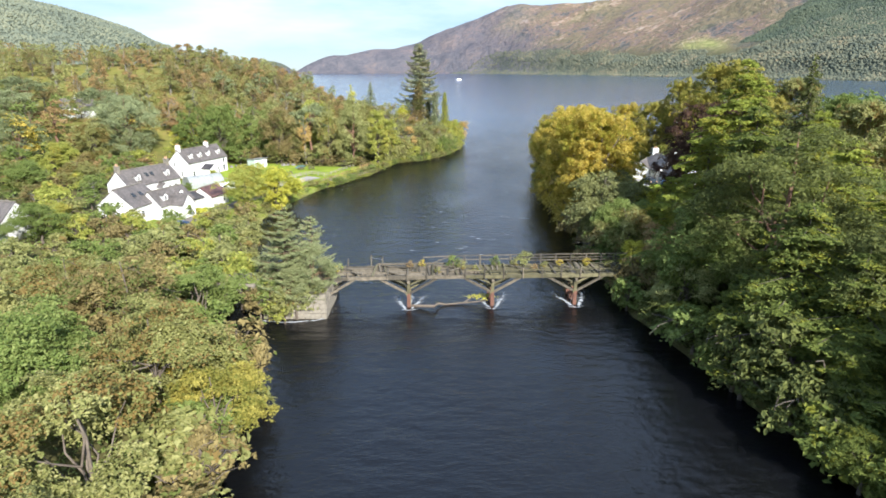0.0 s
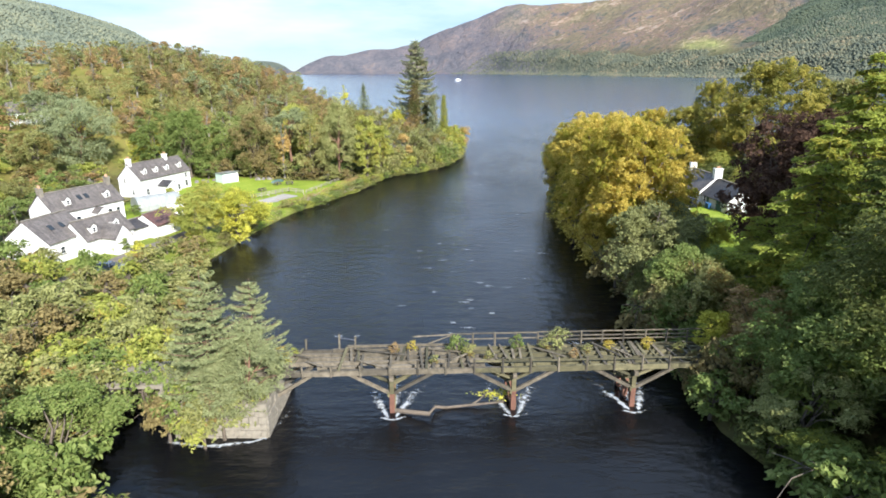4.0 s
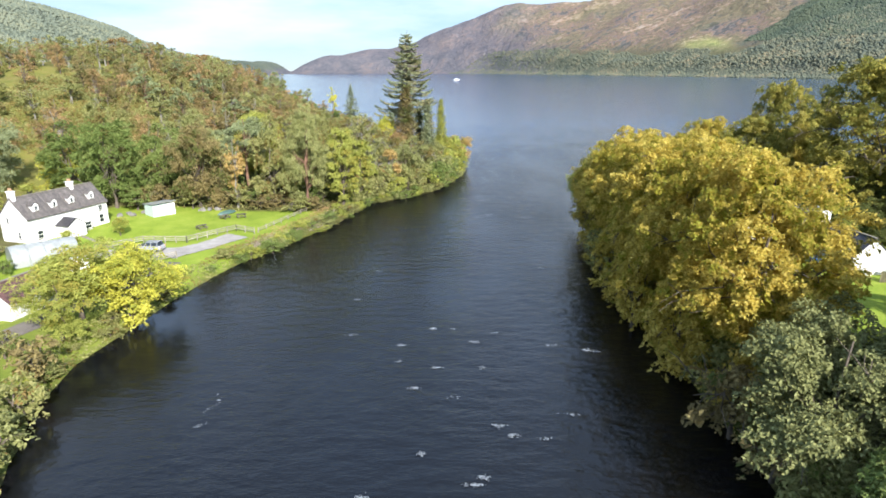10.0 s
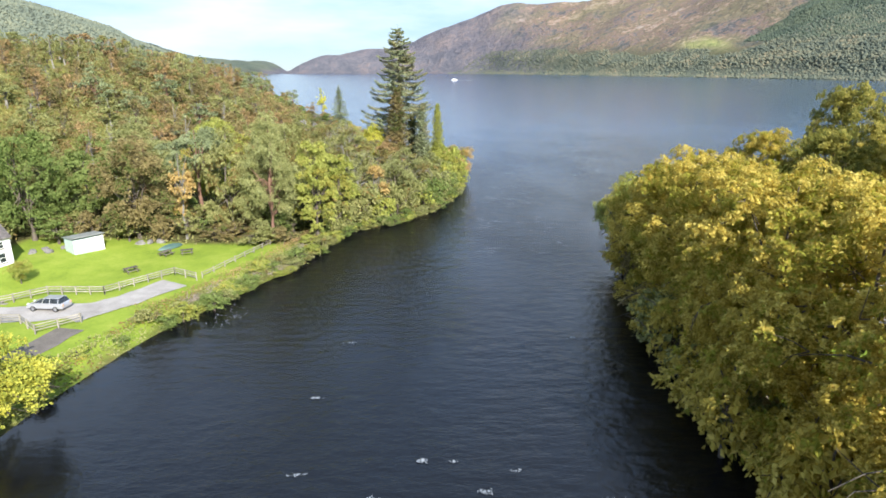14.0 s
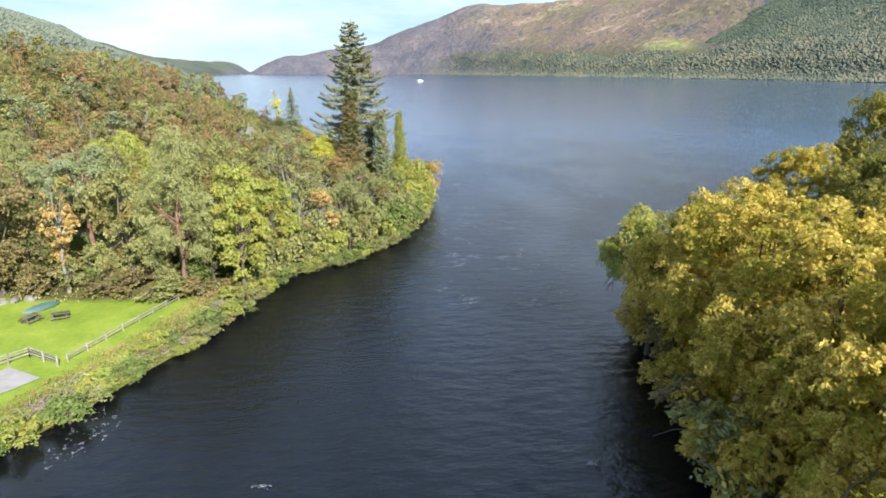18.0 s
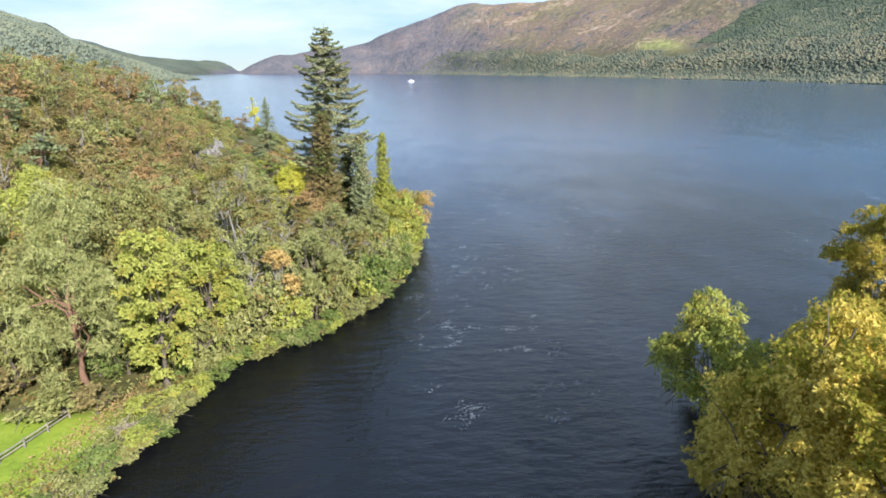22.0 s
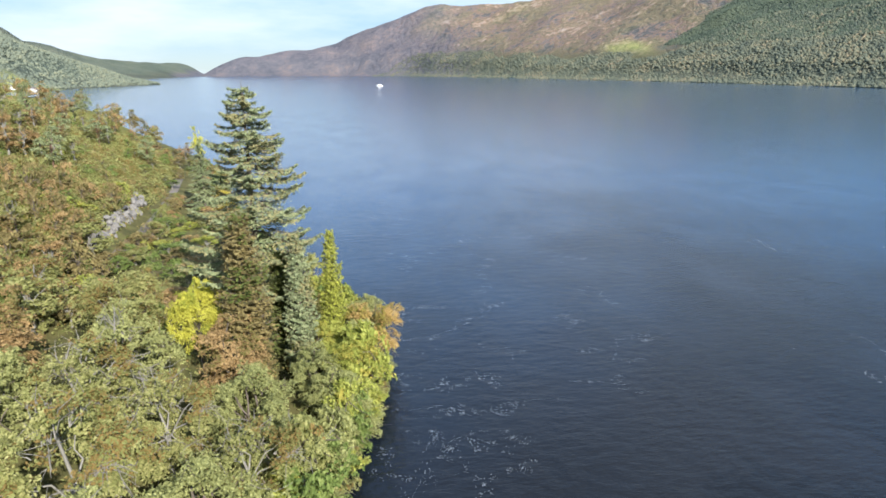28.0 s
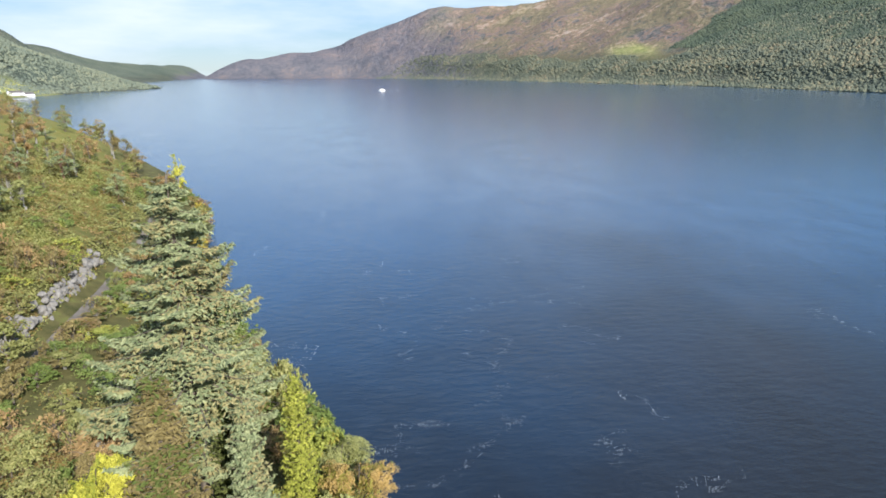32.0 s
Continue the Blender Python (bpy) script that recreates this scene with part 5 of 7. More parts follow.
# ---------------------------------------------------------------- materials of the built things
WOOD_GREY = plain("weathered_timber", (0.035, 0.031, 0.024), (0.165, 0.145, 0.113), 0.9, 2.0, 18, 0.6, vary=0.45)
WOOD_PALE = plain("bleached_timber", (0.15, 0.137, 0.115), (0.35, 0.325, 0.28), 0.85, 2.0, 18, 0.5, vary=0.25)
WOOD_MOSS = plain("mossy_timber", (0.036, 0.036, 0.02), (0.15, 0.138, 0.08), 0.95, 1.3, 14, 0.7, vary=0.4)
RUST_PILE = plain("rusty_pile", (0.07, 0.035, 0.025), (0.20, 0.09, 0.06), 0.85, 1.5, 12, 0.5)
STONE = plain("pale_stone", (0.1, 0.09, 0.07), (0.3, 0.27, 0.22), 0.9, 1.0, 9, 0.7)
ROCK = plain("grey_rock", (0.085, 0.08, 0.074), (0.26, 0.245, 0.225), 0.9, 0.8, 6, 0.9, dist=0.06)
HARL = plain("white_harling", (0.58, 0.58, 0.57), (0.76, 0.76, 0.75), 0.85, 0.35, 22, 0.4, dist=0.01)
WHITE = plain("white_paint", (0.72, 0.72, 0.7), (0.84, 0.84, 0.82), 0.5, 2, 30, 0.1)
GREEN_PAINT = plain("green_paint", (0.015, 0.07, 0.05), (0.03, 0.12, 0.085), 0.45, 2, 30, 0.1)
BLUE_PAINT = plain("blue_plastic", (0.02, 0.08, 0.2), (0.03, 0.11, 0.28), 0.4, 2, 30, 0.1)
PALE_GREEN = plain("pale_green_boards", (0.36, 0.46, 0.42), (0.52, 0.62, 0.58), 0.7, 2, 20, 0.3)
GRAVEL = plain("gravel", (0.2, 0.18, 0.165), (0.38, 0.36, 0.335), 0.95, 0.5, 14, 0.6)
DIRT = plain("damp_track", (0.07, 0.06, 0.05), (0.2, 0.175, 0.15), 0.95, 0.35, 10, 0.5)
TARP = plain("green_tarpaulin", (0.03, 0.07, 0.06), (0.08, 0.14, 0.12), 0.6, 1.5, 12, 0.4)
CLAY = plain("clay_pot", (0.35, 0.2, 0.12), (0.5, 0.32, 0.2), 0.85, 4, 30, 0.2)
FOAM = plain("foam", (0.16, 0.18, 0.2), (0.34, 0.37, 0.4), 0.8, 2, 20, 0.5)
RUBBER = plain("rubber", (0.012, 0.012, 0.012), (0.03, 0.03, 0.03), 0.8, 5, 40, 0.2)
METAL = plain("steel", (0.4, 0.4, 0.41), (0.6, 0.6, 0.61), 0.35, 5, 40, 0.05, 0.9)


def slates(name, dark, light):
    m, n, l, p = shader(name)
    tc = n.new("ShaderNodeTexCoord").outputs["Object"]
    br = n.new("ShaderNodeTexBrick")
    br.inputs["Scale"].default_value, br.inputs["Mortar Size"].default_value = 1.6, 0.015
    for k, c in (("Color1", dark), ("Color2", light), ("Mortar", tuple(v * 0.6 for v in dark))):
        br.inputs[k].default_value = (*c, 1)
    l.new(tc, br.inputs["Vector"])
    streak = noise_node(n, l, 1.1, 6, 0.7, tc, (1.4, 0.3, 0.3))
    tone = ramp_node(n, l, streak, [(0.3, (0.5, 0.47, 0.44)), (0.52, (0.95, 0.86, 0.78)), (0.72, (1.35, 1.28, 1.2))])
    l.new(mix_node(n, l, 1.0, br.outputs["Color"], tone, "MULTIPLY"), p.inputs["Base Color"])
    p.inputs["Roughness"].default_value = 0.55
    bump_node(n, l, p, br.outputs["Fac"], 0.4, 0.02)
    return m


SLATE = slates("grey_slate", (0.1, 0.097, 0.1), (0.165, 0.158, 0.158))
SLATE_DARK = slates("dark_slate", (0.035, 0.037, 0.045), (0.06, 0.06, 0.07))
SLATE_RED = slates("reddish_slate", (0.09, 0.05, 0.05), (0.17, 0.095, 0.09))


def glassy(name, colour, rough=0.05):
    m, n, l, p = shader(name)
    l.new(ramp_node(n, l, noise_node(n, l, 1.5, 2), [(0.3, colour), (0.7, tuple(v * 1.6 for v in colour))]), p.inputs["Base Color"])
    p.inputs["Roughness"].default_value = rough
    p.inputs["IOR"].default_value = 1.5
    return m


NAVY = plain("dark_car_paint", (0.012, 0.015, 0.022), (0.02, 0.025, 0.035), 0.25, 2, 30, 0.02)
PANE = glassy("window_glass", (0.02, 0.025, 0.03))
POLY = plain("polythene", (0.19, 0.205, 0.2), (0.34, 0.355, 0.345), 0.35, 1.0, 8, 0.3)


# ---------------------------------------------------------------- the broken timber bridge
DECK = 4.15
bridge = new("timber_bridge")
bridge.matrix_world = Matrix.Translation((-6.5, 72.7, 0)) @ Matrix.Rotation(math.atan(0.05), 4, "Z")
tagged(bridge, "derelict grey timber trestle bridge with missing planks", "bridge")
br = random.Random(11)


def timber(name, a, b, w, h, mat=WOOD_GREY, roll=0.0, parent=bridge):
    return part(name, bar_mesh(a, b, w, h, None, roll), mat, parent)


for k, v in enumerate((0.1, 0.85, 1.6, 2.4, 3.2, 3.95)):
    ends = [-11.0 + br.uniform(-0.4, 0.4)]
    while ends[-1] < 29:
        ends.append(min(ends[-1] + br.uniform(4.8, 5.6), 30))
    for a, b in zip(ends, ends[1:]):
        if k in (1, 3) and br.random() < 0.2:
            b = a + (b - a) * br.uniform(0.5, 0.8)
        timber("stringer", (a, v + br.uniform(-0.05, 0.05), DECK - 0.22 + br.uniform(-0.06, 0.04)), (b - 0.04, v + br.uniform(-0.05, 0.05), DECK - 0.22 + br.uniform(-0.06, 0.04)), 0.24, 0.34, WOOD_GREY if a < 5 else WOOD_MOSS)
u = -10.6
while u < 29:
    dense = 0.55 if (-4.6 < u < -2.2 or 8.5 < u < 10.6 or 19.5 < u < 24) else 0.17
    if br.random() < dense:
        s = br.uniform(-0.35, 0.35)
        v0, v1 = br.choice(((-0.1, 4.1), (-0.1, 4.1), (0.0, 2.6), (1.4, 4.1)))
        timber("plank", (u, v0, DECK + 0.02), (u + s, v1, DECK + 0.02 + br.uniform(0, 0.05)), br.uniform(0.16, 0.26), 0.07, WOOD_GREY if br.random() < 0.6 else WOOD_MOSS, br.uniform(-0.08, 0.08))
    u += 0.3
for a, b in (((-5.6, 0.4, 4.3), (-7.2, 1.5, 4.25)), ((-3.2, 3.4, 4.35), (1.3, 2.2, 4.3)), ((-2.8, 1.4, 4.3), (-0.4, 0.5, 4.0)), ((3.2, 3.2, 4.35), (6.2, 2.5, 4.3)), ((5.0, 1.0, 4.3), (6.8, 2.4, 4.35)),
             ((12.5, 3.0, 4.35), (14.8, 1.2, 4.3)), ((17.8, 3.6, 4.35), (19.5, 1.2, 4.32)), ((18.6, 3.7, 4.36), (20.4, 1.0, 4.33)), ((-8.6, 2.8, 4.3), (-6.9, 2.0, 4.28))):
    timber("fallen_plank", a, b, 0.2, 0.07)
for k in range(17):                                        # facing boards and posts along the upstream side
    u = -9.6 + k * 2.35
    timber("facing_board", (u, -0.06, DECK - 0.32 + br.uniform(-0.04, 0.04)), (u + 2.3, -0.06, DECK - 0.32 + br.uniform(-0.04, 0.04)), 0.07, 0.42, WOOD_GREY if k < 7 else WOOD_MOSS)
    timber("guard_post", (u, -0.14, DECK - 0.55), (u + br.uniform(-0.08, 0.08), -0.16, DECK + (0.35 if k < 5 else 0.85) + br.uniform(-0.1, 0.15)), 0.14, 0.14)
for k in range(7, 16):
    u = -9.6 + k * 2.35
    timber("guard_rail", (u - 0.1, -0.12, DECK + 0.55 + br.uniform(-0.06, 0.06)), (u + 2.4, -0.12, DECK + 0.55 + br.uniform(-0.06, 0.06)), 0.06, 0.13, WOOD_MOSS)
for k in range(13):                                        # parapet on the downstream side
    u = 5.2 + k * 1.95
    timber("parapet_post", (u, 4.1, DECK - 0.3), (u + br.uniform(-0.05, 0.05), 4.12, DECK + 1.2), 0.13, 0.13)
    if k < 12:
        for z in ((1.12, 0.72, 0.36) if k > 3 else (1.1, 0.6)):
            timber("parapet_rail", (u - 0.05, 4.16, DECK + z + br.uniform(-0.03, 0.03)), (u + 2.0, 4.16, DECK + z + br.uniform(-0.03, 0.03)), 0.05, 0.11)
timber("parapet_brace", (3.0, 4.1, DECK + 0.2), (5.2, 4.1, DECK + 1.0), 0.07, 0.1)
timber("parapet_rail", (1.8, 4.1, DECK + 0.95), (5.2, 4.12, DECK + 1.08), 0.05, 0.11)
timber("parapet_rail", (-4.0, 4.1, DECK + 0.14), (5.2, 4.1, DECK + 0.14), 0.2, 0.2)
for u, h in ((-7.6, 0.95), (-4.7, 1.35), (-3.3, 1.1)):
    timber("parapet_post", (u, 4.1, DECK - 0.3), (u + 0.03, 4.1, DECK + h), 0.14, 0.14)
timber("wire", (-4.7, 4.1, DECK + 1.0), (-3.3, 4.1, DECK + 0.75), 0.03, 0.03, METAL)
for px in (0.0, 10.25, 20.5, 29.5):                        # trestle piers with raking struts
    for v in (0.25, 2.0, 3.75):
        timber("pier_leg", (px, v, -2.5), (px, v, 1.75), 0.42, 0.42, RUST_PILE)
        timber("pier_post", (px, v, 1.7), (px, v, DECK - 0.4), 0.36, 0.36, WOOD_MOSS)
        timber("corbel", (px - 1.1, v, DECK - 0.55), (px + 1.1, v, DECK - 0.55), 0.26, 0.26, WOOD_GREY)
        for sgn in (-1, 1):
            timber("strut", (px + 0.2 * sgn, v, 1.8), (px + 3.6 * sgn, v, DECK - 0.45), 0.24, 0.26, WOOD_GREY if v < 1 else WOOD_MOSS)
            timber("strut", (px + 0.2 * sgn, v, 2.9), (px + 2.0 * sgn, v, DECK - 0.45), 0.18, 0.2, WOOD_MOSS)
    timber("cap_beam", (px, -0.35, DECK - 0.8), (px, 4.35, DECK - 0.8), 0.34, 0.34, WOOD_GREY)
    timber("waling", (px - 0.28, -0.1, 1.75), (px - 0.28, 4.1, 1.75), 0.16, 0.3, WOOD_MOSS)
    timber("cross_brace", (px + 0.24, 0.2, 0.2), (px + 0.24, 3.8, 2.9), 0.1, 0.2, WOOD_MOSS)
for sgn in (1,):
    for v in (0.25, 2.0, 3.75):
        timber("strut", (-9.8, v, 1.6), (-6.4, v, DECK - 0.45), 0.24, 0.26, WOOD_GREY)

# masonry under the land end of the bridge
def masonry(name, label, x0, x1, y0, y1, z0, z1, course, length, seed, gapx=None):
    r = random.Random(seed)
    e = new(name)
    e.matrix_world = Matrix.Translation((0, 0, 0))
    tagged(e, label, name.replace("_", " "))
    core = bmesh.new()
    for a, b in ([(x0, x1)] if not gapx else [(x0, gapx[0]), (gapx[1], x1)]):
        box(core, a + 0.12, b - 0.12, y0 + 0.12, y1 - 0.12, z0, z1 - 0.1)
    part("core", core, STONE, e)
    shapes = []
    for k in range(6):
        b = bmesh.new()
        box(b, -0.5, 0.5, -0.5, 0.5, -0.5, 0.5)
        bmesh.ops.bevel(b, geom=b.edges[:], offset=0.06, segments=1, affect="EDGES")
        for v in b.verts:
            v.co += Vector((r.uniform(-0.04, 0.04), r.uniform(-0.04, 0.04), r.uniform(-0.04, 0.04)))
        me = bpy.data.meshes.new("stone")
        b.to_mesh(me)
        b.free()
        me.materials.append(STONE)
        shapes.append(me)
    z = z0
    while z < z1 - 0.05:
        h = course * r.uniform(0.85, 1.2)
        for side in range(4):
            lo, hi = (x0, x1) if side < 2 else (y0, y1)
            p = lo
            while p < hi - 0.1:
                ln = min(length * r.uniform(0.6, 1.3), hi - p)
                c = p + ln / 2
                p += ln
                if gapx and side < 2 and gapx[0] < c < gapx[1]:
                    continue
                pos = (c, y0 + 0.15 if side == 0 else y1 - 0.15, z + h / 2) if side < 2 else (x0 + 0.15 if side == 2 else x1 - 0.15, c, z + h / 2)
                ob = part("stone", r.choice(shapes), None, e)
                ob.matrix_local = Matrix.LocRotScale(pos, Euler((0, 0, 0 if side < 2 else math.pi / 2)), (ln * 0.97, 0.5 + r.uniform(-0.06, 0.1), h * 0.96))
        z += h
    return e


masonry("stone_abutment", "pale rubble stone abutment standing in the river", -23.2, -16.0, 69.2, 77.6, -1.0, 2.9, 0.6, 1.2, 5)
masonry("stone_approach", "rough stone approach wall to the bridge", -33.0, -23.1, 70.8, 75.2, -0.5, 3.6, 0.6, 1.2, 6, (-29.2, -25.0))
slab = bmesh.new()
box(slab, -29.8, -24.4, 70.9, 75.1, 3.3, 3.62)
tagged(part("stone_slab", slab, STONE), "stone slab bridging the side channel", "slab")
for x, y, rad, tint in ((-18.5, 70.6, 1.5, "olive"), (-16.6, 69.8, 0.8, "lime"), (-22.2, 72.0, 1.6, "brown"), (-20, 69.8, 1.3, "rust"), (-22.6, 69.8, 1.3, "lime"), (-25, 73, 1.2, "lime"), (-30, 72.5, 1.5, "green"), (-17.0, 76.6, 1.0, "gold")):
    tree("tuft", x, y, 2.95 + rad * 1.1, rad, tint, "rooted on the masonry", "growth on the abutment", base=2.85)
for u, v, h, tint in ((0.2, 3.0, 0.9, "rust"), (1.7, 3.6, 0.8, "gold"), (5.6, 3.0, 1.6, "green"), (6.6, 2.2, 1.1, "olive"), (8.2, 1.4, 0.8, "olive"), (11.0, 3.4, 1.2, "green"), (13.4, 3.2, 1.0, "olive"), (14.6, 3.6, 1.8, "grey"),
                      (15.6, 1.4, 0.8, "rust"), (17.0, 2.4, 0.8, "olive"), (19.0, 2.8, 0.9, "gold"), (22.5, 3.0, 1.0, "gold"), (-9.0, 1.6, 0.9, "gold"), (-8.4, 3.2, 0.6, "lime"), (3.6, 1.0, 0.7, "olive"), (25, 2, 1.0, "olive")):
    w = bridge.matrix_world @ Vector((u, v, DECK - 0.05))
    tree("tuft", w.x, w.y, w.z + h, h * 0.6, tint, "sprouting from the rotten deck", "saplings on the bridge", base=w.z - 0.05)

# driftwood caught between the piers
drift = new("driftwood_log")
drift.matrix_world = Matrix.Translation((-1.2, 72.4, 0.1))
tagged(drift, "bare drifted tree trunk caught against the pier", "log")
rng0 = np.random.default_rng(3)
part("log", np_mesh("log", *gather([tube(bent((-5.2, 0.6, 0), (4.2, 1.6, 0.5), rng0, 6, 0.02), np.linspace(0.22, 0.07, 6), 6), tube(bent((1.5, 1.2, 0.25), (3.6, 2.9, 0.6), rng0, 4), [0.1, 0.08, 0.05, 0.03], 5)]), BARK, True), None, drift)
pp = rng0.normal(size=(170, 3)) * (0.9, 0.4, 0.15) + (3.6, 2.2, 0.6)
part("sprig", np_mesh("sprig", *leaf_quads(pp, rng0.normal(size=(170, 3)) + (0, 0, 1.5), 0.28, rng0), LEAF["yellow"]), None, drift, "yellow leafy sprig")["kind"] = "stuff"


def foam_patch(name, label, pts, size, seed):
    """Broken water: countless small flecks just above the surface."""
    rng = np.random.default_rng(seed)
    k = len(pts)
    an = np.linspace(0, 2 * math.pi, 6, endpoint=False)
    r = size * rng.uniform(0.35, 1.3, (k, 1)) * rng.uniform(0.5, 1.3, (k, 6))
    stretch = rng.uniform(0.8, 2.2, (k, 1))
    v = np.stack([pts[:, :1] + np.cos(an) * r, pts[:, 1:2] + np.sin(an) * r * stretch, np.broadcast_to(0.03 + rng.uniform(0, 0.06, (k, 1)), (k, 6))], 2)
    return tagged(part(name, np_mesh(name, v.reshape(-1, 3), np.arange(6 * k).reshape(-1, 6), FOAM)), label, "foam", kind="stuff")


def soft_foam():
    """Torn white water that thins out towards the edges of its sheet."""
    m, n, l, p = shader("torn_foam")
    p.inputs["Base Color"].default_value, p.inputs["Roughness"].default_value = (0.52, 0.56, 0.6, 1), 0.7
    pos = n.new("ShaderNodeNewGeometry").outputs["Position"]
    edge = n.new("ShaderNodeAttribute")
    edge.attribute_name = "thick"
    torn = math_node(n, l, "ADD", math_node(n, l, "MULTIPLY", noise_node(n, l, 2.4, 7, 0.72, pos), 0.75), math_node(n, l, "MULTIPLY", noise_node(n, l, 0.8, 3, 0.6, pos), 0.25))
    cover = n.new("ShaderNodeMapRange")
    cover.inputs["From Min"].default_value, cover.inputs["From Max"].default_value = 0.62, 0.82
    l.new(math_node(n, l, "ADD", torn, math_node(n, l, "MULTIPLY", edge.outputs["Fac"], 0.3)), cover.inputs["Value"])
    l.new(math_node(n, l, "MULTIPLY", cover.outputs["Result"], 0.85), p.inputs["Alpha"])
    bump_node(n, l, p, torn, 0.8, 0.1)
    return m


SOFT_FOAM = soft_foam()


def foam_sheets(name, label, lines):
    """Ribbons of broken water along bent lines: points of (x, y, half width)."""
    vs, fs, thick = [], [], []
    for line in lines:
        line = np.array(line, float)
        t_ = np.linspace(0, len(line) - 1, 14)
        x, y, w = (np.interp(t_, range(len(line)), line[:, k]) for k in range(3))
        dx, dy = np.gradient(x), np.gradient(y)
        ln = np.hypot(dx, dy) + 1e-9
        o = len(vs)
        for k in range(14):
            for q in np.linspace(-1, 1, 5):
                vs.append((x[k] - dy[k] / ln[k] * w[k] * q, y[k] + dx[k] / ln[k] * w[k] * q, 0.05 + 0.05 * (1 - q * q)))
                thick.append((1 - abs(q)) * (1 - (k / 13) ** 2) * min(1.0, k / 1.5 + 0.3))
        fs += [(o + k * 5 + q, o + k * 5 + q + 1, o + k * 5 + q + 6, o + k * 5 + q + 5) for k in range(13) for q in range(4)]
    ob = part(name, np_mesh(name, vs, fs, SOFT_FOAM, True))
    at_ = ob.data.attributes.new("thick", "FLOAT", "POINT")
    at_.data.foreach_set("value", np.array(thick, dtype=np.float32))
    return tagged(ob, label, "foam", kind="stuff")


rngf = np.random.default_rng(77)
wakes = []
for px, py in ((-6.5, 72.5), (3.7, 73.0), (13.95, 73.6)):
    for sgn in (-1, 1):
        wakes.append([(px + sgn * 0.3, py - 0.7, 0.25), (px + sgn * 0.9, py + 1.0, 0.6), (px + sgn * 1.7, py + 3.4, 0.95), (px + sgn * 2.2, py + 6.5, 1.0)])
    wakes.append([(px - 1.0, py - 0.55, 0.22), (px, py - 0.95, 0.3), (px + 1.0, py - 0.55, 0.22), (px + 1.5, py, 0.1)])
    wakes.append([(px, py + 0.8, 0.5), (px + 0.2, py + 3.5, 0.7), (px - 0.1, py + 6.0, 0.5)])
wakes.append([(-24.0, 68.6, 0.3), (-20.5, 67.9, 0.35), (-16.4, 68.6, 0.35), (-15.6, 71.0, 0.4), (-14.8, 75.0, 0.6)])
foam_sheets("pier_foam", "white water breaking round the bridge piers", wakes)
heads = []
for _ in range(34):
    cx, cy = rngf.uniform(-14, 14), rngf.uniform(78, 150)
    if rngf.random() < 0.5:
        cx, cy = rngf.normal() * 4.5, rngf.uniform(82, 128)
    k = int(rngf.integers(12, 60))
    heads.append(np.c_[cx + rngf.normal(size=k) * rngf.uniform(0.15, 0.5), cy + rngf.normal(size=k) * 0.12])
foam_patch("river_foam", "small white wave crests on the current", np.concatenate(heads), 0.045, 2)
streaks = []
for _ in range(90):
    cx, cy = rngf.uniform(4, 46), rngf.uniform(225, 330)
    if rngf.random() < 0.45:
        cy = rngf.uniform(175, 230)
        cx = rngf.uniform(2, 18)
    k = int(rngf.integers(20, 90))
    q = np.cumsum(rngf.normal(size=(k, 2)) * (0.35, 0.22), 0) + np.c_[np.linspace(0, rngf.uniform(-3, 5), k), np.linspace(0, rngf.uniform(-1, 4), k)]
    streaks.append(q + (cx, cy))
for line in (((6, 246), (13, 246), (18, 252), (24, 257)), ((5, 240), (8, 259), (15, 258)), ((9, 278), (13, 287), (25, 298), (38, 303), (52, 308)), ((20, 262), (26, 268), (24, 275)), ((95, 318), (113, 316), (119, 296)), ((2, 192), (4, 205), (9, 220))):
    line = np.array(line, float)
    for _ in range(5):
        t_ = np.sort(rngf.uniform(0, len(line) - 1, 170))
        q = np.c_[np.interp(t_, range(len(line)), line[:, 0]), np.interp(t_, range(len(line)), line[:, 1])]
        q += np.c_[np.sin(t_ * 9 + _) * 0.8, np.cos(t_ * 7 + _ * 2) * 0.7] + rngf.normal(size=q.shape) * 0.25
        streaks.append(q[fbm(q[:, 0], q[:, 1], 3.0, 2, 40 + _) > 0.57])
sp = np.concatenate(streaks)
sp = sp[np.maximum(inside(LEFT, sp[:, 0], sp[:, 1]), inside(RIGHT, sp[:, 0], sp[:, 1])) < -1.5]
foam_patch("drifting_foam", "thin threads of foam where river meets loch", sp, 0.036, 3)


# ---------------------------------------------------------------- houses
def local(a, b, z):
    """A frame with u along a to b and v to the right of it, at a's place."""
    d = Vector((b[0] - a[0], b[1] - a[1], 0))
    return Matrix.Translation((a[0], a[1], z)) @ Matrix.Rotation(math.atan2(d.y, d.x), 4, "Z"), d.length


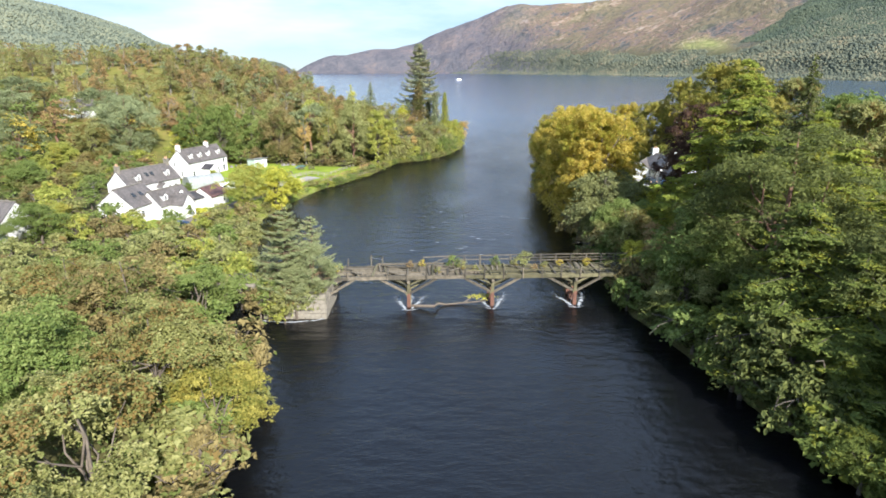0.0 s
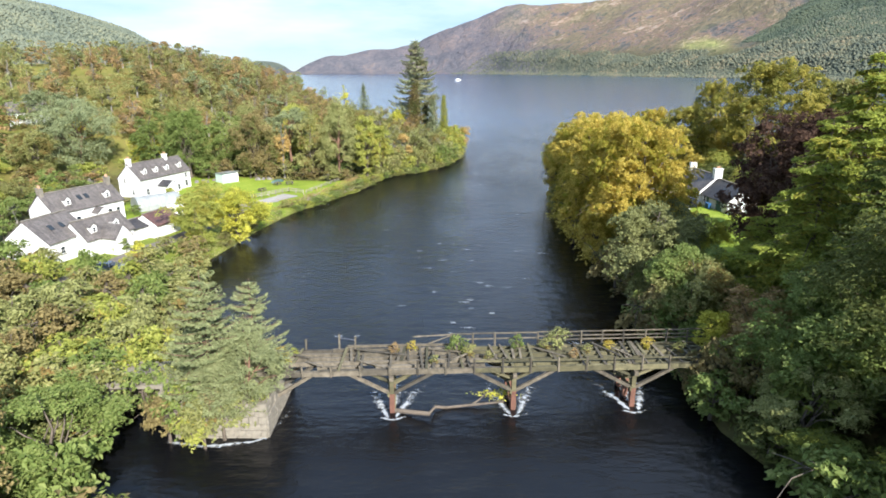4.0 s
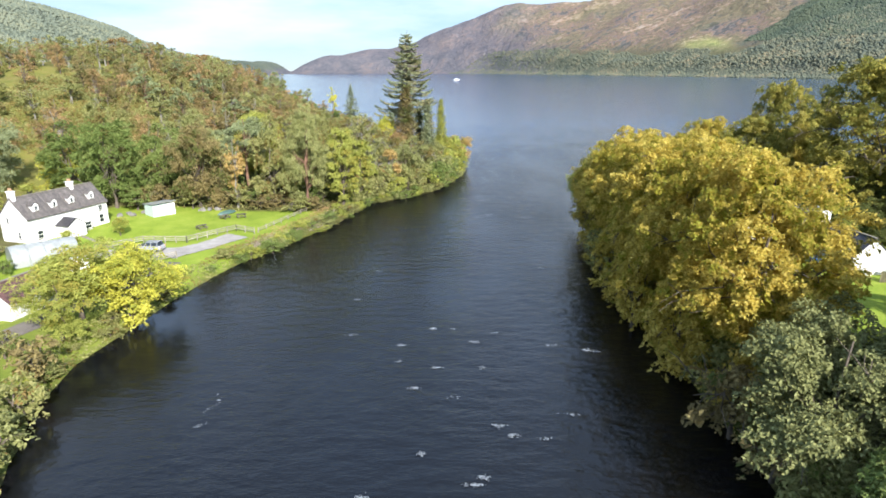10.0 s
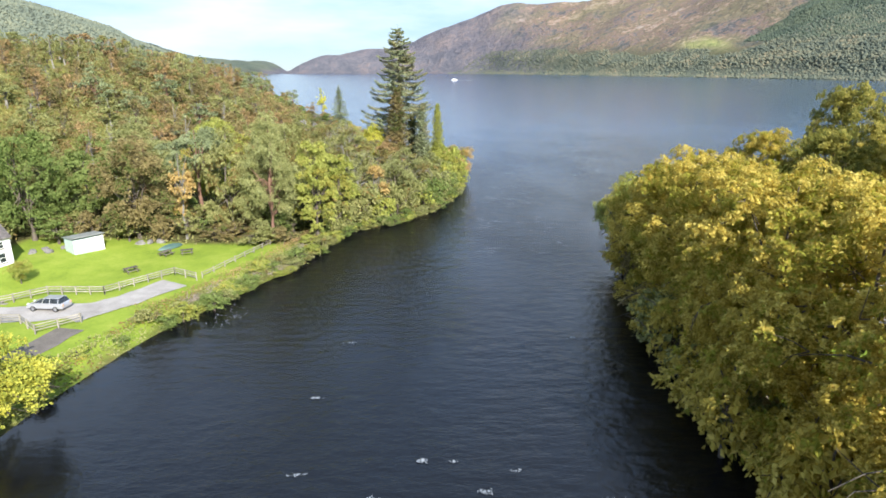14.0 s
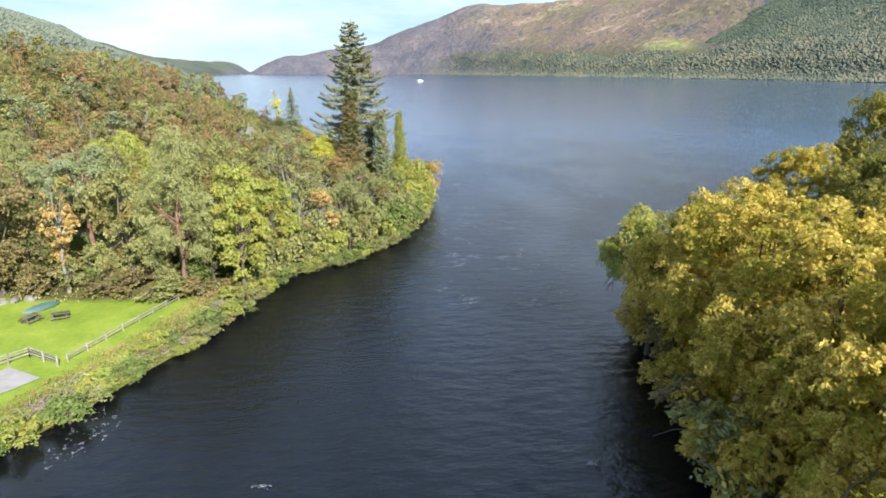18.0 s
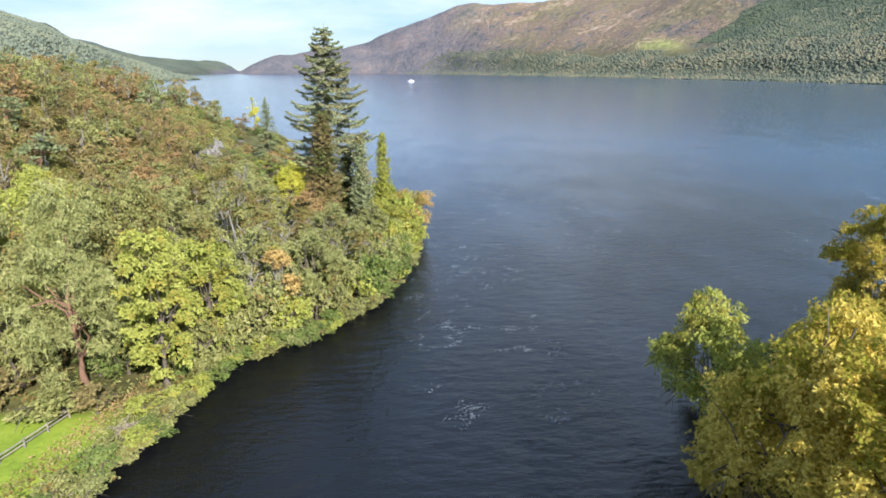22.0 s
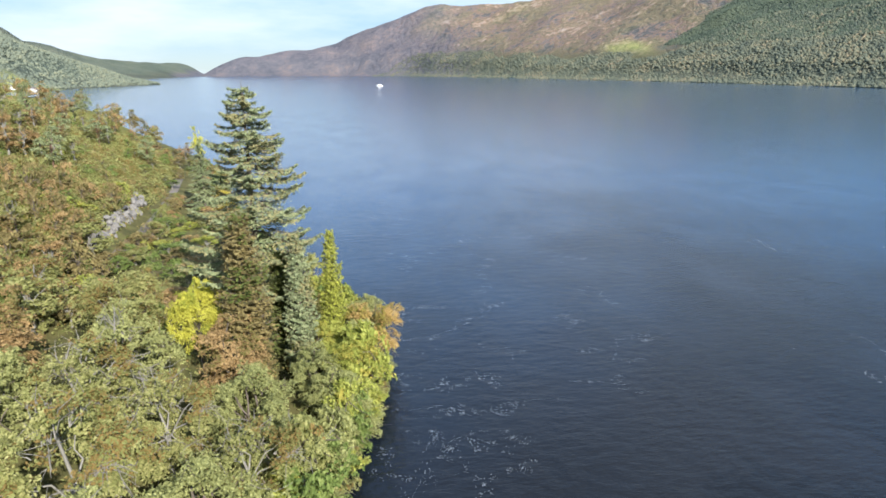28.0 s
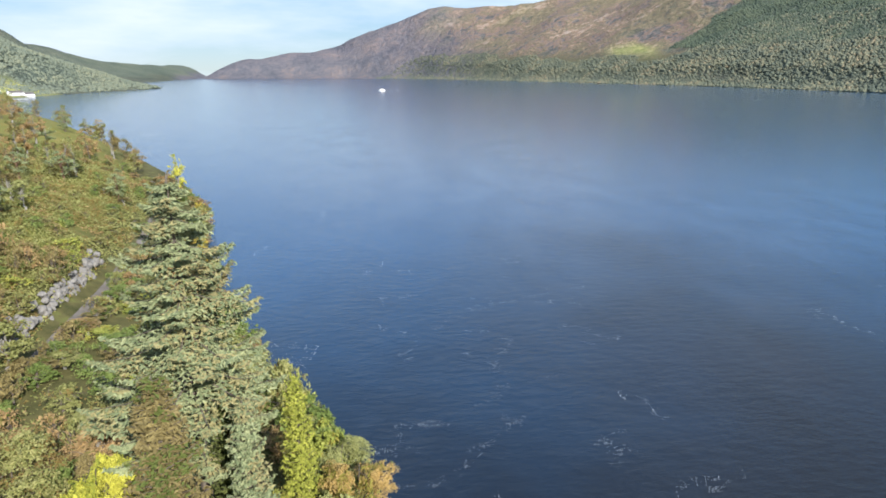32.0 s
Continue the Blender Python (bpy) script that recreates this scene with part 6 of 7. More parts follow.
def window(parent, u, v, z, w, h, face, name="window"):
    """A framed window on a wall face: face is the direction it looks, 'v-', 'v+', 'u-' or 'u+'."""
    fr, gl = bmesh.new(), bmesh.new()
    t = 0.07

    def slab_(bm_, a0, a1, z0, z1, d0, d1):
        if face[0] == "v":
            s_ = -1 if face[1] == "-" else 1
            y = sorted((v + s_ * d0, v + s_ * d1))
            box(bm_, u + a0, u + a1, y[0], y[1], z + z0, z + z1)
        else:
            s_ = -1 if face[1] == "-" else 1
            x = sorted((u + s_ * d0, u + s_ * d1))
            box(bm_, x[0], x[1], v + a0, v + a1, z + z0, z + z1)
    for a0, a1, z0, z1 in ((-w / 2, -w / 2 + t, 0, h), (w / 2 - t, w / 2, 0, h), (-w / 2 + t, w / 2 - t, 0, t), (-w / 2 + t, w / 2 - t, h - t, h), (-w / 2 + t, w / 2 - t, h / 2 - 0.025, h / 2 + 0.025)):
        slab_(fr, a0, a1, z0, z1, 0.003, 0.09)
    slab_(gl, -w / 2 + t, w / 2 - t, t, h - t, 0.003, 0.04)
    f = part(name, fr, WHITE, parent)
    part("pane", gl, PANE, f, "dark reflecting glass")
    sill = bmesh.new()
    slab_(sill, -w / 2 - 0.08, w / 2 + 0.08, -0.1, -0.003, 0.003, 0.14)
    part("sill", sill, STONE, f)


def gable_walls(L, W, eave, ridge, t=0.0):
    b = bmesh.new()
    pts = [(0, -W / 2, -1.5), (0, W / 2, -1.5), (0, W / 2, eave), (0, 0, ridge), (0, -W / 2, eave)]
    a = [b.verts.new(p) for p in pts]
    c = [b.verts.new((L, p[1], p[2])) for p in pts]
    b.faces.new(a)
    b.faces.new(c[::-1])
    for k in range(5):
        b.faces.new((a[k], c[k], c[(k + 1) % 5], a[(k + 1) % 5]))
    bmesh.ops.recalc_face_normals(b, faces=b.faces[:])
    return b


def roof_side(L, W, eave, ridge, sgn, over=0.3, thick=0.14, u0=0.0):
    b = bmesh.new()
    k = (ridge - eave) / (W / 2)
    ve, ze = sgn * (W / 2 + over), eave - k * over
    lo = [(u0 - 0.12, 0, ridge), (u0 + L + 0.12, 0, ridge), (u0 + L + 0.12, ve, ze), (u0 - 0.12, ve, ze)]
    bot = [b.verts.new((p[0], p[1], p[2] + 0.02)) for p in lo]
    topv = [b.verts.new((p[0], p[1], p[2] + 0.02 + thick)) for p in lo]
    b.faces.new(bot)
    b.faces.new(topv[::-1])
    for q in range(4):
        b.faces.new((bot[q], bot[(q + 1) % 4], topv[(q + 1) % 4], topv[q]))
    bmesh.ops.recalc_face_normals(b, faces=b.faces[:])
    return b


def chimney(parent, u, v, z0, z1, w, d, pots, mat=HARL):
    b = bmesh.new()
    box(b, u - w / 2, u + w / 2, v - d / 2, v + d / 2, z0, z1)
    box(b, u - w / 2 - 0.08, u + w / 2 + 0.08, v - d / 2 - 0.08, v + d / 2 + 0.08, z1, z1 + 0.15)
    c = part("chimney", b, mat, parent)
    for k in range(pots):
        p = bmesh.new()
        bmesh.ops.create_cone(p, cap_ends=True, segments=10, radius1=0.14, radius2=0.11, depth=0.45, matrix=Matrix.Translation((u, v + (k - (pots - 1) / 2) * 0.4, z1 + 0.37)))
        part("chimney_pot", p, CLAY, c)


def dormer(parent, u, side, W, eave, ridge, w=1.05, h=1.05, base=0.2):
    """A small gabled dormer that looks out over the eave on one side."""
    k = (ridge - eave) / (W / 2)
    v0 = side * (W / 2 - 0.55 if base else W / 2 - 0.2)
    z0 = eave + k * 0.45 + base
    depth = (h + w * 0.35) / k + 0.3
    m = Matrix.Translation((u, v0, z0)) @ Matrix.Rotation(-side * math.pi / 2, 4, "Z")
    b = gable_walls(depth, w, h, h + w * 0.42)
    bmesh.ops.transform(b, matrix=m, verts=b.verts[:])
    d = part("dormer", b, HARL, parent, "white dormer")
    for s_ in (-1, 1):
        r_ = roof_side(depth, w, h, h + w * 0.42, s_, 0.14, 0.09)
        bmesh.ops.transform(r_, matrix=m, verts=r_.verts[:])
        part("dormer_roof", r_, SLATE, d)
    window(d, u, v0, z0 + 0.2, 0.62, h - 0.25, "v-" if side < 0 else "v+", "dormer_window")


def house(name, label, a, b, W, g, eave, ridge, roof=SLATE, dormers=(), windows=(), doors=(), chims=(), skews=True, lights=(), stack=None):
    m, L = local(a, b, g)
    e = new(name)
    e.matrix_world = m
    tagged(e, label, "house")
    part("wall", gable_walls(L, W, eave, ridge - 0.02), HARL, e, "white harled walls")
    for s_ in (-1, 1):
        part("roof", roof_side(L, W, eave, ridge, s_), roof, e, "slate roof")
    rb = bmesh.new()
    box(rb, -0.1, L + 0.1, -0.16, 0.16, ridge + 0.14, ridge + 0.24)
    part("ridge_cap", rb, STONE, e)
    for u, side in dormers:
        dormer(e, u, side, W, eave, ridge)
    for u, v, z, w, h, face in windows:
        window(e, u * L if face[0] == "v" else (0 if face == "u-" else L), (W / 2 if face == "v+" else -W / 2) if face[0] == "v" else v, z, w, h, face)
    for u, side, w, h, mat in doors:
        d = bmesh.new()
        y = side * W / 2
        box(d, u * L - w / 2, u * L + w / 2, min(y, y + side * 0.05), max(y, y + side * 0.05), 0.02, h)
        box(d, u * L - w / 2 + 0.12, u * L + w / 2 - 0.12, min(y, y + side * 0.08), max(y, y + side * 0.08), h * 0.55, h - 0.15)
        part("door", d, mat, e)
    for u, v, h, w, d_, pots in chims:
        chimney(e, u * L, v, ridge - 0.6, ridge + h, w, d_, pots, stack or HARL)
    for u, side in lights:
        k = (ridge - eave) / (W / 2)
        s_ = bmesh.new()
        vs = box(s_, -0.35, 0.35, -0.5, 0.5, 0.15, 0.22)
        bmesh.ops.transform(s_, matrix=Matrix.Translation((u * L, side * W / 4, (eave + ridge) / 2 + 0.02)) @ Matrix.Rotation(-side * math.atan(k), 4, "X"), verts=vs)
        part("skylight", s_, PANE, e)
    return e


# cottage with four dormers above the lawn; its front looks to the river
h1 = house("white_cottage", "white harled cottage with four dormers and grey slates", (-68.3, 153.2), (-63.6, 167.2), 5.8, 1.3, 4.5, 7.35,
           dormers=((2.2, -1), (5.4, -1), (8.6, -1), (12.4, -1)), windows=((0.12, 0, 1.0, 1.0, 1.3, "v-"), (0.9, 0, 1.0, 1.0, 1.4, "v-"), (0, -0.9, 1.2, 0.7, 1.1, "u-"), (0, 1.1, 3.6, 0.6, 0.9, "u-"), (0.9, 0, 3.0, 0.9, 1.0, "v-")),
           chims=((0.03, 0, 1.1, 0.6, 1.0, 2), (0.72, 0, 0.9, 0.6, 0.95, 2)))
porch = gable_walls(2.6, 3.2, 2.4, 3.4)
pm = Matrix.Translation((6.2, -2.9, 0)) @ Matrix.Rotation(-math.pi / 2, 4, "Z")
bmesh.ops.transform(porch, matrix=pm, verts=porch.verts[:])
pp_ = part("porch", porch, HARL, h1, "white gabled porch")
for s_ in (-1, 1):
    q = roof_side(2.6, 3.2, 2.4, 3.4, s_, 0.2, 0.1)
    bmesh.ops.transform(q, matrix=pm, verts=q.verts[:])
    part("porch_roof", q, SLATE_DARK, pp_)
bay = bmesh.new()
box(bay, 8.6, 10.4, -3.9, -2.85, 0, 2.3)
part("bay_window", bay, HARL, h1)
window(h1, 9.5, -3.9, 0.8, 1.5, 1.2, "v-")

h2 = house("long_white_house", "long white house with mossy slates and two dormers", (-68.5, 124.6), (-63.3, 136.7), 6.0, 1.9, 3.4, 6.15,
           dormers=((3.2, -1), (10.6, -1)), windows=((0.32, 0, 0.9, 0.9, 1.2, "v-"), (0.9, 0, 0.9, 0.9, 1.3, "v-"), (0.78, 0, 0.9, 0.9, 1.3, "v-"), (0, 0.8, 1.0, 0.7, 1.0, "u-")), doors=((0.6, -1, 1.0, 2.05, GREEN_PAINT),),
           chims=((0.03, 0, 1.0, 0.6, 1.0, 2), (0.97, 0, 1.0, 0.6, 1.0, 2)), lights=((0.45, -1), (0.55, -1)), stack=STONE)
p2 = gable_walls(1.6, 2.0, 2.2, 3.0)
pm = Matrix.Translation((7.7, -3.0, 0)) @ Matrix.Rotation(-math.pi / 2, 4, "Z")
bmesh.ops.transform(p2, matrix=pm, verts=p2.verts[:])
p2o = part("porch", p2, HARL, h2)
for s_ in (-1, 1):
    q = roof_side(1.6, 2.0, 2.2, 3.0, s_, 0.15, 0.09)
    bmesh.ops.transform(q, matrix=pm, verts=q.verts[:])
    part("porch_roof", q, SLATE, p2o)

h3 = house("low_white_house", "low white house with steep dormers and pale ridges", (-57.6, 114.6), (-54.6, 122.6), 5.4, 0.9, 2.6, 5.0, dormers=((2.0, -1), (6.0, -1)), windows=((0.5, 0, 0.8, 0.8, 1.1, "v-"),), doors=())
w3 = gable_walls(3.4, 3.0, 2.5, 4.3)
pm = Matrix.Translation((4.1, -2.2, 0)) @ Matrix.Rotation(-math.pi / 2, 4, "Z")
bmesh.ops.transform(w3, matrix=pm, verts=w3.verts[:])
w3o = part("front_wing", w3, HARL, h3, "gabled white front wing")
for s_ in (-1, 1):
    q = roof_side(3.4, 3.0, 2.5, 4.3, s_, 0.2, 0.1)
    bmesh.ops.transform(q, matrix=pm, verts=q.verts[:])
    part("front_wing_roof", q, SLATE, w3o)
h4 = house("broad_white_house", "broad white house with brown-stained slates", (-61.6, 110.2), (-60.1, 117.8), 7.4, 1.2, 3.0, 5.9, windows=((0.3, 0, 0.9, 0.9, 1.1, "v-"), (0.7, 0, 0.9, 0.9, 1.1, "v-"), (0, 1.5, 0.9, 0.9, 1.2, "u-")), lights=((0.35, -1), (0.6, -1)))
h5 = house("slated_house", "white house with a grey slate roof among trees", (-80, 100), (-70, 97), 7.0, 1.6, 3.0, 6.2, windows=((0.4, 0, 0.9, 0.9, 1.2, "v-"),), chims=((0.55, 0, 1.2, 0.8, 1.2, 2),))
shed = house("white_shed", "low white shed with a dark reddish roof", (-52.0, 125.0), (-50.6, 130.6), 4.8, 0.8, 2.3, 3.9, SLATE_RED, windows=((0.75, 0, 0.7, 0.8, 0.9, "v-"),))
lean = house("lean_to_shed", "small white lean-to with a dark roof", (-54.4, 122.9), (-53.0, 126.2), 4.2, 0.8, 2.2, 3.2, SLATE_DARK)
hill_house = house("hill_house", "white house high on the wooded hill", (-128, 205), (-120, 211), 6.0, ground_z(-124, 208) + 0.2, 2.8, 5.4, windows=((0.3, 0, 0.9, 1.0, 1.2, "v-"), (0.7, 0, 0.9, 1.0, 1.2, "v-")), chims=((0.5, 0, 0.9, 0.7, 1.1, 1),))

# cottage on the right bank
rg = 3.0
rh = house("river_cottage", "white gabled cottage with a dark slate roof and green doors", (51.2, 133.2), (50.3, 142.0), 5.8, rg, 2.1, 4.7, SLATE_DARK,
           windows=((0.16, 0, 0.9, 0.8, 1.0, "v+"), (0.86, 0, 0.8, 0.9, 1.1, "v+")), doors=((0.30, 1, 1.9, 2.0, GREEN_PAINT), (0.74, 1, 0.9, 2.0, GREEN_PAINT)), lights=((0.45, 1),))
old = house("old_cottage", "older white cottage joined behind with a tall chimney", (50.2, 142.1), (49.2, 152.0), 6.4, rg, 2.5, 5.3, SLATE, windows=((0.15, 0, 0.9, 0.8, 1.1, "v+"), (0.6, 0, 0.9, 0.8, 1.1, "v+")), chims=((0.02, 0, 1.3, 0.9, 1.5, 2), (0.97, 0, 1.1, 0.8, 1.3, 2)))
out = house("white_outbuilding", "white outbuilding beside the old cottage", (44.5, 147.0), (48.0, 153.0), 4.2, rg, 2.3, 3.9, SLATE, windows=((0.5, 0, 0.8, 0.8, 0.9, "v+"),))
paved = bmesh.new()
box(paved, 42.6, 47.2, 136.6, 146.5, 2.6, rg + 0.06)
tagged(part("paving", paved, GRAVEL), "brown gravel yard before the cottage", "paving", kind="structure")
for k, (x, y, mat) in enumerate(((46.9, 136.9, BLUE_PAINT), (46.8, 137.8, BLUE_PAINT), (45.6, 143.5, RUBBER))):
    e = new("wheelie_bin")
    e.matrix_world = Matrix.Translation((x, y, rg + 0.06))
    tagged(e, "dark blue wheelie bin by the wall" if mat == BLUE_PAINT else "black wheelie bin by the wall", "bin", "bins")
    b = bmesh.new()
    vs = box(b, -0.28, 0.28, -0.3, 0.3, 0.06, 1.0)
    for v in vs:
        if v.co.z < 0.5:
            v.co.x *= 0.8
            v.co.y *= 0.8
    part("body", b, mat, e)
    b = bmesh.new()
    box(b, -0.31, 0.31, -0.34, 0.32, 1.003, 1.08)
    part("lid", b, mat, e)
screen = new("timber_screen")
screen.matrix_world = Matrix.Translation((51.6, 130.6, 2.7))
tagged(screen, "dark slatted timber screen on the lawn", "screen")
for k in range(9):
    b = bmesh.new()
    box(b, -0.85 + k * 0.19, -0.68 + k * 0.19, -0.02, 0.02, 0, 1.75)
    part("slat", b, WOOD_MOSS, screen)
b = bmesh.new()
box(b, -0.9, 0.9, 0.022, 0.07, 1.3, 1.4)
box(b, -0.9, 0.9, 0.022, 0.07, 0.3, 0.4)
part("rail", b, WOOD_GREY, screen)
for x, y, top, rad, tint in ((49.6, 131.8, 4.4, 0.9, "brown"), (53.5, 131.6, 4.6, 1.2, "olive"), (55.6, 131.0, 4.2, 1.1, "green"), (57.5, 129.6, 4.0, 1.2, "rust"), (48.6, 131.9, 4.0, 0.6, "green")):
    tree("shrub_a", x, y, top, rad, tint, "by the cottage wall", "garden shrubs")


tree("fir_b", 56.5, 147.5, 10.2, 2.6, "lime", "behind the white cottage", "garden shrubs")
for x, y, top, rad, tint in ((60, 153, 8.6, 4.2, "dark"), (66, 151, 9.0, 4.4, "dark"), (72, 147, 8.4, 4.2, "green"), (78, 143, 9.0, 4.6, "dark"), (63, 146.5, 5.6, 2.2, "dark"), (69, 142.5, 6.6, 2.6, "lime"), (84, 137, 8.6, 4.4, "green"), (55, 157, 8.8, 4.2, "dark"), (61, 160, 9.6, 4.6, "green"), (70, 157, 10, 5.0, "dark")):
    tree("oak_a", x, y, top, rad, tint, "behind the cottage lawn", "thicket behind the lawn", base=2.2)


# ---------------------------------------------------------------- tracks, fences and the things on the lawn
def strip(name, label, line, width, mat, lift=0.05, seed=1):
    """A flat track that follows the ground along a line."""
    r = random.Random(seed)
    pts = []
    for a, b in zip(line, line[1:]):
        n_ = max(2, int(math.dist(a, b) / 1.5))
        pts += [(a[0] + (b[0] - a[0]) * k / n_, a[1] + (b[1] - a[1]) * k / n_) for k in range(n_)]
    pts.append(line[-1])
    bm_ = bmesh.new()
    prev = None
    for k, p in enumerate(pts):
        q, s_ = pts[min(k + 1, len(pts) - 1)], pts[max(k - 1, 0)]
        d = Vector((q[0] - s_[0], q[1] - s_[1], 0)).normalized()
        nrm = Vector((-d.y, d.x, 0))
        row = []
        for o in (-0.5, -0.2, 0.2, 0.5):
            w = width * (o + (r.uniform(-0.05, 0.05) if abs(o) == 0.5 else 0))
            x, y = p[0] + nrm.x * w, p[1] + nrm.y * w
            row.append(bm_.verts.new((x, y, max(ground_z(x, y), 0.3) + lift)))
        if prev:
            for c in range(3):
                bm_.faces.new((prev[c], prev[c + 1], row[c + 1], row[c]))
        prev = row
    bmesh.ops.recalc_face_normals(bm_, faces=bm_.faces[:])
    for f in bm_.faces:
        if f.normal.z < 0:
            f.normal_flip()
    return tagged(part(name, bm_, mat), label, "track", kind="structure")


strip("track", "damp gravel track past the white houses", [(-56, 96), (-52.5, 104), (-50.3, 111), (-48.8, 118), (-46.4, 125), (-45.0, 131), (-42.6, 139), (-41.3, 146)], 3.2, DIRT)
strip("car_park", "pale gravel parking place by the fence", [(-53.5, 149.5), (-47, 150.5), (-41.5, 151.5)], 5.0, GRAVEL, 0.07)
strip("drive", "pale gravel drive beside the fence", [(-43.5, 149.0), (-39.5, 154.5), (-36.2, 160.5)], 4.4, GRAVEL, 0.09)
strip("shore_road", "narrow shore road under the rock face", [(-42, 256), (-42.8, 272), (-44.2, 288), (-47.0, 306), (-50.2, 324), (-54, 344), (-60, 372)], 2.0, DIRT, 0.12)
strip("garden_path", "narrow paved path across the lawn", [(55, 130), (60, 126), (70, 119)], 1.2, GRAVEL)


def fence(name, label, line, rails=(0.45, 0.75, 1.05), gap=2.0, high=1.15, mat=WOOD_PALE, seed=2):
    r = random.Random(seed)
    e = new(name)
    tagged(e, label, "fence", "fences by the lawn")
    for a, b in zip(line, line[1:]):
        k = max(1, round(math.dist(a, b) / gap))
        for q in range(k):
            p0 = Vector((a[0] + (b[0] - a[0]) * q / k, a[1] + (b[1] - a[1]) * q / k, 0))
            p1 = Vector((a[0] + (b[0] - a[0]) * (q + 1) / k, a[1] + (b[1] - a[1]) * (q + 1) / k, 0))
            p0.z, p1.z = ground_z(p0.x, p0.y), ground_z(p1.x, p1.y)
            part("post", bar_mesh(p0 - Vector((0, 0, 0.3)), p0 + Vector((r.uniform(-0.03, 0.03), 0, high)), 0.12, 0.12), mat, e)
            for z in rails:
                part("rail", bar_mesh(p0 + Vector((0, 0, z)), p1 + Vector((0, 0, z + r.uniform(-0.02, 0.02))), 0.05, 0.11), mat, e)
    part("post", bar_mesh(p1 - Vector((0, 0, 0.3)), p1 + Vector((0, 0, high)), 0.12, 0.12), mat, e)
    return e


fence("rail_fence", "pale weathered post and rail fence by the drive", [(-43.2, 156.4), (-37.6, 163.8)])
fence("rail_fence", "pale weathered post and rail fence at the drive's end", [(-37.6, 163.8), (-33.8, 161.6)], seed=3)
fence("rail_fence", "long low pale fence along the bank", [(-33.4, 162.6), (-30.6, 172.0), (-27.9, 180.6)], (0.4, 0.75), 2.2, 0.9, seed=4)
fence("rail_fence", "pale weathered fence behind the parking place", [(-55.2, 151.2), (-50.2, 156.4), (-43.2, 156.4)], seed=5)
fence("rail_fence", "pale weathered fence before the parking place", [(-54.5, 147.6), (-47.6, 147.4), (-44.2, 144.6), (-41.2, 147.8)], seed=6)
path_e = new("stepping_path")
tagged(path_e, "row of flat stone steps leading to the cottage", "path")
for k in range(12):
    q = k / 11
    b = bmesh.new()
    x, y = -62.2 + 8.6 * q, 158.4 - 5.2 * q
    z = ground_z(x, y)
    box(b, x - 0.5, x + 0.5, y - 0.22, y + 0.22, z - 0.1, z + 0.07)
    part("step", b, STONE, path_e)

hut, hl = local((-55.0, 170.6), (-52.4, 174.0), ground_z(-54, 172) - 0.05)
he = new("garden_hut")
he.matrix_world = hut
tagged(he, "pale green boarded hut with a flat sloping roof", "hut")
b = bmesh.new()
box(b, 0, hl, 0, 3.0, -0.3, 2.2)
part("core", b, PALE_GREEN, he)
for k in range(14):
    b = bmesh.new()
    box(b, hl * k / 14 + 0.01, hl * (k + 1) / 14 - 0.02, -0.03, -0.003, 0, 2.2)
    part("board", b, PALE_GREEN if k < 9 else HARL, he)
b = bmesh.new()
vs = box(b, -0.2, hl + 0.2, -0.3, 3.2, 2.21, 2.3)
for v in vs:
    v.co.z += 0.3 if v.co.y < 1 else 0.0
part("roof", b, POLY, he)

tun, tl = local((-62.6, 143.2), (-56.8, 149.0), ground_z(-59, 146))
te = new("polytunnel")
te.matrix_world = tun
tagged(te, "old polythene garden tunnel with a rounded top", "polytunnel")
b = bmesh.new()
prev = None
for k in range(9):
    row = [b.verts.new((tl * k / 8, 2.3 * math.cos(a_), 2.7 * math.sin(a_) ** 0.8 + (0.05 if k % 2 else 0))) for a_ in np.linspace(0, math.pi, 13)]
    if prev:
        for c in range(12):
            b.faces.new((prev[c], prev[c + 1], row[c + 1], row[c]))
    else:
        b.faces.new(row)
    prev = row
b.faces.new(prev[::-1])
part("cover", b, POLY, te, "translucent polythene cover")
for k in range(0, 9, 2):
    part("hoop", np_mesh("hoop", *tube([(tl * k / 8, 2.34 * math.cos(a_), 2.75 * math.sin(a_) ** 0.8) for a_ in np.linspace(0, math.pi, 13)], [0.03] * 13, 5), METAL), None, te)


def brushwood(x, y, wide, seed):
    """A heap of bleached dead twigs at the water's edge."""
    rng = np.random.default_rng(seed)
    z = max(ground_z(x, y), 0.05)
    e = new("brushwood")
    e.matrix_world = Matrix.Translation((x, y, z))
    tagged(e, "heap of bleached dead brushwood at the water's edge", "brushwood", "brushwood on the bank")
    for name in ("lower_heap", "upper_heap"):
        up = 0.25 if name == "lower_heap" else 0.7
        sticks = []
        for _ in range(60):
            a = np.array([rng.normal() * wide * 0.4, rng.normal() * wide * 0.4, rng.uniform(0, up)])
            d = rng.normal(size=3) * (0.7, 0.7, 0.4) + (0.3, -0.2, 0.25)
            sticks.append(tube(bent(a, a + d * rng.uniform(0.5, 1.1), rng, 3, 0.05), [0.035, 0.025, 0.012], 3))
        part(name, np_mesh(name, *gather(sticks), DEAD_TWIG, True), None, e)


DEAD_TWIG = plain("dead_twigs", (0.2, 0.16, 0.12), (0.42, 0.35, 0.28), 0.9, 1.5, 10, 0.4)
for k, (x, y, wide) in enumerate(((-26.4, 164.2, 1.6), (-24.9, 167.2, 1.4), (-29.6, 157.4, 1.7), (-23.0, 176.0, 1.0), (-31.4, 154.2, 1.3))):
    brushwood(x, y, wide, 90 + k)


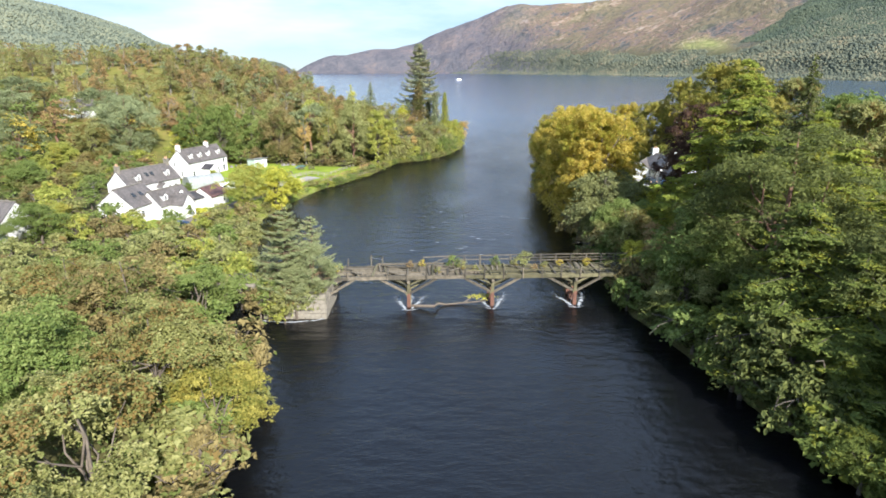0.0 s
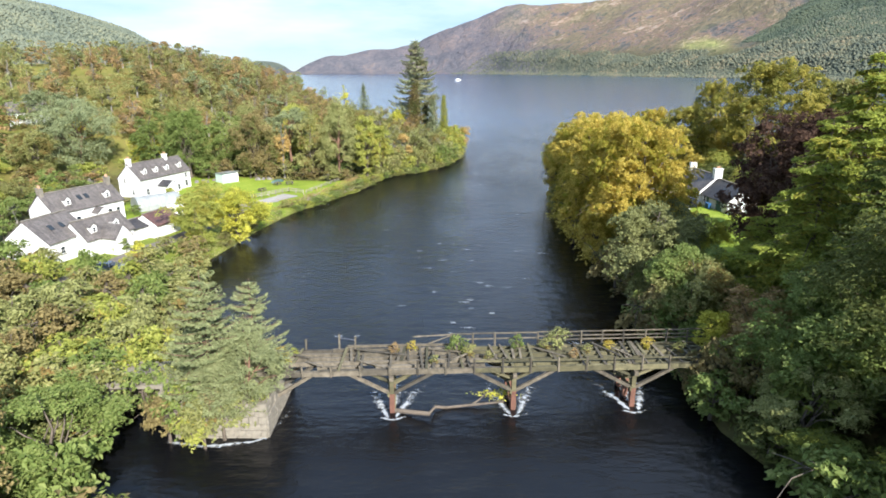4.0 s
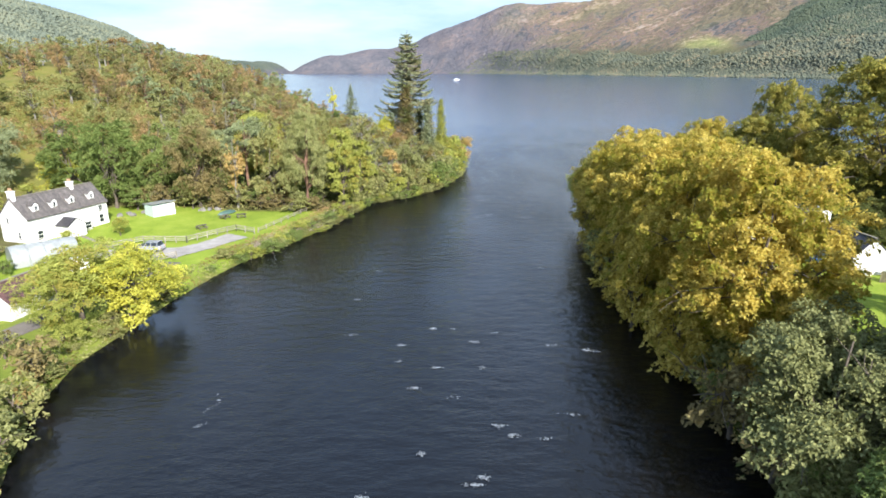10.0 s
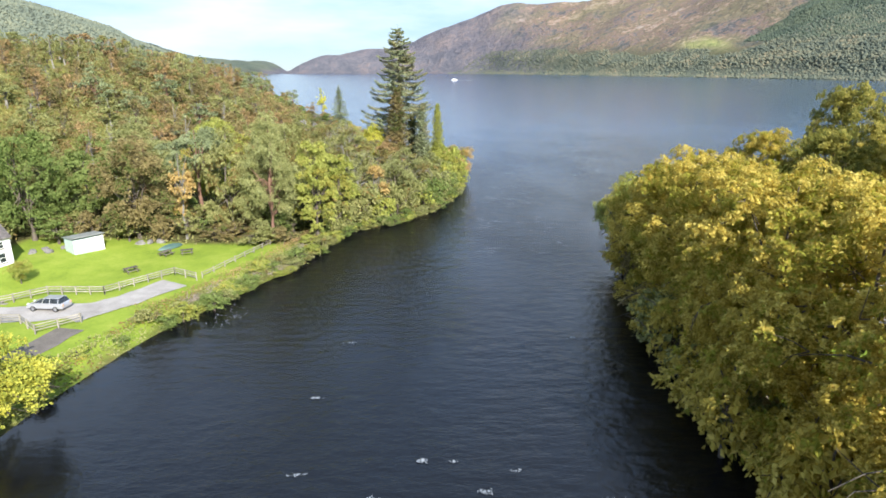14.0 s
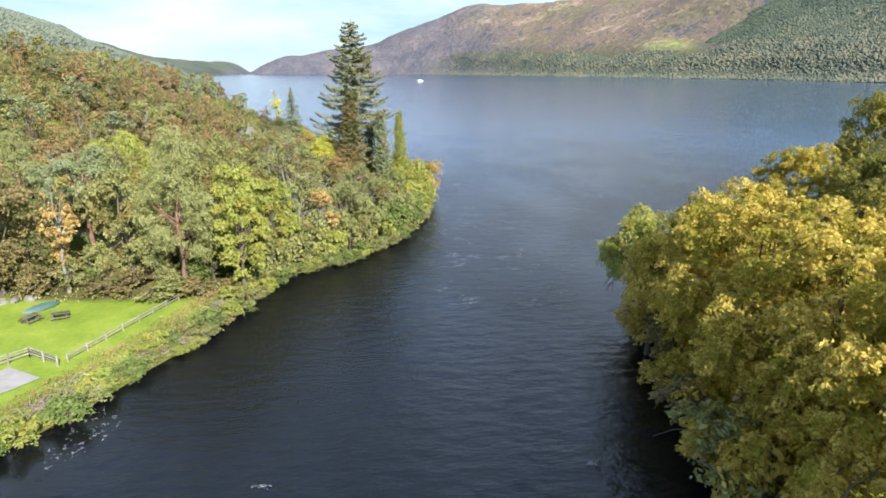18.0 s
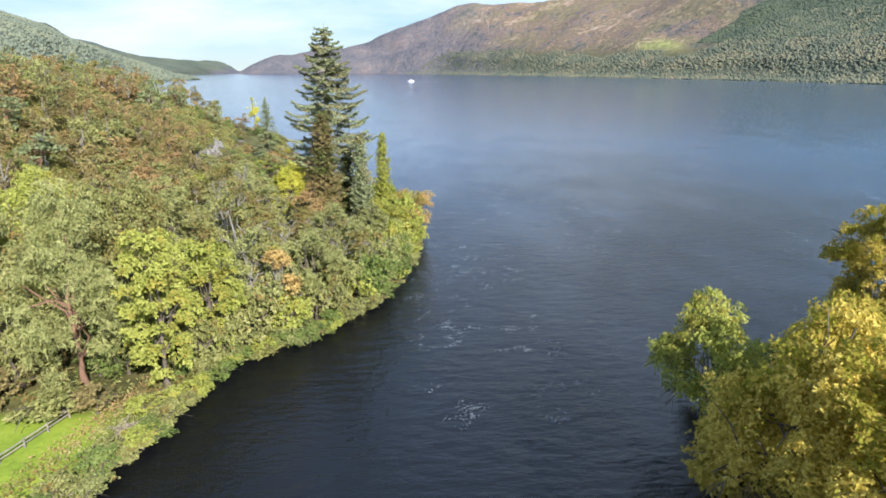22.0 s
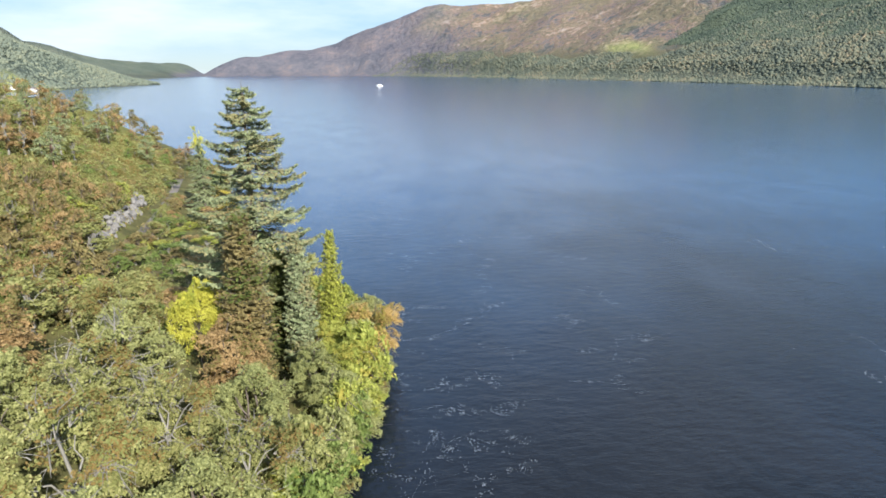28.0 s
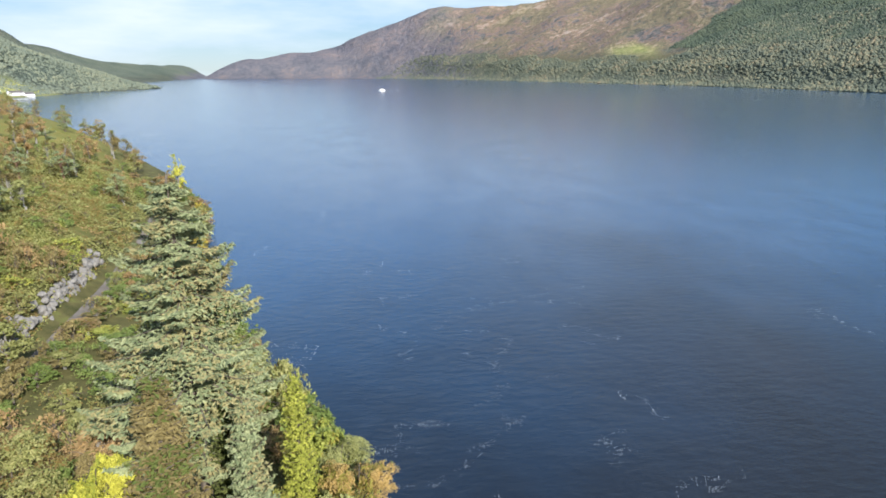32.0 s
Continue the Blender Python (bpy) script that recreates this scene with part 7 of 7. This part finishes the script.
def boulder(name, label, x, y, z, sx, sy, sz, mat, seed, group=""):
    b = bmesh.new()
    bmesh.ops.create_icosphere(b, subdivisions=2, radius=1)
    for v in b.verts:
        q = noise.noise(v.co * 1.3 + Vector((seed, 0, 0)))
        v.co = Vector((v.co.x * sx, v.co.y * sy, v.co.z * sz)) * (1 + 0.45 * q)
    ob = part(name, b, mat)
    ob.matrix_world = Matrix.Translation((x, y, z)) @ Matrix.Rotation(seed, 4, "Z")
    return tagged(ob, label, "rock", group)


boulder("boulder", "large pale boulder at the lawn's edge", -31.6, 180.2, ground_z(-31.6, 180.2) + 0.5, 1.1, 0.8, 0.85, STONE, 1)
for k, (x, y) in enumerate(((-60.5, 172.6), (-59.2, 171.4), (-58.0, 173.6), (-47.5, 178.2), (-46.2, 178.9), (-48.6, 177.4), (-61.6, 171.2))):
    boulder("boulder", "grey boulder in the garden", x, y, ground_z(x, y) + 0.15, 0.7, 0.5, 0.45, ROCK, k + 2, "garden boulders")

tarp = bmesh.new()
bmesh.ops.create_uvsphere(tarp, u_segments=16, v_segments=8, radius=1)
for v in tarp.verts:
    v.co = Vector((v.co.x * 2.1 * (1 - 0.15 * abs(v.co.z)), v.co.y * 0.75 * (1 - 0.5 * v.co.x ** 2), max(v.co.z, -0.05) * 0.55 + (0.1 if abs(v.co.y) < 0.1 else 0)))
tp = part("upturned_boat", tarp, TARP)
tp.matrix_world = Matrix.Translation((-43.6, 176.4, ground_z(-43.6, 176.4) + 0.08)) @ Matrix.Rotation(0.95, 4, "Z")
tagged(tp, "upturned boat under a dark green cover on the lawn", "boat")


def picnic_table(x, y, turn):
    e = new("picnic_table")
    e.matrix_world = Matrix.Translation((x, y, ground_z(x, y))) @ Matrix.Rotation(turn, 4, "Z")
    tagged(e, "grey weathered wooden picnic table on the lawn", "table", "picnic tables")
    for k in range(5):
        part("board", bar_mesh((-0.9, -0.32 + 0.16 * k, 0.75), (0.9, -0.32 + 0.16 * k, 0.75), 0.14, 0.04), WOOD_GREY, e)
    for s_ in (-1, 1):
        part("bench", bar_mesh((-0.9, 0.72 * s_, 0.45), (0.9, 0.72 * s_, 0.45), 0.26, 0.05), WOOD_GREY, e)
        for q in (-0.65, 0.65):
            part("leg", bar_mesh((q, 0.25 * s_, 0.72), (q, 0.62 * s_, 0), 0.08, 0.1), WOOD_GREY, e)
    for q in (-0.65, 0.65):
        part("brace", bar_mesh((q, -0.8, 0.4), (q, 0.8, 0.4), 0.08, 0.1), WOOD_GREY, e)


picnic_table(-39.8, 173.4, 0.4)
picnic_table(-42.6, 172.6, 1.2)
picnic_table(-44.0, 164.8, 0.9)


def car(x, y, turn, z, paint, label):
    e = new("car")
    e.matrix_world = Matrix.Translation((x, y, z)) @ Matrix.Rotation(turn, 4, "Z")
    tagged(e, label, "car")
    low = [(-2.2, 0.35), (-2.25, 0.75), (-2.05, 0.98), (-0.9, 1.0), (0.95, 1.0), (1.95, 0.86), (2.2, 0.62), (2.2, 0.33)]
    top_ = [(-2.05, 0.985), (-1.85, 1.42), (-1.2, 1.52), (0.0, 1.5), (0.45, 1.38), (1.15, 0.985)]

    def hull(prof, w0, w1, inset=0.0):
        b_ = bmesh.new()
        zs = [p[1] for p in prof]
        z0, z1 = min(zs), max(zs)
        rows = []
        for s_ in (-1, 1):
            rows.append([b_.verts.new((p[0], s_ * (w0 + (w1 - w0) * (p[1] - z0) / (z1 - z0)), p[1])) for p in prof])
        b_.faces.new(rows[0])
        b_.faces.new(rows[1][::-1])
        for k in range(len(prof)):
            b_.faces.new((rows[0][k], rows[0][(k + 1) % len(prof)], rows[1][(k + 1) % len(prof)], rows[1][k]))
        bmesh.ops.recalc_face_normals(b_, faces=b_.faces[:])
        bmesh.ops.bevel(b_, geom=b_.edges[:], offset=0.05, segments=2, affect="EDGES")
        return b_
    body = part("body", hull(low, 0.86, 0.88), paint, e)
    part("cabin", hull(top_, 0.8, 0.62), PANE, e, "dark windows")
    roof_ = bmesh.new()
    box(roof_, -1.75, 0.15, -0.6, 0.6, 1.5, 1.56)
    bmesh.ops.bevel(roof_, geom=roof_.edges[:], offset=0.025, segments=1, affect="EDGES")
    part("roof", roof_, paint, e)
    for s_ in (-1, 1):
        for u in (-1.75, -0.75, 0.12):
            part("pillar", bar_mesh((u + 0.1 * (u > 0), 0.81 * s_, 1.0), (u - 0.12 * (u > 0), 0.64 * s_, 1.5), 0.07, 0.07), paint, e)
        for u in (-1.35, 1.4):
            w_ = bmesh.new()
            bmesh.ops.create_cone(w_, cap_ends=True, segments=18, radius1=0.32, radius2=0.32, depth=0.2, matrix=Matrix.Translation((u, 0.8 * s_, 0.32)) @ Matrix.Rotation(math.pi / 2, 4, "X"))
            wh = part("wheel", w_, RUBBER, e)
            r_ = bmesh.new()
            bmesh.ops.create_cone(r_, cap_ends=True, segments=14, radius1=0.2, radius2=0.2, depth=0.22, matrix=Matrix.Translation((u, 0.805 * s_, 0.32)) @ Matrix.Rotation(math.pi / 2, 4, "X"))
            part("rim", r_, METAL, wh)
        l_ = bmesh.new()
        box(l_, 2.06, 2.19, 0.5 * s_ - 0.18, 0.5 * s_ + 0.18, 0.66, 0.8)
        part("headlight", l_, WHITE, e)
        l_ = bmesh.new()
        box(l_, -2.27, -2.2, 0.68 * s_ - 0.1, 0.68 * s_ + 0.1, 0.7, 0.98)
        part("tail_light", l_, CLAY, e, "red tail light")


SILVER = plain("silver_paint", (0.5, 0.51, 0.53), (0.58, 0.59, 0.61), 0.25, 2, 60, 0.02, 0.6)
BLUEGREY = plain("blue_grey_paint", (0.22, 0.27, 0.33), (0.28, 0.33, 0.4), 0.25, 2, 60, 0.02, 0.6)
car(44.3, 139.4, 1.7, rg + 0.06, NAVY, "dark blue car parked in the cottage yard")
car(-47.0, 151.6, 3.05, ground_z(-47, 151.6) + 0.08, SILVER, "silver estate car on the gravel parking place")
car(-48.0, 106.6, 0.15, ground_z(-48.0, 106.6) + 0.05, BLUEGREY, "blue-grey people carrier parked by the houses")

# small blue-grey caravan roof beside the yellow tree
cv = new("caravan")
cv.matrix_world = Matrix.Translation((-52.6, 140.4, ground_z(-52.6, 140.4))) @ Matrix.Rotation(0.5, 4, "Z")
tagged(cv, "pale grey touring caravan parked by the track", "caravan")
b = bmesh.new()
box(b, -2.4, 2.4, -1.0, 1.0, 0.45, 2.3)
bmesh.ops.bevel(b, geom=b.edges[:], offset=0.22, segments=3, affect="EDGES")
part("body", b, WHITE, cv)
for u in (-1.4, 0.0, 1.4):
    b = bmesh.new()
    box(b, u - 0.45, u + 0.45, -1.02, -0.98, 1.2, 1.8)
    part("window", b, PANE, cv)
for s_ in (-1, 1):
    b = bmesh.new()
    bmesh.ops.create_cone(b, cap_ends=True, segments=16, radius1=0.32, radius2=0.32, depth=0.2, matrix=Matrix.Translation((0, 0.85 * s_, 0.32)) @ Matrix.Rotation(math.pi / 2, 4, "X"))
    part("wheel", b, RUBBER, cv)

# rock face above the shore road
face_e = new("rock_face")
tagged(face_e, "pale broken rock face above the shore road", "rock face")
rr_ = random.Random(4)
shapes = []
for k in range(6):
    b = bmesh.new()
    bmesh.ops.create_icosphere(b, subdivisions=1, radius=1)
    for v in b.verts:
        v.co *= 1 + 0.5 * noise.noise(v.co * 1.1 + Vector((k * 7.0, 0, 0)))
    me = bpy.data.meshes.new("rock")
    b.to_mesh(me)
    b.free()
    me.materials.append(ROCK)
    shapes.append(me)
for k in range(170):
    q = rr_.random()
    y = 270 + q * 46
    x = float(np.interp(y, [262, 285, 306, 330], [-45.6, -47.2, -50.2, -54.5])) - rr_.uniform(0, 1.6)
    z = ground_z(x, y) + rr_.uniform(-0.3, 1.6)
    ob = part("rock", rr_.choice(shapes), None, face_e)
    s_ = rr_.uniform(0.35, 0.95)
    ob.matrix_local = Matrix.LocRotScale((x, y, z), Euler((rr_.uniform(0, 3), rr_.uniform(0, 3), rr_.uniform(0, 3))), (s_, s_ * 0.8, s_ * 0.9))

# motor boat far out, and the white buildings on the far shore
bt = new("motor_boat")
bt.matrix_world = Matrix.Translation((38, 1750, 0)) @ Matrix.Rotation(0.6, 4, "Z") @ Matrix.Diagonal((1.5, 1.5, 1.5, 1))
tagged(bt, "small white motor cruiser out on the loch", "boat")
b = bmesh.new()
vs = box(b, -6, 6, -1.8, 1.8, -0.4, 1.4)
for v in vs:
    if v.co.x > 0:
        v.co.y *= 0.15
    if v.co.z < 0:
        v.co.y *= 0.6
part("hull", b, WHITE, bt)
b = bmesh.new()
box(b, -4, 1.5, -1.3, 1.3, 1.403, 3.0)
part("cabin", b, WHITE, bt)
wk = np.c_[np.full(500, 38.0), np.full(500, 1750.0)] + np.c_[-rngf.uniform(0, 1, 500) * 3 + 8 + rngf.uniform(0, 40, 500), rngf.normal(size=500) * 2.2 - 3]
foam_patch("boat_wake", "white wake behind the motor boat", wk, 0.9, 9)
for k, (x, y, ln) in enumerate(((-668, 1440, 26), (-690, 1425, 14), (-655, 1466, 18))):
    house("lochside_house", "long white building on the far loch shore", (x, y), (x + ln * 0.45, y + ln), 9, ground_z(x, y) + 0.2, 4.0, 7.5, windows=((0.3, 0, 1.2, 1.4, 1.4, "v-"), (0.7, 0, 1.2, 1.4, 1.4, "v-")))
